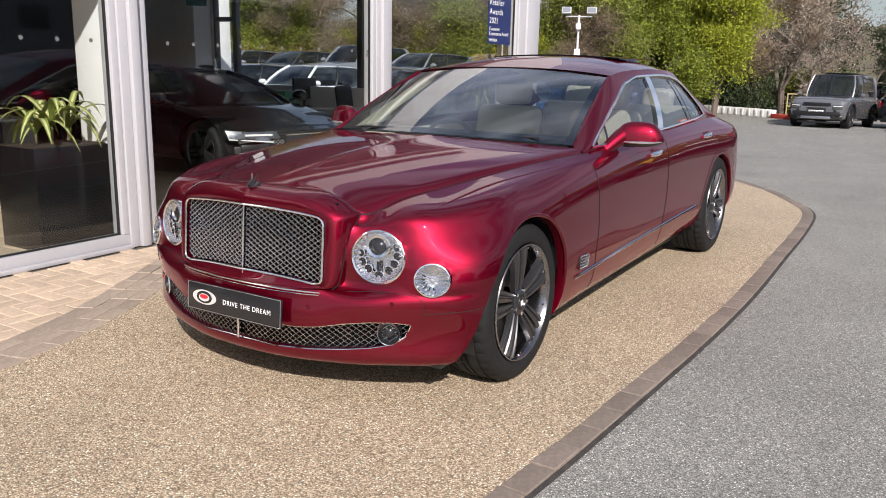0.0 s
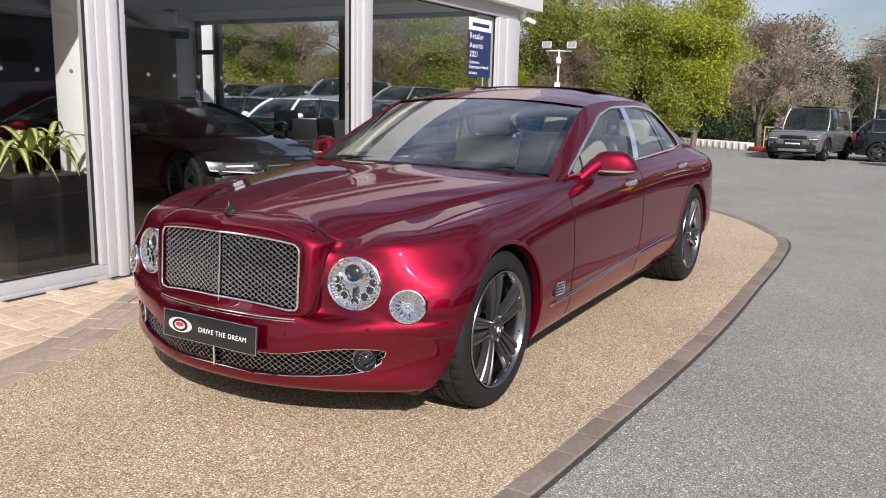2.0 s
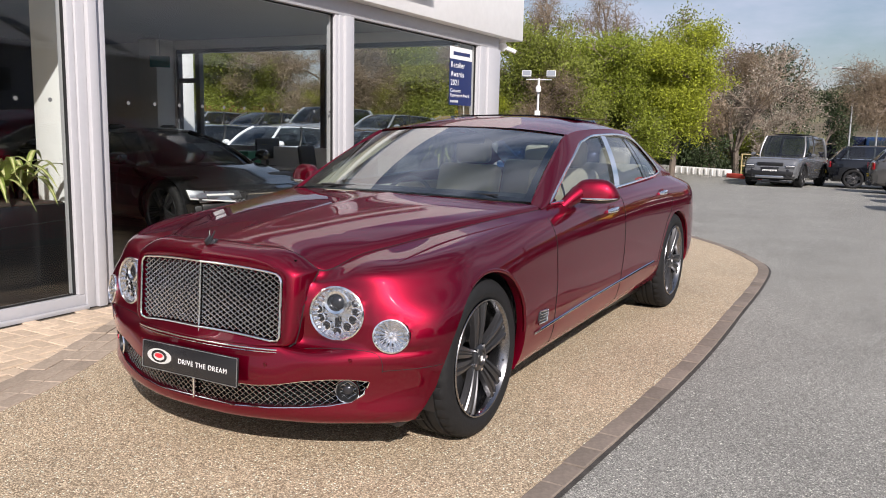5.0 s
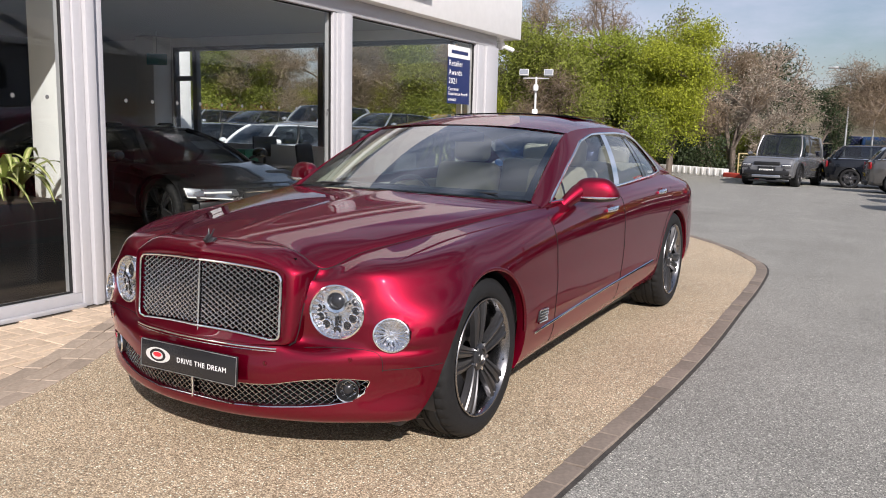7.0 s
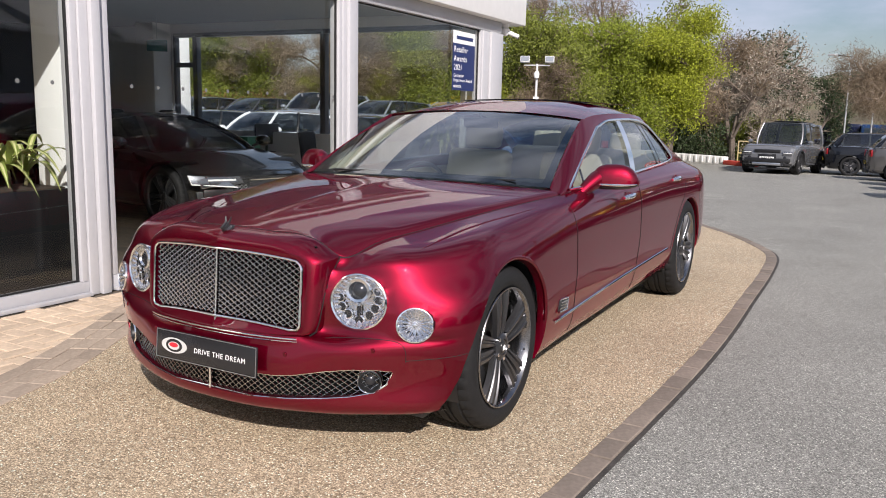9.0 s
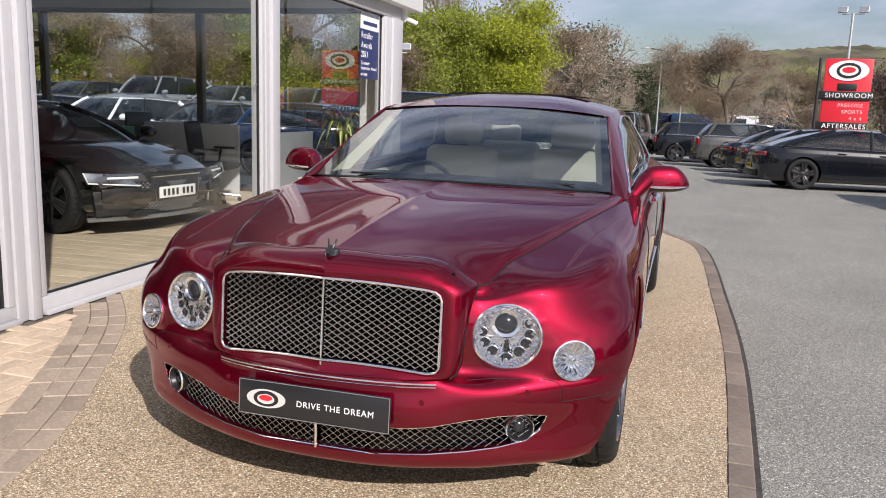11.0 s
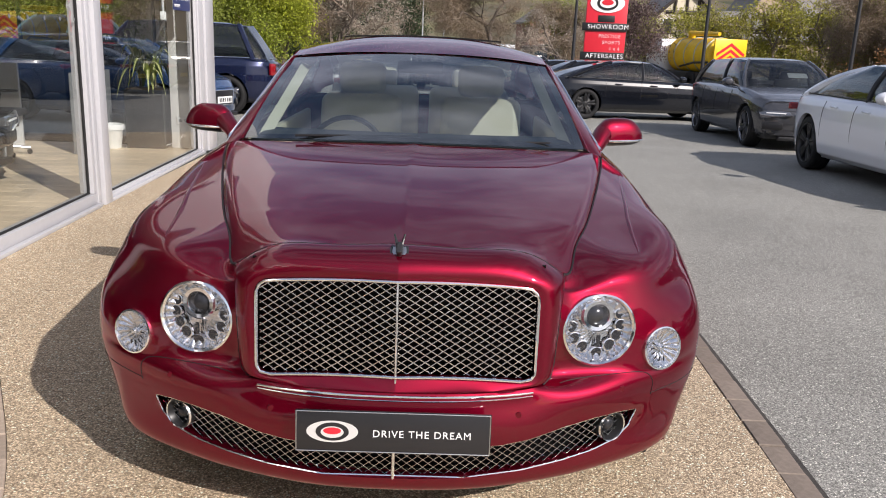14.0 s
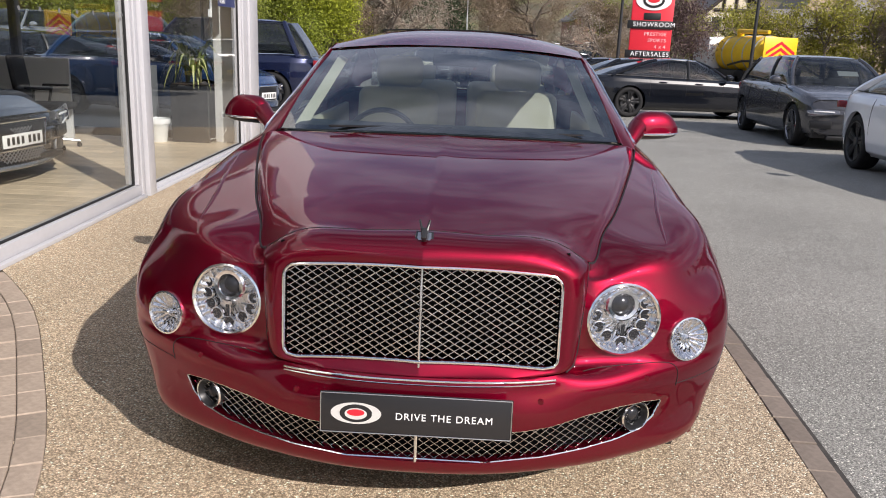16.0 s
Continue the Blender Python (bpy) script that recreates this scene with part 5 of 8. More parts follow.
# wheels
def wheel_meshes():
    n = 160
    a = np.linspace(0, 2 * np.pi, n, endpoint=False)
    prof = [(.262, .112), (.272, .124), (.283, .131), (.305, .1345), (.330, .131), (.347, .121), (.357, .108), (.362, .094), (.364, .074), (.358, .072), (.358, .062), (.366, .060), (.367, .022), (.360, .020), (.360, .010), (.367, .008)]
    prof = prof + [(r, -x) for r, x in prof[::-1]]
    P = np.zeros((n, len(prof), 3))
    for j, (r, x) in enumerate(prof):
        rr = np.full(n, r)
        if r > 0.352 and abs(x) > 0.07:
            rr = rr - 0.006 * ((np.arange(n) % 4) == 0)
        P[:, j] = np.stack([np.full(n, x), rr * np.cos(a), rr * np.sin(a)], -1)
    tyre = grid_mesh(P, close_u=True)
    rim = lathe([(.262, .118), (.270, .128), (.268, .132), (.262, .131), (.256, .122), (.250, .108), (.243, .075), (.238, .03), (.235, -.11)], 64, pose(0, 0, 0, 0, 90, 0))
    sp = bmesh.new()
    for k in range(5):
        t0 = 2 * math.pi * k / 5 + math.pi / 2
        for s_ in (-1, 1):
            ctr = np.linspace(0, 1, 12)
            rad = .045 + .206 * ctr
            off = s_ * (.0185 + .022 * ctr)
            half = .0175 + .0185 * ctr
            xx = .100 + .022 * np.sin(np.pi * .5 * ctr) - .004 * ctr ** 3
            ridge = np.array((-1, -.82, -.30, -.12, .12, .30, .82, 1))
            lift = np.array((-.022, 0, .003, -.006, -.006, .003, 0, -.022))
            G = np.zeros((12, 8, 3))
            for i in range(12):
                u = off[i] + half[i] * ridge
                G[i] = np.stack([xx[i] + lift, rad[i] * math.cos(t0) - u * math.sin(t0), rad[i] * math.sin(t0) + u * math.cos(t0)], -1)
            grid_mesh(G, sp, flip=False)
    bmesh.ops.recalc_face_normals(sp, faces=sp.faces)
    hub = lathe([(.062, .085), (.060, .108), (.050, .116), (.036, .118), (.032, .110), (.030, .114), (0, .116)], 40, pose(0, 0, 0, 0, 90, 0))
    cap = lathe([(0, .121), (.016, .120), (.026, .117), (.0285, .112)], 28, pose(0, 0, 0, 0, 90, 0))
    nuts = []
    for k in range(5):
        t = 2 * math.pi * (k + .5) / 5 + math.pi / 2
        nuts.append(("wheel_nut", cyl(.011, .009, .014, 6, pose(.103, .056 * math.cos(t), .056 * math.sin(t), 0, 90, 0)), M_CHROME, ""))
    for k in range(15):
        t = 2 * math.pi * k / 15
        nuts.append(("rim_stud", cyl(.0045, .0045, .006, 6, pose(.112, .246 * math.cos(t), .246 * math.sin(t), 0, 90, 0)), M_CHROME, ""))
    disc = lathe([(.06, .03), (.185, .03), (.187, .015), (.185, 0), (.06, 0)], 48, pose(0, 0, 0, 0, 90, 0))
    cal = lathe([(.13, .075), (.205, .07), (.21, -.03), (.13, -.03)], 48, pose(0, 0, 0, 0, 90, 0))
    gone = [f for f in cal.faces if not (f.calc_center_median().y < -0.09)]
    bmesh.ops.delete(cal, geom=gone, context="FACES")
    back = lathe([(.235, -.02), (0, -.02)], 32, pose(0, 0, 0, 0, 90, 0))
    bline = [tube([(.1215, -.012 + .0, z) for z in (-.010, .010)], .003, 6)]
    b2 = tube([(.1215, -.006 + .010 * math.cos(t), .005 * (1 if k < 8 else -1) + .0055 * math.sin(t)) for k, t in enumerate(list(np.linspace(-1.4, 1.4, 8)) + list(np.linspace(-1.4, 1.4, 8)))], .002, 5)
    logo = join(bline[0], b2)
    return [("tyre", tyre, M_TYRE, "black low-profile tyre"), ("rim", rim, M_POLISH, "polished rim lip"), ("spokes", sp, M_ALLOY, "grey paired spokes"), ("hub", hub, M_ALLOY, ""), ("hub_cap", cap, M_SATIN, "black centre cap"),
            *nuts, ("brake_disc", disc, M_DISC, ""), ("caliper", cal, M_SATIN, ""), ("wheel_back", back, M_BLACK, ""), ("cap_badge", logo, M_SIGNWHITE, "")]


W_PARTS = []
for nm, bm, mt, lb in wheel_meshes():
    me = bpy.data.meshes.new(nm)
    bm.to_mesh(me)
    bm.free()
    me.materials.append(mt)
    me.shade_smooth()
    me.set_sharp_from_angle(angle=radians(35))
    W_PARTS.append((nm, me, lb))
for x, y, z, turn, spin in ((.800, .080, .354, 0, 8), (.826, 3.266, .367, 0, 40), (-.800, .080, .354, 180, 20), (-.826, 3.266, .367, 180, 0)):
    wh = tagged(new("wheel"), "alloy wheel with paired grey spokes")
    wh.empty_display_size = 0.1
    wh.parent = car
    wh.matrix_local = pose(x, y, z, 0, 0, turn) @ pose(0, 0, 0, spin, 0, 0) @ Matrix.Scale(z / .367, 4)
    for nm, me, lb in W_PARTS:
        o = new(nm, me)
        o.parent = wh
        if lb:
            tagged(o, lb)

# cabin
def cushion(x0, x1, y0, y1, z0, z1, r=0.05):
    return box(x0, x1, y0, y1, z0, z1, r, 4)


for sgn in (-1, 1):
    seat = part("front_seat", cushion(sgn * .37 - .26, sgn * .37 + .26, 1.75, 2.25, .42, .60, .06), M_CREAM, car, "cream leather front seat")
    part("backrest", join(bmesh.new(), cushion(-.25, .25, -.07, .07, 0, .58, .06), pose(sgn * .37, 2.24, .52, -16, 0, 0)), M_CREAM, seat)
    part("headrest", join(bmesh.new(), cushion(-.145, .145, -.05, .05, 0, .19, .05), pose(sgn * .37, 2.42, 1.085, -10, 0, 0)), M_CREAM, seat)
    for q in (-.06, .06):
        part("headrest_post", rod((sgn * .37 + q, 2.41, 1.04), (sgn * .37 + q, 2.43, 1.12), .006), M_CHROME, seat)
    part("door_card", box(sgn * .80 - .02, sgn * .80 + .02, 1.05, 3.0, .35, .93, .015), M_CREAM, car)
bench = part("rear_bench", cushion(-.66, .66, 2.95, 3.45, .42, .62, .06), M_CREAM, car, "cream leather rear bench")
for sgn in (-1, 1):
    part("backrest", join(bmesh.new(), cushion(-.30, .30, -.07, .07, 0, .55, .06), pose(sgn * .34, 3.42, .55, -18, 0, 0)), M_CREAM, bench)
    part("headrest", join(bmesh.new(), cushion(-.13, .13, -.05, .05, 0, .16, .045), pose(sgn * .34, 3.60, 1.05, -12, 0, 0)), M_CREAM, bench)
q = np.linspace(-1, 1, 41)
dash = np.array([[(x * .74, y + .10 * (1 - x * x) * (-1 if k < 2 else -.6), z) for x in q] for k, (y, z) in enumerate(((.90, .955), (1.05, .985), (1.22, .985), (1.32, .95), (1.34, .80), (1.30, .60)))])
part("dashboard", grid_mesh(dash), M_DASH, car, "dark dashboard top")
wheel_pts = [(-.37 + .185 * math.cos(t), 1.50 + .06 * math.sin(t), .845 + .165 * math.sin(t)) for t in np.linspace(0, 2 * math.pi, 40, endpoint=False)]
bm = tube(wheel_pts, .014, 8, closed=True)
rod((-.55, 1.50, .87), (-.19, 1.50, .87), .014, bm=bm)
rod((-.37, 1.50, .87), (-.37, 1.44, .72), .016, bm=bm)
rod((-.37, 1.50, .87), (-.37, 1.32, .80), .03, bm=bm)
part("steering_wheel", bm, M_SATIN, car, "dark leather steering wheel")
part("interior_mirror", box(-.12, .12, 1.62, 1.64, 1.245, 1.31, .012), M_BLACK, car)
part("mirror_stem", rod((0, 1.63, 1.31), (0, 1.61, 1.345), .012), M_BLACK, car)
part("cabin_floor", box(-.78, .78, .95, 3.8, .24, .30), M_DASH, car)
part("centre_console", box(-.12, .12, 1.3, 2.5, .30, .62, .03), M_CREAM, car)
for sgn in (-1, 1):
    aa = TOPC[4:64] * np.array((sgn, 1, 1)) + np.array((-.050 * sgn, .03, -.03))
    bb = TOPC[4:64] * np.array((sgn, 1, 1)) + np.array((-.088 * sgn, .10, -.05))
    part("pillar_lining", grid_mesh(np.array([aa, bb])), M_CREAM, car, "cream pillar lining")
part("headlining", grid_mesh(roof[2:-1, 2:-2] + np.array((0, 0, -.025))), M_CREAM, car)
ps = np.array([[(x, y, .985 + .01 * (y - 3.4)) for x in np.linspace(-.68, .68, 9)] for y in (3.55, 3.85)])
part("parcel_shelf", grid_mesh(ps), M_DASH, car)

# ---------------------------------------------------------------- inside the showroom
M_POT = material("planter_black", (0.010, 0.010, 0.011), 0.22)
M_SOIL = material("soil", (0.05, 0.035, 0.025), 0.95, 0, 20, 0.3, 0.01, 60)
M_BLADE = material("striped_leaf", (0.20, 0.25, 0.05), 0.45, 0, 30, 0.2)
M_BLADEPALE = material("striped_leaf_pale", (0.60, 0.58, 0.28), 0.45, 0, 30, 0.15)
M_FABRIC = material("chair_fabric", (0.015, 0.015, 0.017), 0.8, 0, 30, 0.2)
M_DESK = material("desk_white", (0.55, 0.56, 0.57), 0.4, 0, 4, 0.03)
M_BINWHITE = material("bin_white", (0.72, 0.73, 0.72), 0.4, 0, 6, 0.03)
M_FOLDER = material("folder_green", (0.02, 0.16, 0.09), 0.5)
M_PARTITION = material("partition_grey", (0.20, 0.21, 0.22), 0.6, 0, 3, 0.05)
M_POSTER = material("poster_blue", (0.012, 0.025, 0.11), 0.4)
M_DOT = material("frosted_dot", (0.14, 0.145, 0.145), 0.8)


def blade(a0, reach, rise, droop, width, bm_edge, bm_mid, base):
    """One arching strap leaf: a green strap with a pale stripe a hair above it."""
    n = 9
    t = np.linspace(0, 1, n)
    r = reach * t ** 1.15
    z = rise * np.sin(t * 2.1) / math.sin(min(2.1, math.pi / 2)) - droop * t ** 3
    w = width * np.sin(np.clip(t * .93 + .07, 0, 1) * math.pi) ** .8
    d, sd = np.array((math.cos(a0), math.sin(a0), 0)), np.array((-math.sin(a0), math.cos(a0), 0))
    mid = np.array(base) + r[:, None] * d + z[:, None] * np.array((0, 0, 1))
    rows_ = [mid + sd * w[:, None] * k + np.array((0, 0, 1)) * (.25 * abs(k) * w)[:, None] for k in (-1, 0, 1)]
    grid_mesh(np.array(rows_), bm_edge)
    lift = np.array((0, 0, .003))
    grid_mesh(np.array([mid + sd * (w * .4)[:, None] * k + lift for k in (-1, 0, 1)]), bm_mid)


def planter(label, x, y, z, w, d, h, blades, reach, rise, seed, turn=0.0):
    rng = random.Random(seed)
    p = thing("planter", label, "planter", SHOP @ pose(x, y, z, 0, 0, turn), "planters")
    bm = box(-w / 2, w / 2, -d / 2, d / 2, 0, h, .006)
    part("pot", bm, M_POT, p, "square gloss black pot")
    part("soil", box(-w / 2 + .02, w / 2 - .02, -d / 2 + .02, d / 2 - .02, h - .01, h + .008), M_SOIL, p)
    plant = thing("pot_plant", "arching striped yellow-green plant in a black planter", "plant", SHOP @ pose(x, y, z + h, 0, 0, turn), "pot plants")
    for c_ in range(3):
        cx, cy = rng.uniform(-.3, .3) * w, rng.uniform(-.3, .3) * d
        st = rng.uniform(.06, .16)
        part("stem", rod((cx, cy, 0), (cx * 1.1, cy * 1.1, st), .012, .010), M_BARKY, plant)
        for k in range(blades):
            be, bmid = bmesh.new(), bmesh.new()
            a0 = 2.4 * k + rng.uniform(-.3, .3) + c_
            f = k / blades
            blade(a0, reach * rng.uniform(.6, 1.1), rise * (1.05 - .6 * f) * rng.uniform(.7, 1.1), rise * (.25 + .8 * f), .027 * rng.uniform(.8, 1.2), be, bmid, (cx * 1.1, cy * 1.1, st))
            lf = part("leaf", be, M_BLADE, plant)
            part("stripe", bmid, M_BLADEPALE, lf)
    return p


M_BARKY = material("plant_stem", (0.15, 0.13, 0.06), 0.8)
planter("tall gloss black planter by the window column", -.47, .50, FLOOR, .46, .60, .72, 10, .42, .28, 41)
planter("tall gloss black planter beside the end column", -.68, 7.32, FLOOR, .46, .44, .70, 15, .33, .42, 42)

bn = thing("waste_bin", "white plastic waste bin with a liner", "bin", SHOP @ pose(-1.07, 7.08, FLOOR, 0, 0, 0))
part("body", lathe([(0, 0), (.10, 0), (.105, .01), (.135, .27), (.142, .28), (.132, .28), (.10, .02), (0, .02)], 28), M_BINWHITE, bn)
part("liner", lathe([(.128, .24), (.146, .285), (.15, .25), (.143, .22)], 22), M_SIGNWHITE, bn, "thin white bin liner")


def office_chair(x, y, turn):
    c = thing("office_chair", "black fabric office chair on castors", "chair", SHOP @ pose(x, y, FLOOR, 0, 0, turn), "office chairs")
    part("seat", box(-.24, .24, -.24, .24, .42, .50, .035, 3), M_FABRIC, c)
    part("backrest", join(bmesh.new(), box(-.22, .22, -.03, .03, 0, .50, .03, 3), pose(0, .25, .52, -8, 0, 0)), M_FABRIC, c)
    part("back_bar", rod((0, .20, .40), (0, .27, .60), .02), M_BLACK, c)
    part("column", rod((0, 0, .09), (0, 0, .43), .025), M_STEEL, c)
    for s_ in (-1, 1):
        part("armrest", tube([(s_ * .26, .08, .45), (s_ * .29, .06, .58), (s_ * .29, .05, .66)], .016), M_BLACK, c)
        part("arm_pad", box(s_ * .29 - .035, s_ * .29 + .035, -.14, .14, .66, .69, .012), M_BLACK, c)
    for k in range(5):
        a_ = 2 * math.pi * k / 5
        part("foot", rod((0, 0, .10), (.29 * math.cos(a_), .29 * math.sin(a_), .07), .022, .014), M_STEEL, c)
        part("castor", cyl(.027, .027, .04, 14, pose(.29 * math.cos(a_) - .02, .29 * math.sin(a_), .027, 0, 90, math.degrees(a_) + 90)), M_BLACK, c)
    return c


office_chair(-1.98, 6.25, 100)
office_chair(-4.35, 6.1, 60)


def desk(x, y, turn, label):
    d = thing("desk", label, "desk", SHOP @ pose(x, y, FLOOR, 0, 0, turn), "desks")
    part("desktop", box(-.8, .8, -.38, .38, .62, .65, .006), M_DESK, d)
    for s_ in (-1, 1):
        part("end_panel", box(s_ * .76 - .015, s_ * .76 + .015, -.35, .35, 0, .618, .003), M_DESK, d)
    part("modesty_panel", box(-.74, .74, .26, .28, .12, .60, .003), M_PARTITION, d)
    mn = thing("monitor", "black computer monitor on a desk", "monitor", SHOP @ pose(x, y, FLOOR + .65, 0, 0, turn) @ pose(.2, .1, 0, 0, 0, 0))
    part("screen", box(-.27, .27, -.015, .02, .12, .44, .008), M_BLACK, mn)
    part("stand", rod((0, .01, .01), (0, .01, .14), .02), M_BLACK, mn)
    part("base", box(-.11, .11, -.08, .08, 0, .012, .004), M_BLACK, mn)
    return d


desk(-3.5, 6.7, 90, "white office desk with grey panel inside the showroom")
desk(-4.2, 1.75, 90, "white office desk further inside the showroom")
fb = thing("document_box", "green document box on a desk", "document box", SHOP @ pose(-3.35, 6.15, FLOOR + .65, 0, 0, 8))
part("box", box(-.13, .13, -.17, .17, 0, .26, .006), M_FOLDER, fb)
for k in range(3):
    part("paper_tray", box(-.15, .15, -.52, -.22, .02 + .07 * k, .03 + .07 * k, .002), M_BLACK, fb)

# glazed partition with a dark door frame, deep inside
pt_ = thing("partition", "low grey and white office screens inside the showroom", "partition", SHOP, kind="structure")
strip("panel", -1.27, -1.23, 6.45, 7.56, FLOOR, .92, M_PARTITION, pt_)
strip("panel", -4.9, -2.1, 7.02, 7.06, FLOOR, .98, M_DESK, pt_)
ex_sign = thing("exit_sign", "small teal sign hung from the ceiling", "sign", SHOP @ pose(-5.6, 6.6, 2.3, 0, 0, 35))
part("board", box(-.16, .16, -.012, .012, -.09, .09, .003), material("teal_sign", (0.02, 0.16, 0.18), 0.4), ex_sign)
part("hanger", rod((0, 0, .09), (0, 0, .445), .006), M_STEEL, ex_sign)

# skirting and socket on the end column
sk = thing("wall_socket", "white twin wall socket on the column", "socket", SHOP @ pose(-.25, 7.212, .36, 0, 0, 0))
part("plate", box(-.075, .075, -.008, 0, -.043, .043, .003), M_SIGNWHITE, sk)
for s_ in (-1, 1):
    part("outlet", box(s_ * .035 - .018, s_ * .035 + .018, -.010, -.008, -.02, .02, 0), M_PARTITION, sk)
part("cable", tube([(0, -.012, -.02), (.05, -.05, -.10), (-.05, -.08, -.25), (-.25, -.05, -.316)], .005, 6), M_SIGNWHITE, sk)

# poster on the glass
ps_ = thing("window_poster", "blue award poster stuck on the window", "poster", SHOP @ pose(-.026, 6.56, 2.0, 90, 0, 90))
part("sheet", box(-.315, .315, -.37, .37, 0, .0015), M_POSTER, ps_)
part("top_band", box(-.315, .315, .215, .37, .002, .003), M_SIGNWHITE, ps_, "white band")
part("logo_bar", box(-.22, .25, .265, .31, .0035, .0045), M_POSTER, ps_)
for k, (w_, s_) in enumerate((("Retailer", .105), ("Awards", .105), ("2021", .105), ("Customer", .062), ("Experience Award", .062), ("WINNER", .05))):
    lettering("lettering", w_, s_, M_SIGNWHITE, ps_, Matrix.Translation((-.28, (.14, .025, -.085, -.185, -.245, -.325)[k], .003)), .0008, "LEFT")

# row of frosted dots across the panes
for y0, y1, nm in ((-2.2, .70, "window_1"), (1.2, 3.75, "window_2")):
    w_ = bpy.data.objects[nm]
    for y in np.arange(y0, y1, .25):
        part("manifestation_dot", cyl(.015, .015, .001, 14, pose(-.0285, float(y), 1.47, 0, 90, 0)), M_DOT, w_)

# camera under the fascia
cc = thing("cctv_camera", "white dome security camera under the fascia", "camera", SHOP @ pose(-.02, 7.83, 2.60, 0, 0, 0))
part("mount", lathe([(0, 0), (.055, 0), (.055, -.03), (.04, -.05), (0, -.05)], 20), M_SIGNWHITE, cc)
part("dome", lathe([(.045, -.05), (.062, -.07), (.06, -.12), (.035, -.155), (0, -.165)], 22), M_SIGNWHITE, cc)
part("bullet", rod((.02, .02, -.10), (.17, .09, -.17), .032, .03, 14), M_SIGNWHITE, cc)
part("lens_cap", rod((.172, .091, -.171), (.178, .094, -.174), .026, .026, 14), M_BLACK, cc)

# ---------------------------------------------------------------- other cars
def body_paint(name, c, metal=0.5):
    return material(name, c, 0.26, metal, coat=1.0, spec=0.2 if max(c) < 0.02 else 0.4)


P_BLACK = body_paint("paint_black", (0.004, 0.005, 0.008), 0.0)
P_GREY = body_paint("paint_grey", (0.070, 0.070, 0.076))
P_SILVER = body_paint("paint_silver", (0.34, 0.36, 0.38))
P_GUN = body_paint("paint_gunmetal", (0.20, 0.205, 0.215))
P_STONE = body_paint("paint_stone", (0.12, 0.115, 0.11))
P_WHITE = body_paint("paint_white", (0.80, 0.82, 0.85), 0.0)
P_BLUE = body_paint("paint_blue", (0.006, 0.011, 0.042))
P_SKY = body_paint("paint_lightblue", (0.020, 0.062, 0.17))
P_CRIMSON = body_paint("paint_crimson", (0.25, 0.008, 0.012))
P_TEAL = body_paint("paint_teal", (0.10, 0.17, 0.19))
M_TINT = glass("tinted_glass", (0.36, 0.39, 0.39), 1.5, 0.03)
M_TAIL = material("tail_lamp", (0.24, 0.006, 0.010), 0.15, 0.0, coat=1.0)
M_HEADGLASS = material("headlamp_glass", (0.17, 0.175, 0.19), 0.14, 0.7, coat=1.0)
M_PLATEWHITE = material("plate_white", (0.78, 0.78, 0.76), 0.4)
M_PLATEYELLOW = material("plate_yellow", (0.75, 0.52, 0.03), 0.4)
M_BAR = material("bar_black", (0.01, 0.01, 0.01), 0.5)

M_FABRICDARK = material("seat_dark", (0.035, 0.035, 0.038), 0.7, 0, 20, 0.1)
DARK_WHEEL = {}
STYLES = {
    # lower body's top line, then the glasshouse: screen foot, roof front, roof back, rear foot (as parts of the length from the front)
    "saloon": (((0, .64), (.02, .75), (.10, .83), (.26, .95), (.30, .96), (.60, .99), (.86, .99), (.97, .96), (1, .86)), (.27, .42, .70, .90)),
    "coupe": (((0, .62), (.02, .73), (.10, .81), (.26, .93), (.30, .94), (.60, .97), (.86, 1.0), (.97, .98), (1, .86)), (.27, .44, .66, .955)),
    "long_nose": (((0, .56), (.02, .66), (.10, .75), (.26, .86), (.34, .92), (.60, .95), (.86, .97), (.97, .95), (1, .86)), (.345, .50, .72, .92)),
    "estate": (((0, .66), (.02, .78), (.10, .87), (.24, .99), (.30, 1.0), (.60, 1.03), (.86, 1.06), (.97, 1.04), (1, .92)), (.255, .41, .84, .975)),
    "sports": (((0, .46), (.02, .56), (.10, .66), (.20, .78), (.26, .83), (.60, .92), (.86, .96), (.97, .95), (1, .86)), (.235, .43, .60, .93)),
    "hatch": (((0, .66), (.02, .78), (.10, .86), (.22, .96), (.30, .96), (.60, 1.0), (.86, 1.02), (.97, 1.0), (1, .90)), (.24, .40, .84, .975)),
    "suv": (((0, .78), (.02, .92), (.10, 1.02), (.24, 1.10), (.30, 1.12), (.60, 1.15), (.86, 1.17), (.97, 1.15), (1, 1.05)), (.27, .39, .88, .975)),
    "boxy": (((0, .86), (.012, 1.02), (.06, 1.11), (.24, 1.16), (.30, 1.17), (.60, 1.18), (.90, 1.18), (.985, 1.17), (1, 1.05)), (.27, .355, .945, .985)),
}


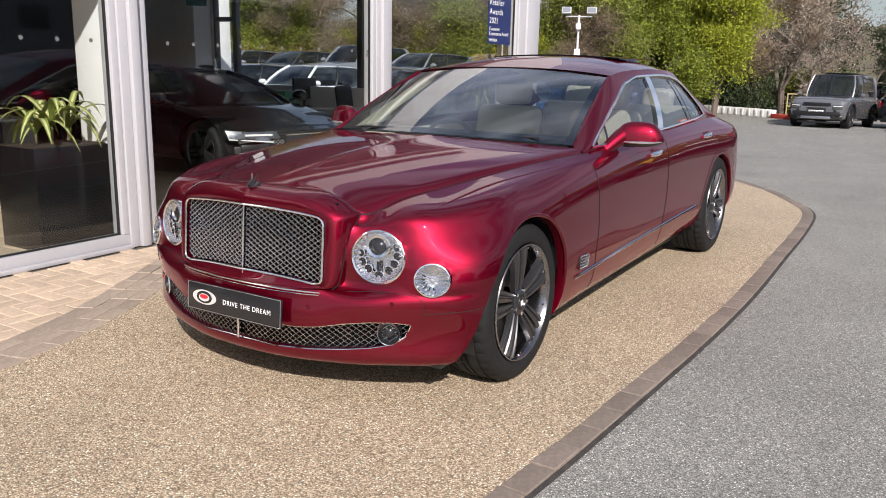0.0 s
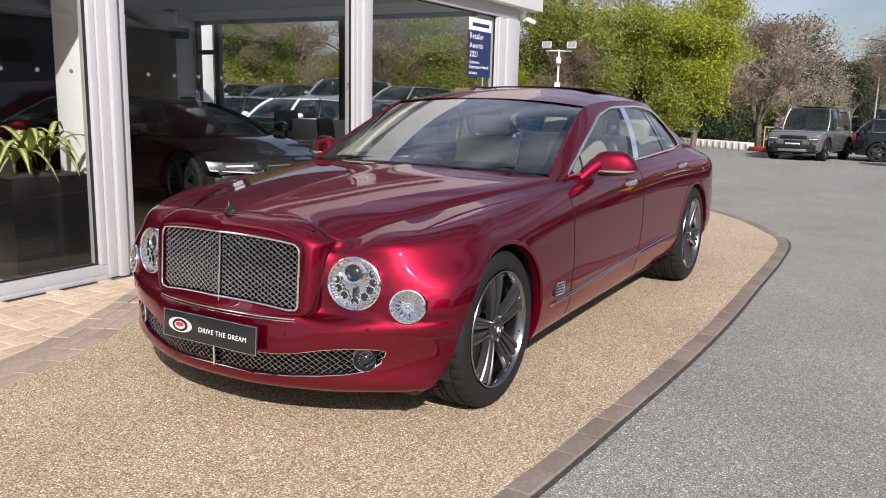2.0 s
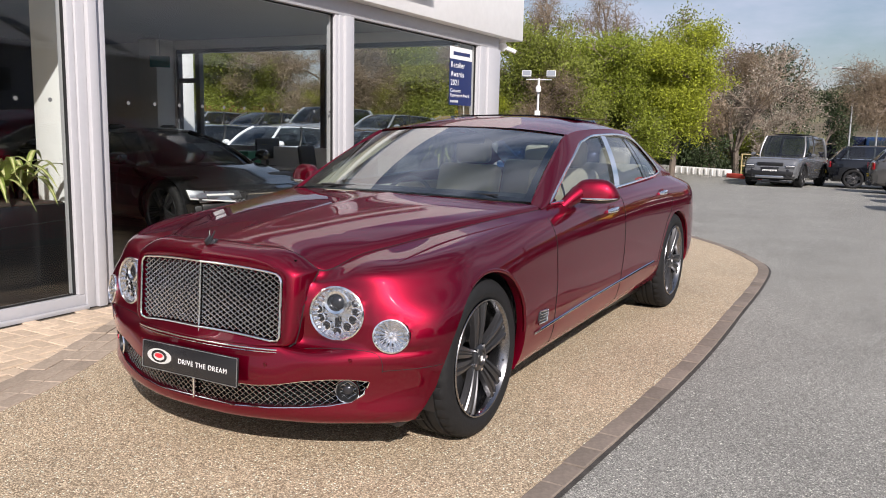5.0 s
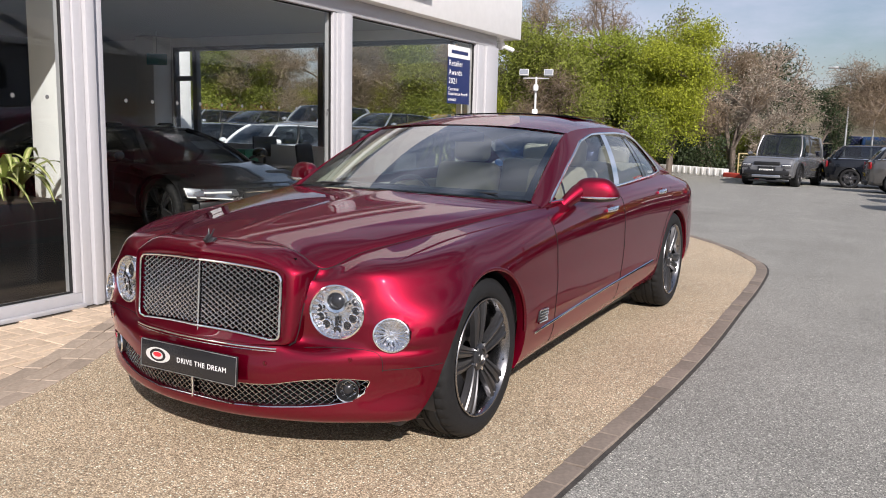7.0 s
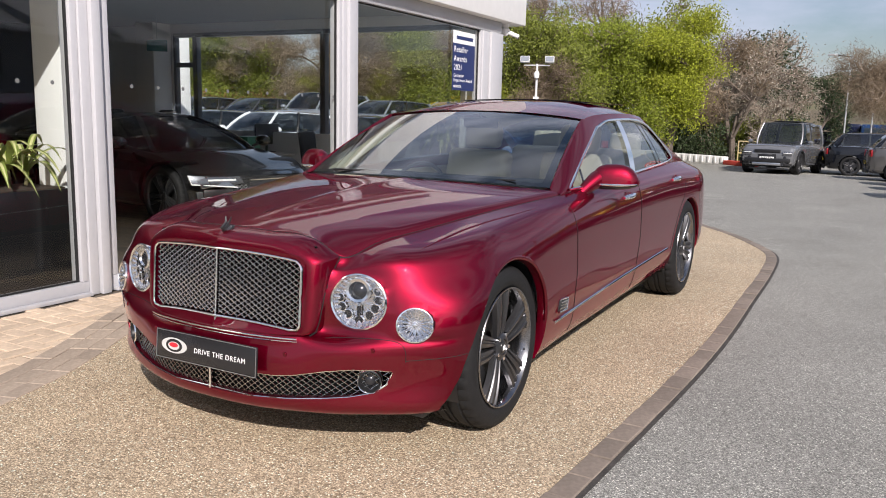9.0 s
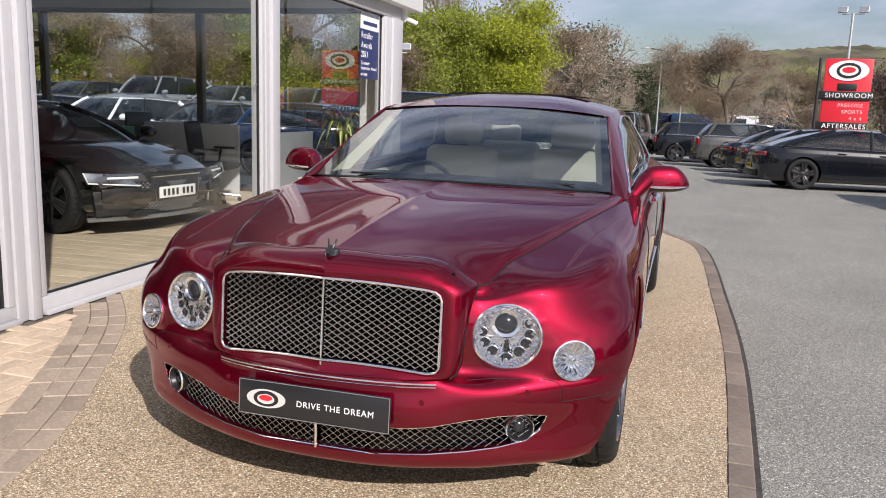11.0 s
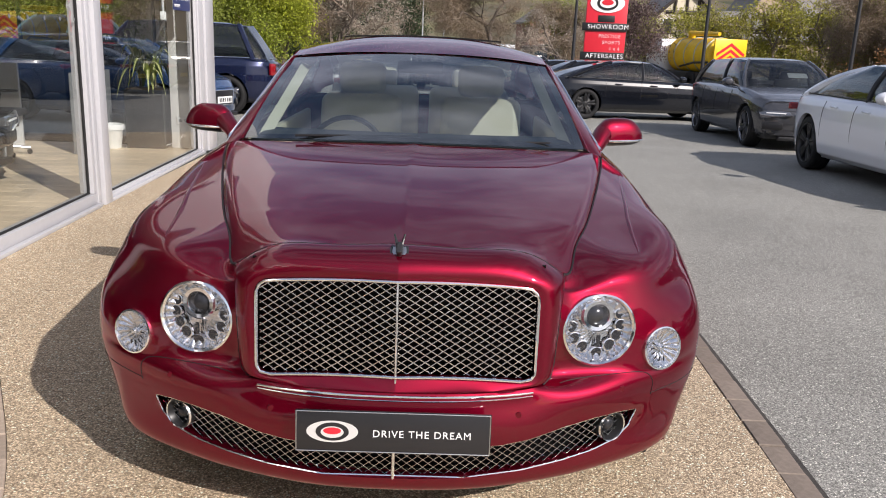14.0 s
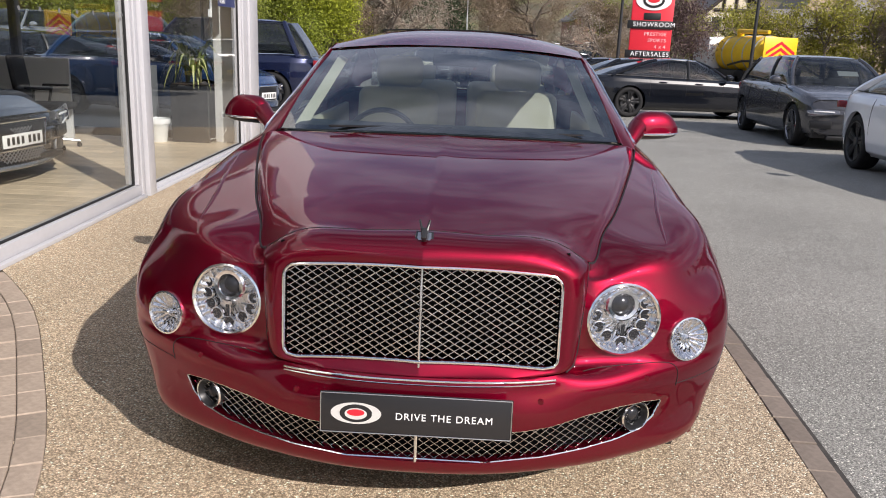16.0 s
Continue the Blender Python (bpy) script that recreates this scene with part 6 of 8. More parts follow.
def make_car(name, label, m, length, width, height, style, coat, group="parked cars", wheel_r=0.34, tyre_dark=True, plate="white", front_lamps=True, alloy=None):
    """A parked car: body shell with wheel arches, glasshouse, roof, pillars, lamps, plates, mirrors, handles and wheels. Its front points to -y."""
    tops, (g0, g1, g2, g3) = STYLES[style]
    c = thing(name, label, "car", m, group)
    L, hw = length, width / 2
    boxy = style in ("boxy",)
    s = np.r_[np.linspace(0, .06, 9), np.linspace(.06, .94, 61)[1:-1], np.linspace(.94, 1, 9)]
    top = np.interp(s, *np.array(tops).T)
    k = np.ones(3) / 3
    top = np.r_[top[0], np.convolve(top, k, "valid"), top[-1]]
    e = np.abs(2 * s - 1)
    half = hw * (1 - (0.10 if boxy else 0.20) * e ** 7 - (0.02 if boxy else 0.06) * e ** 30)
    low = 0.20 + (0.08 if style in ("suv", "boxy") else 0.0) + 0.05 * e ** 9
    nose = np.where(s < .5, -1, 1) * 0.10 * np.clip((e - .94) / .06, 0, 1) ** 2
    sec = [(.86, 0.0), (.95, .08), (.985, .22), (1.0, .45), (1.0, .62), (.985, .80), (.95, .92), (.86, .985), (.62, 1.0), (.3, 1.012)]
    ring = [(a, b) for a, b in sec] + [(0, 1.016)] + [(-a, b) for a, b in sec[::-1]]
    pts = np.zeros((len(ring), len(s), 3))
    for i, (a, b) in enumerate(ring):
        z = low + (top - low) * b
        pull = np.where(b < .3, .035, 0) + np.where(b > .9, .05, 0)
        pts[i] = np.stack([half * a, (s - .5) * L + nose * 0 + np.where(s < .03, pull, 0) - np.where(s > .97, pull, 0), z], -1)
    # finer rows for round arches
    idx = np.linspace(0, len(ring) - 1, 120)
    pts = np.array([[np.interp(idx, np.arange(len(ring)), pts[:, j, a]) for a in range(3)] for j in range(len(s))]).transpose(2, 0, 1)
    jd = np.linspace(0, len(s) - 1, 150)
    pts = np.array([[np.interp(jd, np.arange(len(s)), pts[i, :, a]) for a in range(3)] for i in range(pts.shape[0])]).transpose(0, 2, 1)
    bow = .10 if boxy else .24
    sy = pts[..., 1] / L + .5
    pts[..., 1] += bow * (abs(pts[..., 0]) / hw) ** 3 * (np.clip((.12 - sy) / .12, 0, 1) - np.clip((sy - .88) / .12, 0, 1))
    keep = np.ones((pts.shape[0] - 1, pts.shape[1] - 1), bool)
    fa, ra = (.165, .80) if not boxy else (.16, .80)
    rims = []
    for f in (fa, ra):
        cy = (f - .5) * L
        fl = (abs(pts[..., 0]) > hw * .72) & (abs(pts[..., 1] - cy) < wheel_r * 1.6) & (pts[..., 2] < wheel_r * 2.3)
        rims.append((cut(pts, keep, sd_circle((cy, wheel_r), wheel_r * 1.10), (1, 2), fl, None), lambda q: (-0.05 if q.x > 0 else 0.05, 0, 0)))
    bm = skin_mesh(pts, keep, rims)
    for side_, sg in ((0, 1), (-1, -1)):
        ringp = pts[:, side_]
        h_ = len(ringp) // 2
        u_ = np.linspace(0, 1, 25)[None, :, None]
        g_ = ringp[:h_][:, None] * (1 - u_) + ringp[::-1][:h_][:, None] * u_
        g_[..., 1] = g_[..., 1] - sg * bow * (abs(ringp[:h_, 0]) / hw)[:, None] ** 3 + sg * bow * (abs(g_[..., 0]) / hw) ** 3
        grid_mesh(g_, bm)
    bmesh.ops.remove_doubles(bm, verts=bm.verts, dist=1e-4)
    bmesh.ops.recalc_face_normals(bm, faces=bm.faces)
    part("body", bm, coat, c)
    part("underbody", box(-hw * .8, hw * .8, -L * .46, L * .46, low.min() - .02, low.min() + .12, .02), M_BLACK, c)
    # glasshouse
    Y = lambda f: (f - .5) * L
    zt = lambda f: float(np.interp(f, s, top))
    def loop(pairs, n=96):
        p = np.array(pairs, float)
        p = np.concatenate([p, (p * np.array((-1, 1, 1)))[::-1][1:-1]])
        kn = np.r_[0, np.cumsum(np.linalg.norm(np.diff(np.r_[p, p[:1]], axis=0), axis=1))]
        return np.array([np.interp(np.linspace(0, kn[-1], n, endpoint=False), kn, np.r_[p, p[:1]][:, a]) for a in range(3)]).T
    b = .88 if boxy else .86
    t_ = .74 if boxy else .66
    base = loop([(0, Y(g0) - .06, zt(g0) - .02), (hw * .55, Y(g0) - .02, zt(g0) - .02), (hw * .80, Y(g0) + .10, zt(g0) - .03), (hw * b, Y(g0) + .34, zt(g0 + .08) - .03), (hw * b, Y(.6), zt(.6) - .03), (hw * (b - .02), Y(g3) - .30, zt(g3) - .03), (hw * .74, Y(g3) - .06, zt(g3) - .03), (0, Y(g3), zt(g3) - .02)])
    hh = height
    cap = loop([(0, Y(g1), hh - .05), (hw * .5, Y(g1) + .02, hh - .06), (hw * (t_ - .03), Y(g1) + .07, hh - .075), (hw * t_, Y(g1) + .30, hh - .055), (hw * t_, Y(.58), hh - .04), (hw * t_, Y(g2) - .25, hh - .06), (hw * (t_ - .04), Y(g2) - .05, hh - .085), (0, Y(g2), hh - .06)])
    q = np.linspace(0, 1, 7)[:, None, None]
    gh = base[None] * (1 - q) + cap[None] * q
    gh[..., 0] *= 1 + 0.05 * 4 * (q * (1 - q))[..., 0]
    gh[..., 2] += (.022 if boxy else .05) * (4 * q * (1 - q))[..., 0] * np.clip(abs(base[:, 1] - cap[:, 1]) / .7, 0, 1)[None]
    part("glasshouse", grid_mesh(gh, close_v=True), M_TINT, c, "dark tinted glass")
    rf = []
    for f in np.linspace(1, 0, 9):
        r_ = cap * np.array((1, 1, 0)) * f + np.array((0, Y((g1 + g2) / 2) * (1 - f), 0))
        r_[:, 2] = cap[:, 2] + .005 + (hh - .004 - cap[:, 2]) * (1 - f ** 3)
        rf.append(r_)
    lip_ = cap.copy()
    lip_[:, 2] -= .02
    lip_[:, :2] *= np.array((1.012, 1.004))
    part("roof", grid_mesh(np.array([lip_] + rf), close_v=True), coat, c)
    part("cabin_floor", box(-hw * .8, hw * .8, Y(g0) + .1, Y(g3) - .1, .30, .36), M_BLACK, c)
    part("dashboard", box(-hw * .74, hw * .74, Y(g0) + .12, Y(g0) + .55, .62, zt(g0) - .05, .05), M_DASH, c)
    for sx in (-1, 1):
        part("front_seat", join(box(sx * .38 - .24, sx * .38 + .24, Y(.50) - .48, Y(.50), .40, .58, .05), box(-.23, .23, -.06, .06, 0, .62, .05), pose(sx * .38, Y(.50), .52, -14, 0, 0)), M_FABRICDARK, c)
        part("headrest", box(sx * .38 - .12, sx * .38 + .12, Y(.50) + .12, Y(.50) + .21, 1.10, 1.27, .04), M_FABRICDARK, c)
    part("rear_seat", box(-hw * .66, hw * .66, Y(.70), Y(.70) + .16, .40, zt(.7) + .05, .05), M_FABRICDARK, c)
    def near(f, sgn):
        y = Y(f)
        side_i = [i for i in range(96) if base[i, 0] * sgn > hw * .6]
        return min(side_i, key=lambda i: abs(base[i, 1] - y))
    for sgn in (-1, 1):
        for f, w_ in ((g0 + .022, .035), (.5, .03), (g3 - .06, .06)):
            i = near(f, sgn)
            line = np.array([gh[r, i] for r in range(7)])
            line[:, 0] += sgn * .004
            part("pillar", tube(line, w_, 6), coat if f != .5 else M_BLACK, c)
        i0, i1 = near(g0 + .05, sgn), near(g3 - .05, sgn)
        y0, y1 = base[i0, 1], base[i1, 1]
        st = [(sgn * hw * (b + .012), y, zt(y / L + .5) - .012) for y in np.linspace(y0, y1, 14)]
        part("window_trim", tube(st, .008, 5), M_CHROME if style != "coupe" else M_BLACK, c)
        for f in (.46, .64):
            part("door_handle", tube([(sgn * hw * .985, Y(f) - .09, zt(f) * .865), (sgn * (hw * .985 + .018), Y(f), zt(f) * .872), (sgn * hw * .985, Y(f) + .09, zt(f) * .875)], .012, 6), coat, c)
        for f in (.335, .52, .70):
            line = [(sgn * (hw * np.interp(bz, [q_[1] for q_ in sec], [q_[0] for q_ in sec]) + .001), Y(f) + .04 * (1 - bz), .25 + (zt(f) - .25) * bz) for bz in np.linspace(.08, .90, 8)]
            part("door_gap", tube(line, .0035, 4), M_GAP, c)
        mr = lathe([(0, .10), (.045, .085), (.07, .04), (.072, -.02), (.055, -.05), (0, -.055)], 16, pose(sgn * (hw + .09), Y(g0) + .28, zt(.32) + .06, 90, 0, 0) @ Matrix.Diagonal((1.45, 1, 1, 1)))
        part("door_mirror", mr, coat, c)
        part("mirror_arm", rod((sgn * hw * .9, Y(g0) + .26, zt(.32) - .01), (sgn * (hw + .05), Y(g0) + .28, zt(.32) + .04), .02), M_BLACK, c)
        # lamps sit in the corners of the shell
        lz = (.94 if style == "sports" else .74) * zt(.03)
        if boxy:
            hl = box(-.17, .17, -.03, .03, -.075, .075, .02)
        else:
            hl = prism([(-.26, -.02), (.20, -.075), (.25, .02), (.10, .055), (-.22, .05)] if sgn > 0 else [(.26, -.02), (.22, .05), (-.10, .055), (-.25, .02), (-.20, -.075)], -.03, .03, .012, pose(0, 0, 0, 90, 0, 0))
        h = part("headlamp", join(bmesh.new(), hl, pose(sgn * hw * .70, -L / 2 + (.028 if boxy else .080), lz, -10 if not boxy else 0, 0, sgn * (21 if not boxy else 8))), M_HEADGLASS, c, "clear glass headlamp")
        part("lamp_strip", join(bmesh.new(), box(-.15, .15, -.004, .004, -.01, .01, .003), pose(sgn * hw * .70, -L / 2 + (-.006 if boxy else .042), lz + .02, 0, 0, sgn * (21 if not boxy else 8))), M_SIGNWHITE, h)
        tl = box(-.20, .20, -.025, .025, -.05, .05, .018) if style not in ("suv", "boxy", "estate") else box(-.10, .10, -.03, .03, -.12, .12, .02)
        part("tail_lamp", join(bmesh.new(), tl, pose(sgn * hw * .74, L / 2 - .085, zt(.97) * .82, 0, 0, -sgn * 22)), M_TAIL, c, "red tail lamp")
        part("bumper_vent", join(bmesh.new(), box(-.16, .16, -.02, .02, -.06, .06, .02), pose(sgn * hw * .72, -L / 2 + (.085 if not boxy else .035), .40, 0, 0, sgn * 22)), M_BLACK, c)
    gz = .52 * zt(.03) + (.15 if style == "sports" else .10)
    if boxy:
        for sgn in (-1, 1):
            part("lower_lamp", lathe([(0, .01), (.05, .008), (.06, 0), (.06, -.03)], 18, pose(sgn * hw * .62, -L / 2 + .02, .62, 90, 0, 0)), M_LAMPGREY, c)
            for f in (fa, ra):
                a_ = np.linspace(-.15, math.pi + .15, 22)
                part("arch_trim", tube([(sgn * hw * .995, Y(f) + wheel_r * 1.17 * math.cos(t), wheel_r + wheel_r * 1.17 * math.sin(t)) for t in a_], .035, 6), M_BLACK, c)
        part("bumper", box(-hw * .80, hw * .80, -L / 2 - .03, -L / 2 + .12, .42, .60, .04), M_BLACK, c)
        part("skid_plate", box(-hw * .5, hw * .5, -L / 2 - .035, -L / 2 + .1, .32, .43, .03), M_STEEL, c)
        part("grille_slats", box(-.48, .48, -L / 2 - .012, -L / 2 + .04, .80, .92, .02), M_BLACK, c)
        part("roof_rail", box(-hw * .5, hw * .5, Y(g1) + .1, Y(g2) - .2, hh + .0, hh + .025, .01), M_BLACK, c)
    part("grille", box(-.34, .34, -L / 2 - .006, -L / 2 + .05, gz - .14, gz + .10, .03), M_BLACK, c, "dark front grille")
    part("grille_trim", tube([(x, -L / 2 - .008, z) for x, z in ((-.34, gz + .10), (.34, gz + .10), (.30, gz - .14), (-.30, gz - .14))], .008, 6, closed=True), M_CHROME, c)
    part("splitter", box(-hw * .62, hw * .62, -L / 2 + .01, -L / 2 + .12, .17, .235, .02), M_BLACK, c)
    part("rear_bumper", box(-hw * .55, hw * .55, L / 2 - .10, L / 2 + .008, .26, .40, .03), M_BLACK, c)
    for y, rz, mt in ((-L / 2 - .014, 0, M_PLATEWHITE), (L / 2 + .006, 180, M_PLATEYELLOW)):
        zz = gz - .06 if rz == 0 else (.50 if style != "suv" else .62)
        pl = part("number_plate", join(bmesh.new(), box(-.26, .26, -.006, .006, -.055, .055, .003), pose(0, y, zz, 0, 0, rz)), mt, c)
        bm = bmesh.new()
        for j, w_ in enumerate((.055, .055, .055, .055, .055, .055, .055)):
            x = -.20 + .062 * j + (.03 if j > 3 else 0)
            join(bm, box(x - .017, x + .017, -.009, -.0075, -.033, .033), pose(0, y, zz, 0, 0, rz))
        part("plate_bars", bm, M_BAR, pl)
    for sgn in (-1, 1):
        for f in (fa, ra):
            wh = new("wheel")
            wh.parent = c
            sc = wheel_r / .367
            wh.matrix_local = pose(sgn * (hw - .155), Y(f), wheel_r, 0, 0, 0 if sgn > 0 else 180) @ pose(0, 0, 0, 17 * f * 10, 0, 0) @ Matrix.Scale(sc, 4)
            for nm, me, lb in W_PARTS:
                if nm in ("tyre", "rim", "spokes", "hub", "brake_disc", "wheel_back"):
                    if alloy and nm in ("rim", "spokes", "hub"):
                        if nm not in DARK_WHEEL:
                            DARK_WHEEL[nm] = me.copy()
                            DARK_WHEEL[nm].materials[0] = alloy
                        me = DARK_WHEEL[nm]
                    o = new(nm, me)
                    o.parent = wh
    for f in (fa, ra):
        for sgn in (-1, 1):
            a = np.linspace(-0.2, math.pi + 0.2, 24)
            pr = np.array([[(sgn * x, Y(f) + wheel_r * 1.11 * math.cos(t), wheel_r + wheel_r * 1.11 * math.sin(t)) for t in a] for x in (hw * .94, hw * .55)])
            part("arch_liner", grid_mesh(pr), M_BLACK, c)
    return c


def on_land(x, y, turn, lift=0.0):
    """A pose on the tarmac, tipped with its fall."""
    tip = math.degrees(math.atan(0.026)) if 6 < y < 33 else 0.0
    return Matrix.Translation((x, y, land(x, y) + lift)) @ pose(0, 0, 0, -tip, 0, 0) @ pose(0, 0, 0, 0, 0, turn)


make_car("saloon_car", "glossy black fastback saloon with black wheels in the car park", on_land(5.05, 18.1, 98.5), 4.97, 1.91, 1.42, "coupe", P_BLACK, wheel_r=.36, alloy=M_SATIN)
make_car("estate_car", "dark grey estate car with a white notice in the screen", on_land(6.35, 12.75, -3), 4.95, 1.86, 1.52, "estate", P_GREY, wheel_r=.345)
make_car("saloon_car", "pale silver-white fastback saloon with dark wheels", on_land(5.83, 6.50, -3), 4.75, 1.85, 1.39, "coupe", P_WHITE, wheel_r=.35, alloy=M_SATIN)
make_car("saloon_car", "black saloon parked tail out in the row", on_land(5.0, 22.0, 98), 4.9, 1.86, 1.44, "saloon", P_BLACK)
make_car("saloon_car", "dark blue-black saloon parked tail out in the row", on_land(4.6, 25.3, 98), 4.8, 1.85, 1.45, "saloon", P_BLACK)
make_car("suv_car", "stone grey compact off-roader parked tail out", on_land(3.6, 29.2, 97), 4.5, 1.9, 1.64, "suv", P_STONE, wheel_r=.36)
make_car("suv_car", "black sporty off-roader parked tail out", on_land(2.1, 33.6, 96), 4.8, 1.98, 1.68, "suv", P_BLACK, wheel_r=.38)
make_car("suv_car", "boxy grey off-roader facing across the car park", on_land(-1.62, 32.4, -8), 5.0, 2.08, 2.02, "boxy", P_GUN, wheel_r=.42, alloy=M_SATIN)
make_car("suv_car", "dark blue off-roader parked beyond the showroom", on_land(-5.65, 14.8, -88), 4.95, 1.98, 1.86, "suv", P_BLUE, wheel_r=.40)
make_car("hatchback_car", "light blue hatchback beside the showroom end wall", on_land(-5.55, 11.7, 78), 4.2, 1.78, 1.46, "hatch", P_SKY)
make_car("hatchback_car", "dark grey hatchback under the trees", on_land(-7.2, 25.9, 70), 4.2, 1.8, 1.5, "hatch", P_GREY)
fixed("column", box(-9.89, -9.29, 10.56, 10.96, land(-12.3, 10.6) - .05, 3.1, .008), M_WHITE, "white rendered pillar outside beyond the glazed door", "column")
# the rows beyond the glazed end wall
for x, y, turn, st, pt, nm, lb in (
        (-9.3, 13.6, -8, "saloon", P_BLACK, "saloon_car", "black saloon parked beyond the end glazing"),
        (-11.8, 13.4, -6, "hatch", P_WHITE, "hatchback_car", "white hatchback parked beyond the end glazing"),
        (-14.3, 13.2, -7, "estate", P_SILVER, "estate_car", "silver estate car parked beyond the end glazing"),
        (-16.8, 13.0, -6, "hatch", P_TEAL, "hatchback_car", "grey-green hatchback parked beyond the end glazing"),
        (-10.2, 20.4, -8, "hatch", P_TEAL, "hatchback_car", "grey-green hatchback in the second row beyond the glazing"),
        (-12.8, 20.2, -6, "estate", P_SILVER, "estate_car", "silver estate car in the second row beyond the glazing"),
        (-15.4, 20.0, -7, "suv", P_SILVER, "suv_car", "silver off-roader in the second row beyond the glazing"),
        (-18.0, 19.8, -6, "estate", P_GREY, "estate_car", "dark grey estate car in the second row beyond the glazing"),
        (-20.6, 19.6, -6, "hatch", P_SILVER, "hatchback_car", "silver hatchback in the second row beyond the glazing")):
    make_car(nm, lb, on_land(x, y, turn, .62 if y > 17 else 0), 4.4 if st == "hatch" else 4.7, 1.84, {"hatch": 1.5, "saloon": 1.44, "estate": 1.5, "suv": 1.72}[st], st, pt)
# the rows across the tarmac, which the showroom glass mirrors
for k, (x, y, turn, st, pt, nm, lb) in enumerate((
        (6.3, 1.0, -3, "estate", P_SILVER, "estate_car", "silver estate car in the near row"),
        (6.4, -4.3, -2, "hatch", P_TEAL, "hatchback_car", "grey-green hatchback in the near row"),
        (12.6, 18.6, 92, "saloon", P_BLACK, "saloon_car", "black saloon in the middle row"),
        (12.9, 15.9, 90, "suv", P_WHITE, "suv_car", "white off-roader in the middle row"),
        (12.8, 13.2, 91, "estate", P_TEAL, "estate_car", "grey-green estate car in the middle row"),
        (12.7, 10.4, 89, "hatch", P_SILVER, "hatchback_car", "silver hatchback in the middle row"),
        (12.9, 7.6, 90, "saloon", P_GREY, "saloon_car", "grey saloon in the middle row"),
        (12.6, 4.8, 91, "hatch", P_TEAL, "hatchback_car", "grey-green hatchback in the middle row"),
        (12.8, 2.0, 90, "hatch", P_CRIMSON, "hatchback_car", "red hatchback in the middle row"),
        (19.0, 24.0, 90, "suv", P_BLACK, "suv_car", "black off-roader in the far row"),
        (19.2, 21.0, 91, "estate", P_WHITE, "estate_car", "white estate car in the far row"),
        (19.0, 9.0, 91, "hatch", P_CRIMSON, "hatchback_car", "red hatchback in the far row"))):
    make_car(nm, lb, on_land(x, y, turn), 4.4 if st == "hatch" else 4.7, 1.84, {"hatch": 1.5, "saloon": 1.44, "estate": 1.5, "suv": 1.7}[st], st, pt)
M_NOTE = material("paper_note", (0.78, 0.80, 0.78), 0.7)
est_note = link_mesh("windscreen_notice", box(-.17, .17, -.002, .002, -.07, .07), M_NOTE)
est_note.matrix_world = on_land(6.35, 12.75, -3) @ pose(.25, -.74, 1.205, -56, 0, 0)
tagged(est_note, "white paper price notice behind the windscreen", "notice")
P_INK = material("paint_ink", (0.012, 0.012, 0.013), 0.25, 0.3, coat=1.0)
M_LED = material("led_housing", (0.30, 0.31, 0.33), 0.22, 0.8, 60, 0.3, coat=1.0)
SHOW = pose(-5.98, 4.28, FLOOR, 0, 0, 84)
show = make_car("sports_car", "low black sports car parked inside behind the showroom glass", SHOW, 4.42, 1.94, 1.24, "sports", P_INK, "show cars", wheel_r=.345, alloy=M_SATIN)
honey = sd_poly([(-.46, .50), (.46, .50), (.50, .36), (.40, .20), (-.40, .20), (-.50, .36)])
part("honeycomb", lattice(honey, lambda x, z: -2.225 + .10 * (x / .5) ** 2, .045, .038, -.5, .5, .19, .52, .0035, .008, 30), M_STEEL, show, "honeycomb front grille")
part("lower_blade", tube([(x, -2.235 + .30 * (x / .9) ** 2, .165) for x in np.linspace(-.90, .90, 15)], .022, 8), P_GUN, show, "grey lower front blade")
for sgn in (-1, 1):
    part("side_intake", join(bmesh.new(), prism([(-.20, -.13), (.17, -.13), (.20, .10), (-.10, .12)] if sgn > 0 else [(-.17, -.13), (.20, -.13), (.10, .12), (-.20, .10)], -.02, .03, .01, pose(0, 0, 0, 90, 0, 0)), pose(sgn * .70, -2.065, .33, 0, 0, sgn * 24)), M_BLACK, show, "dark side air intake")
for sgn in (-1, 1):
    # bright lamp housing with a light strip along its lower edge
    lamp_at = pose(sgn * .755, -2.105, .535, -16, -sgn * 7, sgn * 27)
    wedge = [(-.27, -.035), (.22, -.060), (.27, .045), (-.10, .062)]
    wedge = wedge if sgn > 0 else [(-x, z) for x, z in wedge[::-1]]
    lamp_ = part("led_lamp", join(bmesh.new(), prism(wedge, -.02, .02, .008, pose(0, 0, 0, 90, 0, 0)), lamp_at), M_LED, show, "bright wedge-shaped headlamp")
    part("lamp_lip", join(bmesh.new(), tube([(sgn * x, -.024, z) for x, z in ((-.26, -.030), (.215, -.054), (.262, .040))], .007, 6), lamp_at), M_SIGNWHITE, lamp_)
    part("lamp_divider", join(bmesh.new(), rod((sgn * .02, -.024, -.04), (sgn * .08, -.024, .05), .008), lamp_at), M_BLACK, lamp_)
card = link_mesh("price_card", box(-.16, .16, -.002, .002, -.10, .10), M_NOTE)
card.matrix_world = SHOW @ pose(.45, -.56, 1.0, -62, 0, 0)
tagged(card, "white price card behind the show car's windscreen", "notice")

# raised parking strip under the second row
bm = box(-23.6, -8.7, 17.4, 23.0, -.3, .62, .03)
for v in bm.verts:
    v.co.z += land(v.co.x, v.co.y)
fixed("parking_terrace", bm, M_TARMAC, "raised tarmac strip for the second row of cars", "ground")

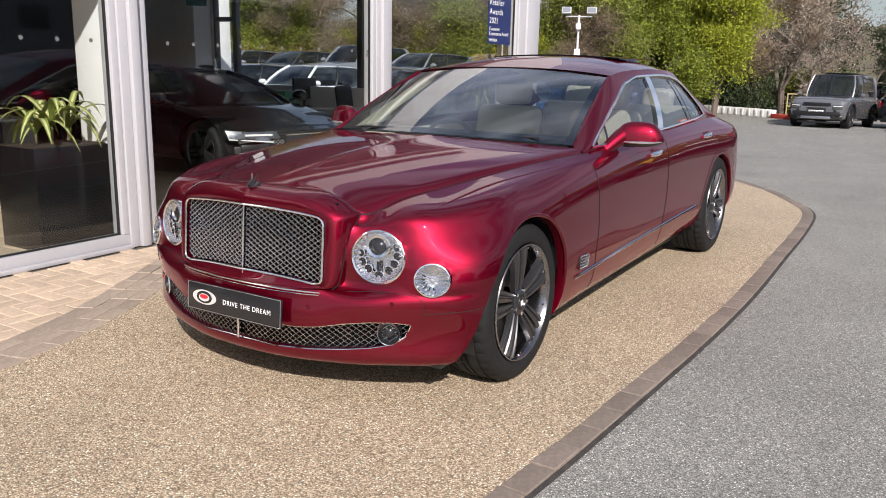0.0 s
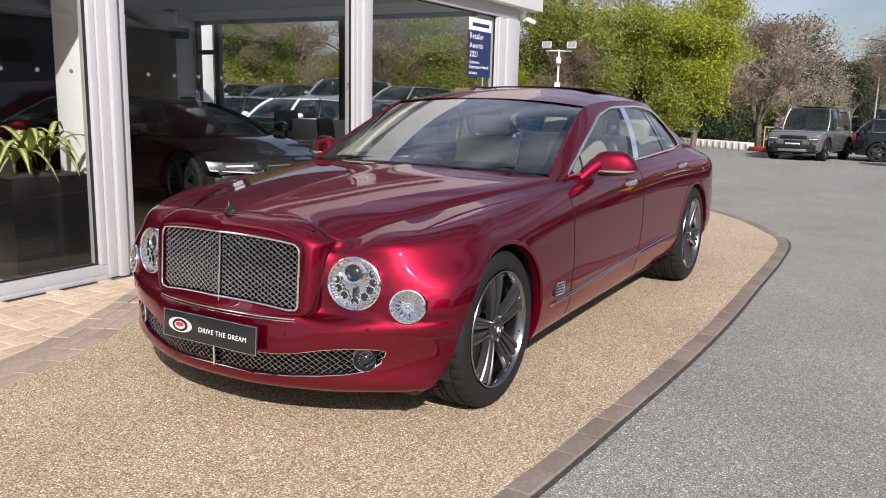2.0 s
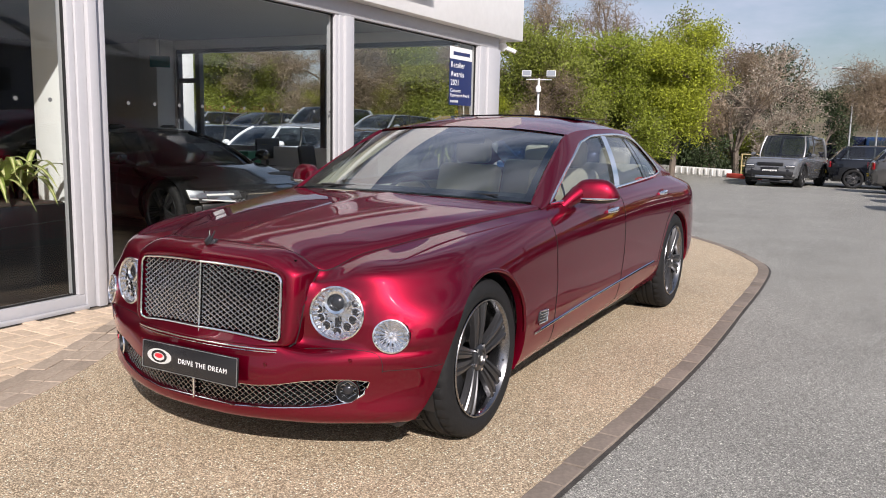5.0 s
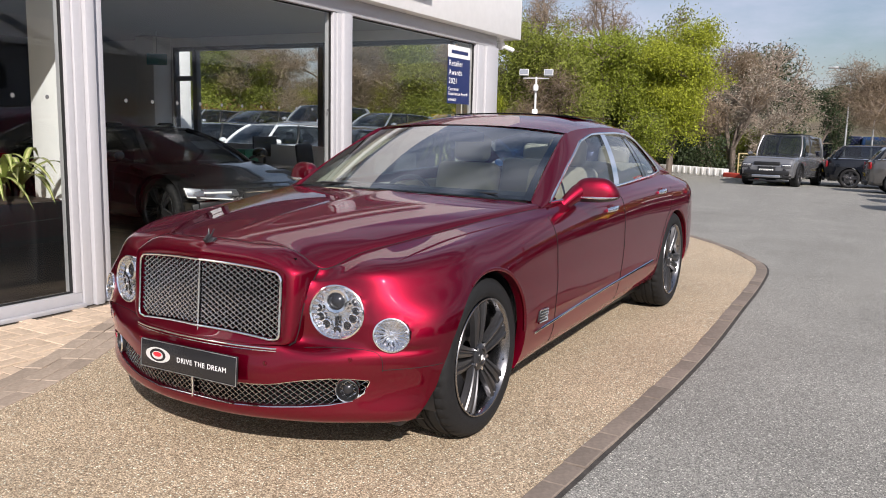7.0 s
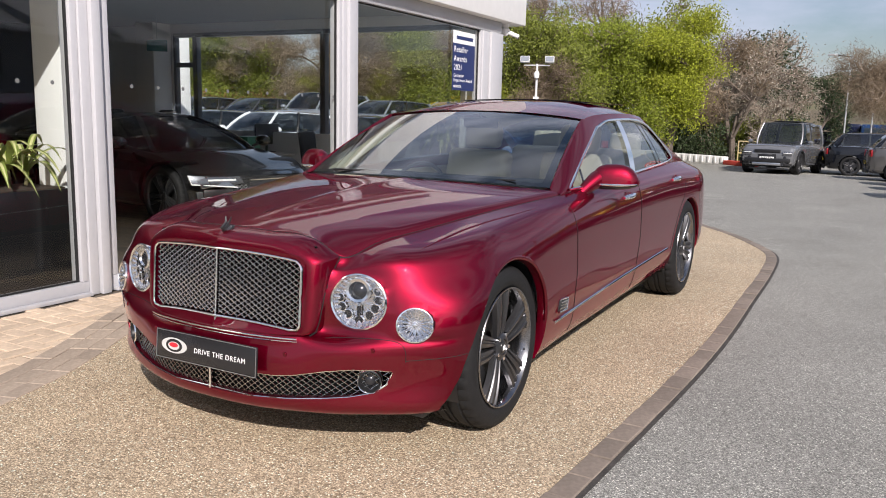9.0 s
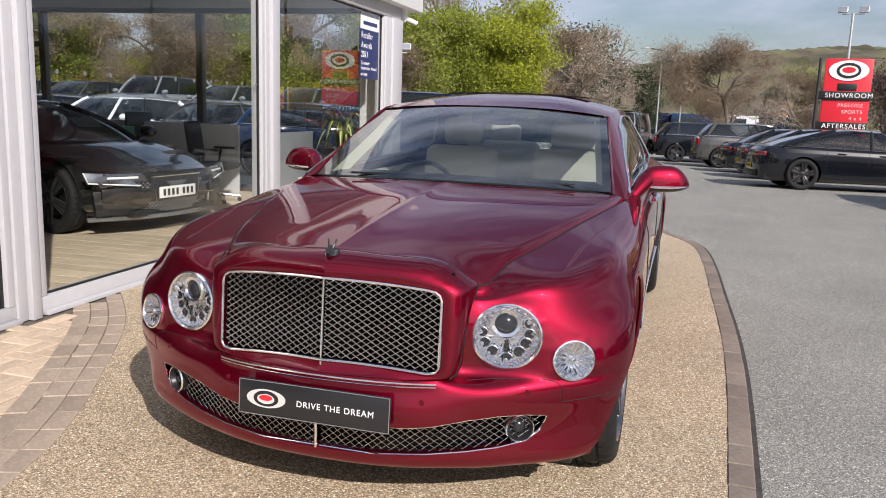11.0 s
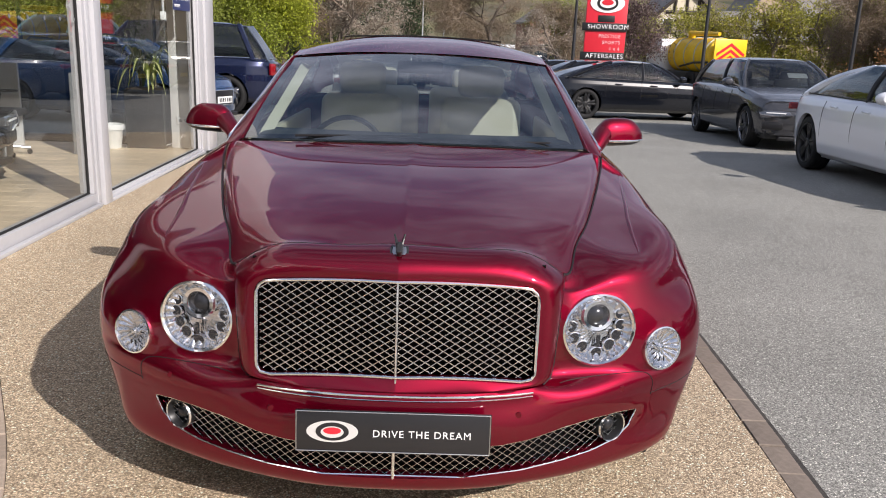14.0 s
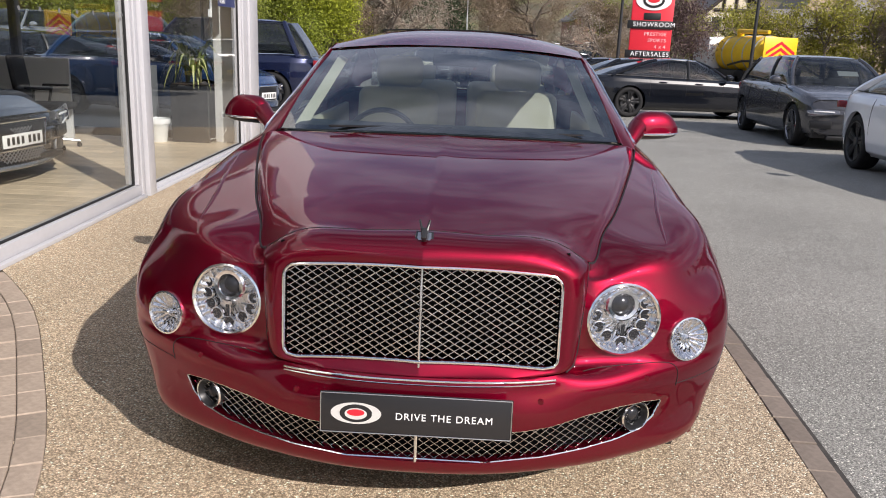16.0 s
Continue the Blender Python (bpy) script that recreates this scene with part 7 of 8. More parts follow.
# ---------------------------------------------------------------- trees and distance
def leafy(name, colour, vary, through=0.35):
    """Leaves: a matt face with some light coming through, each island a little different."""
    m = bpy.data.materials.new(name)
    m.use_nodes = True
    n, l = m.node_tree.nodes, m.node_tree.links
    b = n["Principled BSDF"]
    b.inputs["Roughness"].default_value = 0.6
    g = n.new("ShaderNodeNewGeometry")
    r = n.new("ShaderNodeMapRange")
    r.inputs["To Min"].default_value, r.inputs["To Max"].default_value = 1 - vary, 1 + vary
    l.new(g.outputs["Random Per Island"], r.inputs["Value"])
    v = n.new("ShaderNodeVectorMath")
    v.operation = "SCALE"
    v.inputs[0].default_value = colour
    l.new(r.outputs["Result"], v.inputs["Scale"])
    l.new(v.outputs[0], b.inputs["Base Color"])
    t = n.new("ShaderNodeBsdfTranslucent")
    l.new(v.outputs[0], t.inputs["Color"])
    mx = n.new("ShaderNodeMixShader")
    mx.inputs[0].default_value = through
    l.new(b.outputs[0], mx.inputs[1])
    l.new(t.outputs[0], mx.inputs[2])
    l.new(mx.outputs[0], n["Material Output"].inputs["Surface"])
    return m


L_LIME = leafy("leaf_lime", (0.31, 0.345, 0.028), 0.55, 0.36)
L_MID = leafy("leaf_mid", (0.24, 0.285, 0.030), 0.55, 0.36)
L_STREET = leafy("leaf_street", (0.30, 0.29, 0.045), 0.5, 0.4)
L_GREEN = leafy("leaf_green", (0.20, 0.23, 0.035), 0.55, 0.36)
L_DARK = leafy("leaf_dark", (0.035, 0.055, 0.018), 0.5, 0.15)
L_BUD = leafy("bud_brown", (0.22, 0.165, 0.108), 0.45, 0.25)
L_RUST = leafy("leaf_rust", (0.20, 0.10, 0.035), 0.5)
L_BLOSSOM = leafy("blossom", (0.42, 0.38, 0.31), 0.4, 0.3)
M_BARK = material("bark", (0.13, 0.105, 0.085), 0.9, 0, 6, 0.25, 0.006, 30)
M_TWIG = material("twig", (0.25, 0.20, 0.155), 0.9, 0, 6, 0.2)


def raw_mesh(name, verts, faces, mat, parent=None, label=""):
    me = bpy.data.meshes.new(name)
    me.from_pydata([tuple(v) for v in verts], [], faces)
    me.materials.append(mat)
    ob = new(name, me)
    if parent:
        ob.parent = parent
    return tagged(ob, label)


def leaves(centres, size, rng, slim=.5):
    """A small folded leaf spray at each centre."""
    n = len(centres)
    a = rng.normal(size=(n, 3))
    a /= np.linalg.norm(a, axis=1, keepdims=True)
    b = np.cross(a, rng.normal(size=(n, 3)))
    b /= np.linalg.norm(b, axis=1, keepdims=True)
    c = np.cross(a, b)
    s = (size * rng.uniform(.6, 1.3, n))[:, None]
    v = np.stack([centres - a * s, centres + b * s * slim + c * s * slim * .3, centres + a * s, centres - b * s * slim + c * s * slim * .3], 1).reshape(-1, 3)
    k = np.arange(n) * 4
    return v, [(i, i + 1, i + 2, i + 3) for i in k.tolist()]


def sticks(segs):
    """Three-sided tapered sticks: rows of a, b, r0, r1."""
    a, b = np.array([s[0] for s in segs], float), np.array([s[1] for s in segs], float)
    r0, r1 = np.array([s[2] for s in segs])[:, None], np.array([s[3] for s in segs])[:, None]
    d = b - a
    d /= np.maximum(np.linalg.norm(d, axis=1, keepdims=True), 1e-6)
    u = np.cross(d, np.array((.31, .17, .93)))
    u /= np.maximum(np.linalg.norm(u, axis=1, keepdims=True), 1e-6)
    w = np.cross(d, u)
    out = []
    for p, r in ((a, r0), (b, r1)):
        for q in (0, 2.094, 4.189):
            out.append(p + r * (math.cos(q) * u + math.sin(q) * w))
    v = np.stack(out, 1).reshape(-1, 3)
    f = []
    for i in range(len(segs)):
        k = i * 6
        f += [(k, k + 1, k + 4, k + 3), (k + 1, k + 2, k + 5, k + 4), (k + 2, k, k + 3, k + 5)]
    return v, f


def branching(height, spread, levels, kids, rng, start=0.2, lean=0.6, shrink=.66):
    """Limbs that fork again and again: all sticks, and the tips."""
    segs, tips = [], []

    def grow(p, d, length, r, lv):
        q = p
        parts_ = 3
        for i in range(parts_):
            d = d + rng.normal(size=3) * .14
            d /= np.linalg.norm(d)
            e = q + d * length / parts_
            ra, rb = r * (1 - .25 * i / parts_), r * (1 - .25 * (i + 1) / parts_)
            segs.append((q, e, ra, rb))
            q = e
            if lv < levels and i < parts_ - 1 and rng.random() < .7:
                side_ = d + rng.normal(size=3) * lean
                side_[2] += .1
                grow(q, side_ / np.linalg.norm(side_), length * shrink * rng.uniform(.7, 1), r * .5, lv + 1)
        if lv >= levels:
            tips.append(q)
            return
        for _ in range(kids):
            s_ = d + rng.normal(size=3) * lean
            s_[2] += .15
            s_[:2] *= spread
            grow(q, s_ / np.linalg.norm(s_), length * shrink * rng.uniform(.75, 1.1), r * .62, lv + 1)
    grow(np.zeros(3), np.array((0, 0, 1.0)), height * .30, height * .022, 0)
    z = max(t[2] for t in tips)
    k = height / z
    return [(a * k, b * k, r0, r1) for a, b, r0, r1 in segs], np.array(tips) * k


def tree(name, label, height, spread, leaf, count, size, seed, levels=4, kids=3, clump=.5, low=.22, group="trees", slim=.5):
    rng = np.random.default_rng(seed)
    t = thing(name, label, "tree", group=group)
    segs, tips = branching(height * .93, spread, levels, kids, rng)
    thick = [s for s in segs if s[2] > height * .006]
    thin = [s for s in segs if s[2] <= height * .006]
    bm = bmesh.new()
    for a, b, r0, r1 in thick[:60]:
        rod(a, b, r0, r1, 7, bm)
    part("trunk", bm, M_BARK, t, "grey-brown bark")
    if thin or len(thick) > 60:
        v, f = sticks(thick[60:] + thin)
        tagged(raw_mesh("branchwork", v, f, M_TWIG, t), kind="stuff")
    if count:
        pick = tips[rng.integers(0, len(tips), count)]
        mids = np.array([s[1] for s in segs if s[1][2] > height * low])
        pick[::3] = mids[rng.integers(0, len(mids), len(pick[::3]))]
        pts = pick + rng.normal(size=(count, 3)) * clump * np.array((1, 1, .75))
        pts = pts[pts[:, 2] > height * low * .6]
        v, f = leaves(pts, size, rng, slim)
        tagged(raw_mesh("crown", v, f, leaf, t), kind="stuff")
    return t


def bush(name, label, w, d, h, leaf, count, size, seed, group="shrubs"):
    rng = np.random.default_rng(seed)
    t = thing(name, label, "shrub", group=group)
    segs = []
    for _ in range(26):
        a = np.array((rng.uniform(-.5, .5) * w * .7, rng.uniform(-.5, .5) * d * .7, 0))
        b = a + np.array((rng.normal() * .25, rng.normal() * .2, h * rng.uniform(.6, .95)))
        segs.append((a, b, .025, .008))
    v, f = sticks(segs)
    tagged(raw_mesh("stemwork", v, f, M_TWIG, t), kind="stuff")
    hubs = np.array([(rng.uniform(-.5, .5) * w, rng.uniform(-.5, .5) * d, h * rng.uniform(.12, .92)) for _ in range(34)])
    p = hubs[rng.integers(0, 34, count)] + rng.normal(size=(count, 3)) * np.array((w * .09, d * .1, h * .10))
    p[:, 2] = np.clip(p[:, 2], .05, None)
    v, f = leaves(p, size, rng)
    tagged(raw_mesh("foliage", v, f, leaf, t), kind="stuff")
    return t


def put(ob, x, y, turn=0.0, s=1.0, z=None):
    ob.matrix_world = Matrix.Translation((x, y, land(x, y) if z is None else z)) @ pose(0, 0, 0, 0, 0, turn) @ Matrix.Scale(s, 4)
    return ob


def again(ob, x, y, turn, s=1.0):
    c = copy_thing(ob, Matrix.Identity(4))
    return put(c, x, y, turn, s)


lime = put(tree("lime_tree", "broad young tree in bright yellow-green spring leaf", 7.4, 1.15, L_LIME, 60000, .056, 11, clump=.30, low=.26), -6.7, 34.2)
lime2 = put(tree("lime_tree", "tall tree in fresh mid-green leaf above the wall", 6.8, 1.1, L_MID, 50000, .056, 12, clump=.30), -9.6, 33.0)
again(lime2, -13.2, 34.5, 120, .95)
green = put(tree("hedge_tree", "mid-green leafy tree in the belt behind the car park", 6.4, 1.2, L_GREEN, 46000, .055, 13, clump=.30), -11.8, 29.5)
again(green, -15.5, 31, 70, 1.05)
again(green, -9.6, 37.5, 200, 1.12)
mixed = put(tree("budding_tree", "tall tree with grey limbs and sparse new leaves", 9.0, .95, L_GREEN, 5200, .075, 24, levels=5, kids=2, clump=.28, group="bare trees"), -11.4, 38.5)
again(mixed, -14.6, 39.0, 90, 1.05)
again(mixed, -18.0, 36.0, 190, 1.0)
bare = put(tree("bare_tree", "tall bare tree with fine grey-brown twigs", 11.0, .8, L_BUD, 5200, .13, 14, levels=5, kids=2, clump=.28, group="bare trees", slim=.08), -17.0, 42)
again(bare, -13.4, 43.5, 100, 1.0)
again(bare, -20.5, 41, 200, 1.05)
again(bare, -16.2, 33.5, 250, .85)
brown = put(tree("budding_tree", "rounded tree of fine brown budding twigs", 6.7, 1.35, L_BUD, 40000, .12, 15, levels=5, kids=3, clump=.30, low=.12, group="bare trees", slim=.075), 3.6, 46.0)
again(brown, 6.6, 47.0, 220, .74)
blossom = put(tree("blossom_tree", "tree of brown twigs flecked with pale blossom", 7.2, 1.25, L_BLOSSOM, 4600, .05, 16, levels=5, kids=3, clump=.28, low=.12, group="bare trees"), -4.9, 40.0)
again(brown, -5.1, 40.6, 40, 1.0)
again(blossom, -2.6, 42.5, 160, .72)
again(blossom, 7.4, 45.0, 90, .62)
conifer = put(tree("dark_conifer", "dark evergreen tree on the skyline", 8.6, .5, L_DARK, 9000, .12, 17, levels=4, kids=3, clump=.5), -8.6, 60)
for x, y, a, s in ((-4.4, 60, 80, .72), (-3.0, 62, 10, .66), (-6.2, 58, 190, .75), (-1.4, 66, 120, .5)):
    again(conifer, x, y, a, s)
street = put(tree("street_tree", "slender street tree in thin yellow-green leaf", 5.2, .95, L_STREET, 5200, .07, 18, clump=.36, group="street trees"), 16.3, 49.2)
for x, y, a, s in ((13.4, 50.5, 40, .86), (16.9, 49.5, 90, .9), (18.4, 47.5, 20, 1.0), (19.8, 46.0, 150, 1.05), (21.0, 47.5, 250, 1.1), (22.4, 45.5, 210, 1.1), (23.8, 47.0, 330, 1.05), (25.2, 46.0, 260, 1.05), (27.6, 47.5, 300, 1.1), (29.5, 46.5, 30, 1.15), (15.8, 50.5, 200, .95)):
    again(street, x, y, a, s)
put(tree("plum_tree", "purple-brown budding tree beside the tall sign", 5.2, .8, leafy("leaf_plum", (0.13, 0.085, 0.08), 0.4), 7000, .07, 19, clump=.36), 11.4, 46.0)
willow = put(tree("willow_tree", "pale green weeping tree behind the tall sign", 5.4, .8, L_GREEN, 9000, .09, 20, clump=.4, low=.08, slim=.2), 8.2, 48.5)
again(willow, 12.4, 51.0, 130, 1.0)
shrub = put(bush("shrub", "dense green shrub under the trees", 3.4, 2.4, 2.2, L_GREEN, 9000, .06, 21), -10.6, 27.5)
for x, y, a, s in ((-9.6, 35.5, 50, 1.0), (-3.6, 41.2, 160, .95), (-13.0, 26.0, 200, 1.15), (-12.5, 29.5, 300, 1.2), (-6.0, 42.0, 30, .9)):
    again(shrub, x, y, a, s)
# the dark leaf colour carries the shade low down among the trees
dark_shrub = put(bush("shrub", "green shrub with leaves coloured dark for the shade under the trees", 3.2, 2.2, 2.0, L_DARK, 7000, .07, 22), -8.0, 40.5)
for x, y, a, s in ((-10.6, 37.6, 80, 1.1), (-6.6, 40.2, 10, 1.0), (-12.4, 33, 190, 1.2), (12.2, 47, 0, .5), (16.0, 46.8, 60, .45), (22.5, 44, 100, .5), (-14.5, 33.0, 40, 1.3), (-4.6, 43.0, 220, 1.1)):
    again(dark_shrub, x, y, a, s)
# the belt across the tarmac that the glass mirrors
for x, y, a, s in ((21.5, 36, 0, .85), (25.0, 31.5, 90, .5), (24.5, 38.5, 200, .9), (22.5, 39.5, 300, .9), (28.0, 46.0, 30, 1.0), (31.0, 50.0, 140, 1.1)):
    again(green, x, y, a, s)
for x, y, a, s in ((22.4, 37.5, 30, .9), (25.6, 43.0, 120, 1.1), (24.2, 24.5, 20, .45), (29.0, 48.0, 80, 1.15)):
    again(brown, x, y, a, s)
for x, y, a, s in ((22.2, 31.0, 40, .55), (24.0, 27.8, 160, .6)):
    again(blossom, x, y, a, s)
rust = put(bush("shrub", "rust-leaved hedge shrub across the car park", 4.0, 2.6, 2.4, L_RUST, 7000, .07, 23), 23.0, 29.5)
for x, y, a, s in ((24.4, 25.6, 90, 1.1), (24.2, 22.4, 10, 1.0), (21.2, 35.0, 200, 1.0)):
    again(rust, x, y, a, s)
for x, y, a, s in ((24.6, 28.8, 20, 1.1), (23.4, 32.5, 140, 1.2), (22.0, 31.2, 240, 1.0)):
    again(shrub, x, y, a, s)
again(lime, 24.5, 30.5, 60, .62)

# the hedge belt behind the rows beyond the end glazing
for x, y, a, s in ((-19.0, 29.5, 10, 1.1), (-22.5, 29.0, 120, 1.1), (-26.0, 28.5, 240, 1.15), (-13.8, 28.8, 300, .95), (-29.0, 27.5, 30, 1.1)):
    again(green, x, y, a, s)
for x, y, a, s in ((-13.6, 27.2, 10, .85), (-17.4, 27.6, 100, .95), (-20.8, 27.0, 200, .9), (-24.4, 26.6, 300, .95), (-11.0, 28.0, 150, .7)):
    again(brown, x, y, a, s)
for x, y, a, s in ((-15.8, 25.6, 60, .9), (-23.0, 25.0, 220, 1.0)):
    again(rust, x, y, a, s)
for x, y, a, s in ((-14.0, 24.8, 30, 1.0), (-17.6, 25.0, 150, 1.1), (-21.2, 24.6, 250, 1.0), (-25.5, 24.6, 10, 1.2)):
    again(shrub, x, y, a, s)
for x, y, a, s in ((-16.4, 26.6, 150, .55), (-20.2, 26.2, 40, .5), (-12.6, 27.0, 260, .45)):
    again(lime, x, y, a, s)

# wooded hills
rng = np.random.default_rng(31)
M_WOOD = bpy.data.materials.new("far_wood")
M_WOOD.use_nodes = True
n, l = M_WOOD.node_tree.nodes, M_WOOD.node_tree.links
b = n["Principled BSDF"]
b.inputs["Roughness"].default_value = 0.9
tc, t1, rp = n.new("ShaderNodeTexCoord"), n.new("ShaderNodeTexNoise"), n.new("ShaderNodeValToRGB")
t1.inputs["Scale"].default_value, t1.inputs["Detail"].default_value = 0.05, 8
rp.color_ramp.elements[0].position, rp.color_ramp.elements[0].color = 0.36, (0.045, 0.05, 0.02, 1)
rp.color_ramp.elements[1].position, rp.color_ramp.elements[1].color = 0.66, (0.16, 0.17, 0.06, 1)
em = rp.color_ramp.elements.new(0.5)
em.color = (0.12, 0.095, 0.06, 1)
l.new(tc.outputs["Object"], t1.inputs["Vector"])
l.new(t1.outputs["Fac"], rp.inputs["Fac"])
l.new(rp.outputs["Color"], b.inputs["Base Color"])
hx = np.linspace(-190, 330, 520)
hy = np.linspace(150, 430, 60)
crest = 14 + 7 * np.sin((hx + 90) / 95) + 3 * np.sin(hx / 37) - np.clip((-20 - hx) / 10, 0, 9)
hill = np.zeros((60, 520, 3))
for i, y in enumerate(hy):
    rise = np.clip((y - 150) / 170, 0, 1)
    rise = rise * rise * (3 - 2 * rise)
    bumps = np.array([noise.noise(Vector((x * .16, y * .16, 3))) * 1.2 + noise.noise(Vector((x * .5, y * .4, 7))) * .8 for x in hx])
    hill[i] = np.stack([hx, np.full(520, y), -2 + crest * rise * 1.15 + bumps * rise], -1)
hills = link_mesh("wooded_hills", grid_mesh(hill), M_WOOD)
tagged(hills, "distant hills under spring woodland", "hills", kind="structure")

# ---------------------------------------------------------------- town and car-park fittings
M_STONE = material("sandstone", (0.40, 0.31, 0.22), 0.85, 0, 1.5, 0.15, 0.01, 12)
M_BRICKRED = material("red_brick", (0.30, 0.15, 0.10), 0.85, 0, 2, 0.2, 0.01, 12)
M_SLATE = material("slate", (0.19, 0.175, 0.16), 0.7, 0, 1.5, 0.2, 0.01, 10)
M_TIMBER = material("dark_timber", (0.05, 0.04, 0.035), 0.8)
M_WIN = material("far_window", (0.03, 0.04, 0.05), 0.1)
M_YELLOW = material("truck_yellow", (0.80, 0.50, 0.01), 0.4, 0, 2, 0.1)
M_BARRIER = material("barrier_white", (0.78, 0.78, 0.76), 0.6, 0, 2, 0.06)
M_KERBRED = material("kerb_red", (0.50, 0.06, 0.04), 0.7, 0, 5, 0.12)
M_POST = material("post_black", (0.02, 0.02, 0.022), 0.5)
M_GALV = material("galvanised", (0.50, 0.51, 0.52), 0.45, 0.6, 8, 0.08)
M_LIGHTFACE = material("flood_face", (0.20, 0.22, 0.25), 0.25)


M_CREAMWALL = material("render_cream", (0.60, 0.53, 0.40), 0.85, 0, 1.5, 0.1)


def house(name, label, x, y, turn, w, d, eave, ridge, wall, timber=False, chimney=True, win_rows=2, cols=3, chim=0.0):
    h = thing(name, label, "house", Matrix.Translation((x, y, land(x, y))) @ pose(0, 0, 0, 0, 0, turn))
    part("wall", prism([(-w / 2, 0), (w / 2, 0), (w / 2, eave), (0, ridge), (-w / 2, eave)], -d / 2, d / 2, 0, pose(0, 0, 0, 90, 0, 0)), wall, h)
    for sgn in (-1, 1):
        g = np.array([[(sgn * (w / 2 + .35), -d / 2 - .3, eave - .22), (sgn * (w / 2 + .35), d / 2 + .3, eave - .22)], [(0, -d / 2 - .3, ridge + .12), (0, d / 2 + .3, ridge + .12)]])
        bm = grid_mesh(g)
        ex_ = bmesh.ops.extrude_face_region(bm, geom=bm.faces[:])
        bmesh.ops.translate(bm, vec=(0, 0, .16), verts=[v for v in ex_["geom"] if isinstance(v, bmesh.types.BMVert)])
        bmesh.ops.recalc_face_normals(bm, faces=bm.faces)
        part("roof", bm, M_SLATE, h)
        if timber:
            part("barge_board", rod((sgn * (w / 2 + .3), -d / 2 - .32, eave - .1), (0, -d / 2 - .32, ridge + .1), .16, seg=4), M_TIMBER, h)
    if timber:
        for q in (-.22, 0, .22):
            part("timber", rod((q * w, -d / 2 - .06, eave + .2), (q * w * .9, -d / 2 - .06, eave + (ridge - eave) * (1 - abs(q) * 2) * .9 + .2), .15, seg=4), M_TIMBER, h)
        part("timber", rod((-w * .36, -d / 2 - .06, eave + .35), (w * .36, -d / 2 - .06, eave + .35), .17, seg=4), M_TIMBER, h)
    for r in range(win_rows):
        for c_ in range(cols):
            xx = (c_ - (cols - 1) / 2) * w / (cols + .3)
            zz = eave * (.22 + .5 * r)
            wn_ = part("window", box(xx - .45, xx + .45, -d / 2 - .03, -d / 2 + .05, zz, zz + 1.15), M_WIN, h)
            part("window_frame", tube([(xx - .48, -d / 2 - .05, zz - .03), (xx + .48, -d / 2 - .05, zz - .03), (xx + .48, -d / 2 - .05, zz + 1.18), (xx - .48, -d / 2 - .05, zz + 1.18)], .06, 4, closed=True), M_BARRIER, wn_)
    if chimney:
        part("chimney", box(w * .12, w * .12 + .9, chim - .4, chim + .4, eave, ridge + 1.3, .04), wall, h)
        part("chimney_pot", cyl(.16, .13, .5, 10, Matrix.Translation((w * .12 + .4, chim, ridge + 1.3))), M_BRICKRED, h)
    return h


house("house", "cream rendered house with a dark timbered gable", 23.2, 80, 0, 5.4, 9, 5.1, 7.6, M_CREAMWALL, True, False)
house("house", "stone house with a steep slate gable beyond trees", 35.9, 92, 0, 4.8, 8, 5.6, 9.2, M_STONE, False, False)
house("house", "stone house with tall chimney on the main street", 45.5, 92, 94, 9, 13, 6.0, 9.8, M_STONE, chim=6.0)
house("house", "low red-brick building half hidden by twigs", 11.0, 80, 5, 5, 7, 4.2, 5.8, M_BRICKRED, False, False, 1, 2)
house("house", "stone terrace with slate roof along the street", 33.0, 74, 84, 7, 14, 3.4, 5.4, M_STONE, False, False, 1, 5)
house("house", "pale house on the hillside", -32, 190, 0, 9, 8, 12, 15, M_STONE, False, True, 2, 3)

# industrial shed across the tarmac
shed = thing("warehouse", "grey warehouse with a ribbed metal roof", "building", pose(46, 33.0, -0.6, 0, 0, 90))
M_SHEDWALL = material("shed_wall", (0.30, 0.31, 0.32), 0.7, 0, 1, 0.1)
part("wall", box(-29, 29, -6, 6, -.4, 6.6), M_SHEDWALL, shed)
for k in range(96):
    part("cladding_rib", box(-28.9 + .6 * k, -28.7 + .6 * k, 6.0, 6.05, 3.4, 6.5), M_SHEDWALL, shed)
rb = np.array([[(x, y, 6.5 + (6 - abs(y)) * .40 + (.07 if (k % 4) in (1, 2) else 0)) for k, x in enumerate(np.linspace(-29.3, 29.3, 420))] for y in (-6.4, 0, 6.4)])
part("roof", grid_mesh(rb), material("ribbed_roof", (0.50, 0.51, 0.52), 0.5, 0.1, 2, 0.08), shed)
for k in range(9):
    part("skylight", join(bmesh.new(), box(-.6, .6, -2.2, 2.2, -.02, .08), pose(-25 + 6.2 * k, 3.2, 7.72, -21.8, 0, 0)), M_WIN, shed)
for k in range(8):
    part("window", box(-24 + 6.2 * k, -22.0 + 6.2 * k, 5.98, 6.06, 3.6, 5.0), M_WIN, shed)
part("door", box(2.0, 6.0, 5.98, 6.06, 0, 3.2), M_DARKWALL, shed)

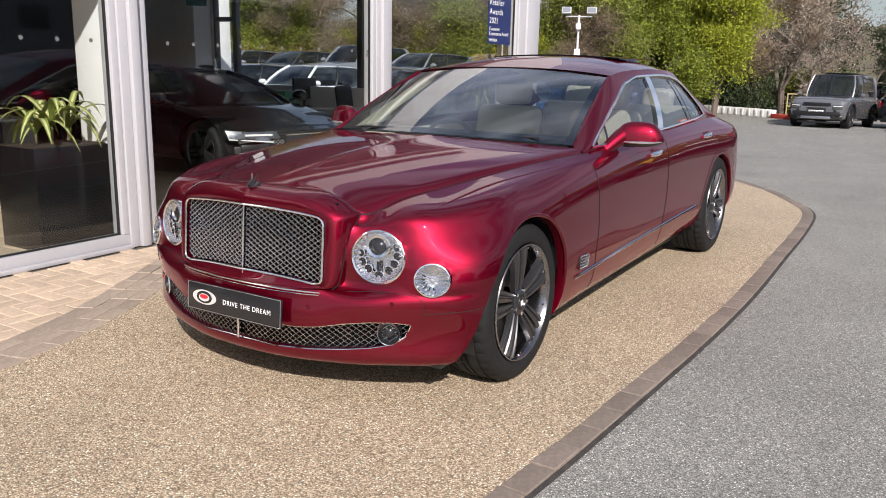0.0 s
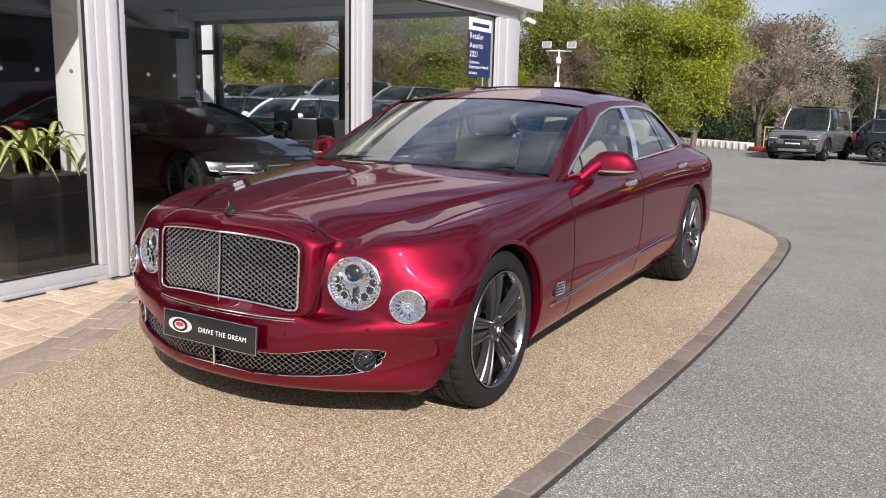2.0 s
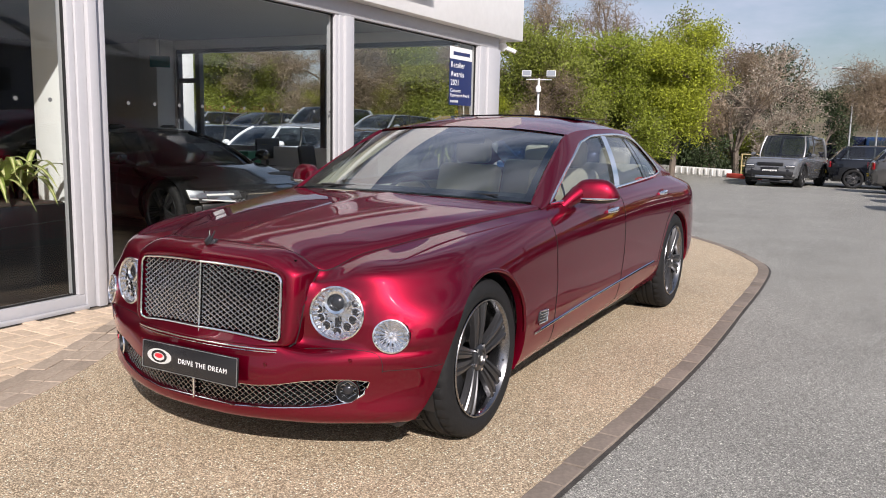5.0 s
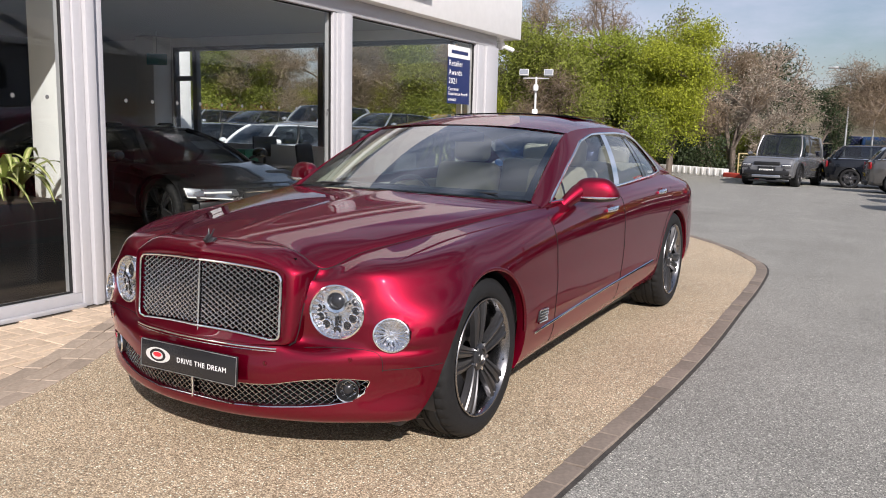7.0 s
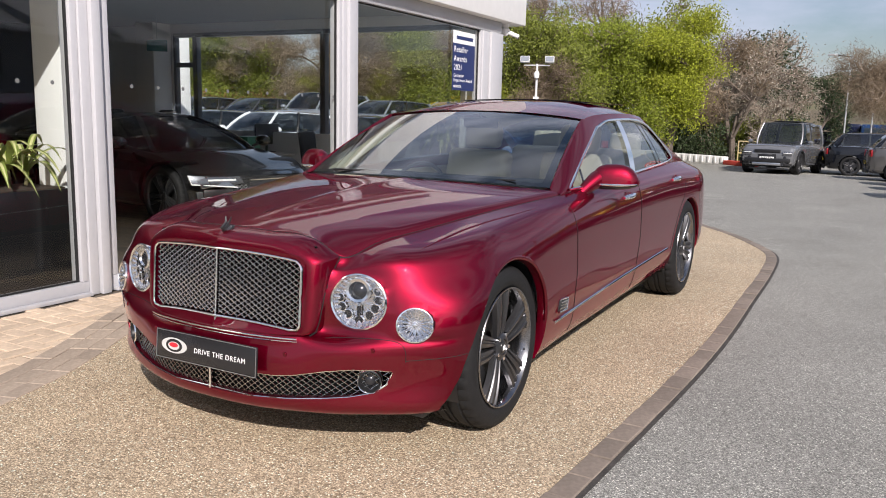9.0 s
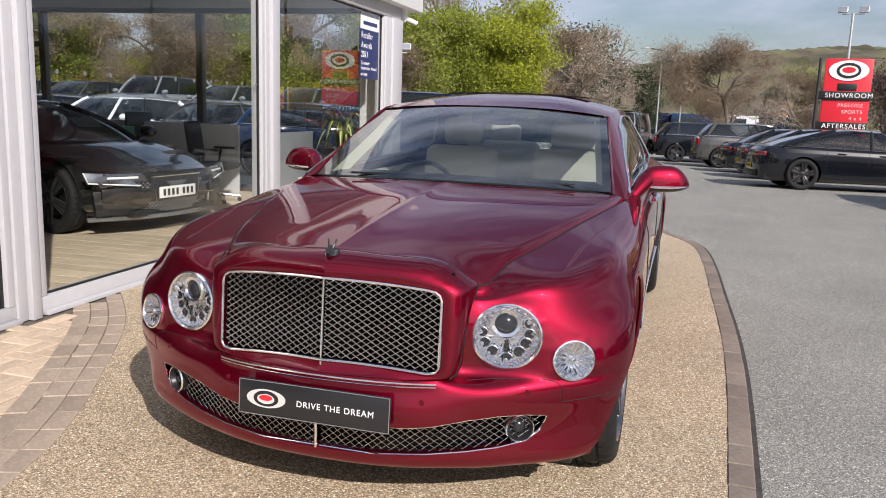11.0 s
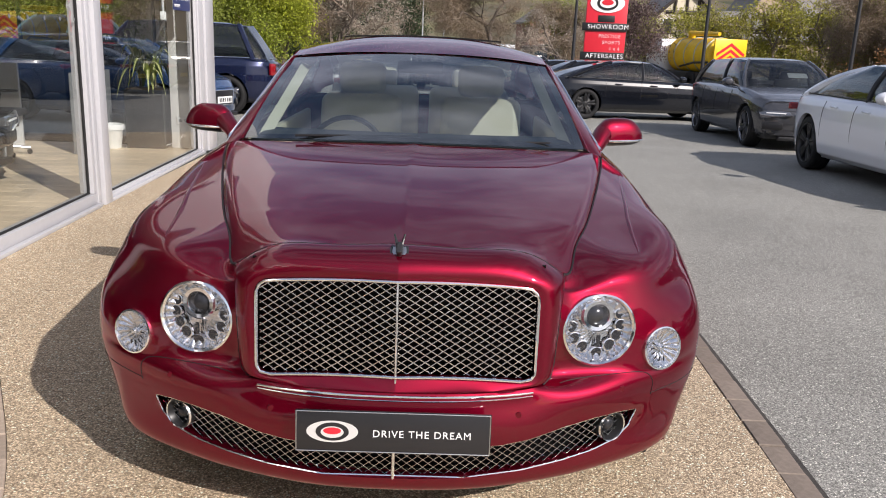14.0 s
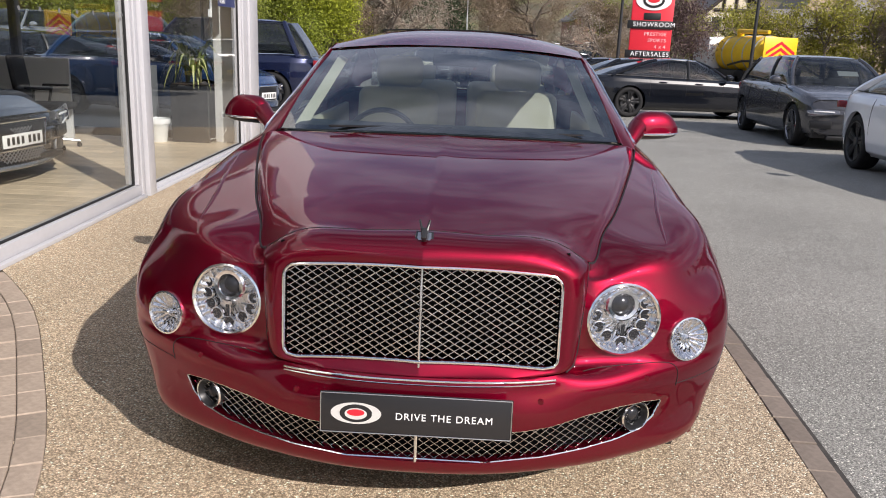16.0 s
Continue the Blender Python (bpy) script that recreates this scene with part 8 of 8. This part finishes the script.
# low white barrier, red kerb, handrail
bar = thing("barrier", "low white ribbed barrier along the planting", "barrier", Matrix.Translation((-6.4, 38.0, -0.73)) @ pose(0, 0, 0, 0, 0, 147.5))
part("wall", box(-2.1, 6.5, -.14, .14, 0, .38, .03), M_BARRIER, bar)
for k in range(21):
    part("rib", box(-2.0 + .41 * k, -1.86 + .41 * k, .14, .165, .04, .35, .01), M_BARRIER, bar)
kr = link_mesh("red_kerb", box(-.9, .9, -.2, .2, 0, .22, .03), M_KERBRED)
kr.matrix_world = Matrix.Translation((-3.9, 36.3, -0.73)) @ pose(0, 0, 0, 0, 0, -35)
tagged(kr, "short red painted kerb at the barrier's end", "kerb")
hr = thing("handrail", "yellowish tubular handrail by the kerb", "handrail", pose(-3.7, 37.6, -0.73, 0, 0, 10))
M_RAILY = material("rail_yellow", (0.42, 0.34, 0.16), 0.5, 0, 4, 0.1)
for x in (-.55, .55):
    part("post", rod((x, 0, 0), (x, 0, 1.1), .03), M_RAILY, hr)
for z in (.55, 1.1):
    part("rail", rod((-.58, 0, z), (.58, 0, z), .03), M_RAILY, hr)


M_GALVPALE = material("mast_pale", (0.58, 0.58, 0.57), 0.5, 0, 6, 0.06)


def mast(name, label, x, y, h, turn, metal, cctv=False, tilt=-20, r=.05, k=1.0):
    t = thing(name, label, "lamp post", Matrix.Translation((x, y, land(x, y))) @ pose(0, 0, 0, 0, 0, turn))
    part("pole", cyl(r * 1.2, r, h, 12), metal, t)
    part("crossbar", rod((-.38, 0, h - .04), (.38, 0, h - .04), .018), metal, t)
    for sgn in (-1, 1):
        f = part("floodlight", join(bmesh.new(), box(-.17 * k, .17 * k, -.05, .05, -.12 * k, .12 * k, .015), pose(sgn * .36, -.06, h + .12, tilt, 0, 0)), metal, t)
        part("lamp_face", join(bmesh.new(), box(-.145 * k, .145 * k, -.056, -.051, -.095 * k, .095 * k), pose(sgn * .36, -.06, h + .12, tilt, 0, 0)), M_LIGHTFACE, f)
    if cctv:
        part("cctv_camera", lathe([(0, 0), (.07, .02), (.08, .14), (.05, .2), (0, .2)], 14, Matrix.Translation((0, -.08, h - .42))), M_BARRIER, t)
        part("junction_box", box(-.08, .08, -.14, -.02, h - 1.25, h - .95, .01), M_BARRIER, t)
    return t


mast("flood_mast", "white twin floodlight mast with a security camera", -7.2, 19.7, 3.2, 20, M_GALVPALE, True, r=.032, k=.8)
mast("flood_mast", "grey twin floodlight mast behind the tall sign", 6.75, 31.4, 5.9, -10, M_GALV)
for x, y, h in ((12.7, 36.5, 9.0), (6.45, 36.0, 4.6), (17.5, 32.0, 9.0), (-1.0, 60.0, 6.5), (0.6, 62, 6.0)):
    lp = thing("lamp_post", "plain dark street lamp post" if h > 5 else "short dark post by the sign", "lamp post", Matrix.Translation((x, y, land(x, y))))
    part("pole", cyl(.09 if y < 50 else .06, .06 if y < 50 else .04, h, 12), M_POST if y < 50 else M_GALV, lp)
    if h > 5:
        part("arm", rod((0, 0, h), (-.9, 0, h + .15), .04), M_POST, lp)
        part("lantern", box(-1.5, -.85, -.12, .12, h + .08, h + .22, .04), M_GALV, lp)

# the tall red sign
totem = thing("sign_totem", "tall red sign board with white and black lettering", "sign", Matrix.Translation((6.27, 28.1, land(6, 28))) @ pose(0, 0, 0, 0, 0, -6))
part("board", box(-.74, .74, -.12, .12, 0, 3.93, .03), M_SIGNRED, totem)
face = -.125
OV = pose(0, face, 3.53, 90, 0, 0)
part("logo_oval", oval(.62, .34, .0, .02), M_SIGNWHITE, totem).matrix_local = OV
part("logo_band", oval(.38, .26, .021, .01), M_BAR, totem).matrix_local = OV
part("logo_disc", oval(.29, .17, .032, .01), M_SIGNWHITE, totem).matrix_local = OV
part("logo_dot", oval(.21, .10, .043, .01), M_SIGNRED, totem).matrix_local = OV @ Matrix.Translation((0, .02, 0))
part("display", box(-.30, .30, face - .012, face, 2.86, 3.10, .01), M_BAR, totem)
part("panel", box(-.86, .74, face - .05, face + .02, 2.54, 2.83, .012), M_BAR, totem, "black name panel")
part("panel", box(-.86, .74, face - .05, face + .02, 1.50, 1.79, .012), M_BAR, totem, "black name panel")
M_PALETEXT = material("pale_red_text", (0.80, 0.55, 0.55), 0.5)
lettering("lettering", "SHOWROOM", .225, M_SIGNWHITE, totem, pose(.08, face - .056, 2.69, 90, 0, 0), .002)
lettering("lettering", "AFTERSALES", .225, M_SIGNWHITE, totem, pose(.02, face - .056, 1.65, 90, 0, 0), .002)
for k, w_ in enumerate(("PRESTIGE", "SPORTS", "4 x 4")):
    lettering("lettering", w_, .17, M_PALETEXT, totem, pose(.56, face - .004, 2.36 - .22 * k, 90, 0, 0), .002, "RIGHT")

# yellow tanker
trk = thing("tanker_truck", "yellow jetting tanker with red chevrons on its rear", "truck", Matrix.Translation((15.7, 41.8, land(16, 42))) @ pose(0, 0, 0, 0, 0, 16))
part("tank", lathe([(0, 0), (.7, .05), (.95, .25), (.95, 4.2), (.7, 4.4), (0, 4.45)], 28, pose(0, 0.2, 1.35 + .5, -90, 0, 0)), M_YELLOW, trk)
part("chassis", box(-.9, .9, -.2, 6.6, .55, .95, .04), M_BLACK, trk)
part("cab", box(-1.1, 1.1, 4.9, 6.6, .6, 2.7, .12), P_WHITE, trk, "white cab")
for q in (.75, 1.7, 2.7, 3.7):
    part("tank_band", lathe([(.955, -.03), (.985, -.03), (.985, .03), (.955, .03)], 28, pose(0, q, 1.85, -90, 0, 0)), M_GALV, trk)
for sgn in (-1, 1):
    part("hose", tube([(sgn * .80, .1, 1.1), (sgn * 1.02, .3, 1.5), (sgn * 1.0, 1.6, 1.45), (sgn * .95, 3.0, 1.2)], .06, 8), M_BLACK, trk)
part("rear_panel", box(-1.0, 1.0, -.22, -.10, 1.0, 2.75, .05), M_YELLOW, trk)
for k in range(4):
    for sgn in (-1, 1):
        part("chevron", prism([(sgn * 0, 1.75 + .32 * k - .32), (sgn * .85, 1.20 + .32 * k - .32), (sgn * .85, 1.36 + .32 * k - .32), (0, 1.91 + .32 * k - .32)][:: sgn], .225, .24, 0, pose(0, 0, 0, 90, 0, 0)), M_SIGNRED, trk)
part("boom", rod((-.1, 3.6, 3.05), (-.5, .2, 3.0), .14, .10, 8), M_YELLOW, trk)
part("boom_post", rod((-.1, 3.4, 2.3), (-.1, 3.4, 3.05), .2), M_YELLOW, trk)
for sgn in (-1, 1):
    for y in (.8, 1.9, 5.6):
        part("wheel", lathe([(.2, -.14), (.45, -.14), (.5, -.09), (.5, .09), (.45, .14), (.2, .14), (.1, .05), (0, .05)], 24, pose(sgn * .85, y, .5, 0, 90, 0)), M_TYRE, trk)
for x, y, w_, mt, lb in ((1.5, 64.0, 3.2, P_SKY, "blue van far across the road"), (5.3, 66.0, 2.4, P_WHITE, "white van far across the road"), (-1.4, 65.0, 2.6, P_BLUE, "dark blue van far across the road"), (8.4, 64.0, 3.0, P_BLUE, "blue lorry far across the road"), (20.0, 54.5, 2.9, M_YELLOW, "yellow van half hidden by the trees")):
    vn = thing("van", lb, "van", Matrix.Translation((x, y, land(x, y))))
    part("body", box(-w_ / 2, w_ / 2, -1, 1, .35, 2.0, .15, 3), mt, vn)
    part("glasshouse", box(-w_ / 2 + .25, w_ / 2 - .9, -1.012, -.99, 1.25, 1.75, .004), M_WIN, vn)
    for sx in (-.3, .3):
        part("wheel", cyl(.33, .33, .2, 18, pose(sx * w_, -1.0, .33, 90, 0, 0)), M_TYRE, vn)

# ---------------------------------------------------------------- paving pieces
def sett_mesh(lx, ly, h=0.05, bev=0.0035):
    me = bpy.data.meshes.new("sett")
    bm = box(-lx / 2, lx / 2, -ly / 2, ly / 2, -h, 0, 0)
    top = [e for e in bm.edges if all(v.co.z > -0.001 for v in e.verts)]
    bmesh.ops.bevel(bm, geom=top, offset=bev, segments=1, affect="EDGES")
    bm.to_mesh(me)
    bm.free()
    return me


kerb = thing("kerb", "edging of dark grey-brown paving setts round the forecourt", "kerb", kind="structure")
band = thing("paving_band", "curved band of grey-brown paving setts", "paving", kind="structure")
SETT, PALE_SETT = sett_mesh(0.192, 0.098), sett_mesh(0.192, 0.098)
SETT.materials.append(M_SETT)
PALE_SETT.materials.append(M_BAND)
rnd = random.Random(5)
for x, y, a in along(KERB_X, KERB_Y, 0.2):
    o = new("sett", SETT)
    o.parent = kerb
    o.matrix_local = pose(x - 0.05 * math.sin(a), y + 0.05 * math.cos(a), 0.004 + rnd.uniform(-0.003, 0.003), rnd.uniform(-1, 1), rnd.uniform(-0.8, 0.8), math.degrees(a) + rnd.uniform(-0.6, 0.6))
# dark strip outside the setts: joint and its gap's shadow, put into one colour
ol, il = [], []
for x, y, a in along(KERB_X, KERB_Y, 0.1):
    ol.append((x + .022 * math.sin(a), y - .022 * math.cos(a), land(x, y) + .003))
    il.append((x - .004 * math.sin(a), y + .004 * math.cos(a), land(x, y) + .004))
part("dark_joint", grid_mesh(np.array([il, ol])), material("dark_joint", (0.045, 0.04, 0.036), 0.95, 0, 14, 0.5), kerb, "joint along the tarmac, darkened for the shadow in its gap")
for row in range(3):
    for x, y, a in along(BAND_X, BAND_Y, 0.2):
        off = 0.052 + 0.102 * row
        sx, sy = x - off * math.sin(a), y + off * math.cos(a)
        if sx < -2.53:
            continue
        o = new("sett", PALE_SETT)
        o.parent = band
        o.matrix_local = pose(sx, sy, 0.001 + rnd.uniform(-0.003, 0.003), rnd.uniform(-0.8, 0.8), rnd.uniform(-0.8, 0.8), math.degrees(a) + rnd.uniform(-0.6, 0.6))
bx = [p[0] for p in band_line]
by = [p[1] for p in band_line]
paving = link_mesh("pavement", prism([(x + 0.02, y) for x, y in zip(bx, by)] + [(-2.62, 1.64), (-2.62, -3.0)], -0.028, -0.009), M_JOINT, smooth=False)
tagged(paving, "tan block paving laid in herringbone by the window", "pavement", kind="structure")
BRICK = sett_mesh(0.192, 0.094)
BRICK.materials.append(M_PAVER)
for p in range(-34, 6):
    for q in range(-2, 22):
        c = (p - q) % 4
        if c not in (0, 3):
            continue
        cx, cy, turn = (-2.60 + (q + 0.5) * 0.1, p * 0.1 + 0.1 + 0.3, 90) if c == 0 else (-2.60 + (q + 1.0) * 0.1, p * 0.1 + 0.05 + 0.3, 0)
        edge = np.interp(cy, by, bx)
        slope = (np.interp(cy + 0.05, by, bx) - np.interp(cy - 0.05, by, bx)) / 0.1
        over = cx - (edge - 0.31 * math.hypot(1, slope) - 0.05)
        if cx < -2.53 or over > 0.17 or cy < -2.6:
            continue
        o = new("brick", BRICK)
        o.parent = paving
        o.matrix_local = pose(cx, cy, (0.001 if over < 0 else -0.005) + rnd.uniform(-0.002, 0.002), rnd.uniform(-0.8, 0.8) if over < 0 else 0, rnd.uniform(-0.8, 0.8) if over < 0 else 0, turn + rnd.uniform(-0.7, 0.7))

# ---------------------------------------------------------------- floor boards of the showroom
floor_ob = bpy.data.objects["floor"]
PLANK = bpy.data.meshes.new("plank")
bm = box(-.60, .60, -.09, .09, -.008, 0, 0)
bmesh.ops.bevel(bm, geom=[e for e in bm.edges if all(v.co.z > -.001 for v in e.verts)], offset=.002, segments=1, affect="EDGES")
bm.to_mesh(PLANK)
bm.free()
PLANK.materials.append(M_PLANK)
for r in range(60):
    y = -3.2 + .182 * r
    if y > 7.48:
        break
    for k in range(5):
        x = -.62 - .40 * (r % 3) - 1.203 * k
        if k == 0 and r % 3:
            o = new("plank", PLANK)
            o.parent = floor_ob
            o.matrix_local = Matrix.Translation((-.02 - .20 * (r % 3), y, FLOOR)) @ Matrix.Diagonal((.333 * (r % 3) - .004, 1, 1, 1))
        o = new("plank", PLANK)
        o.parent = floor_ob
        o.matrix_local = Matrix.Translation((x, y, FLOOR))
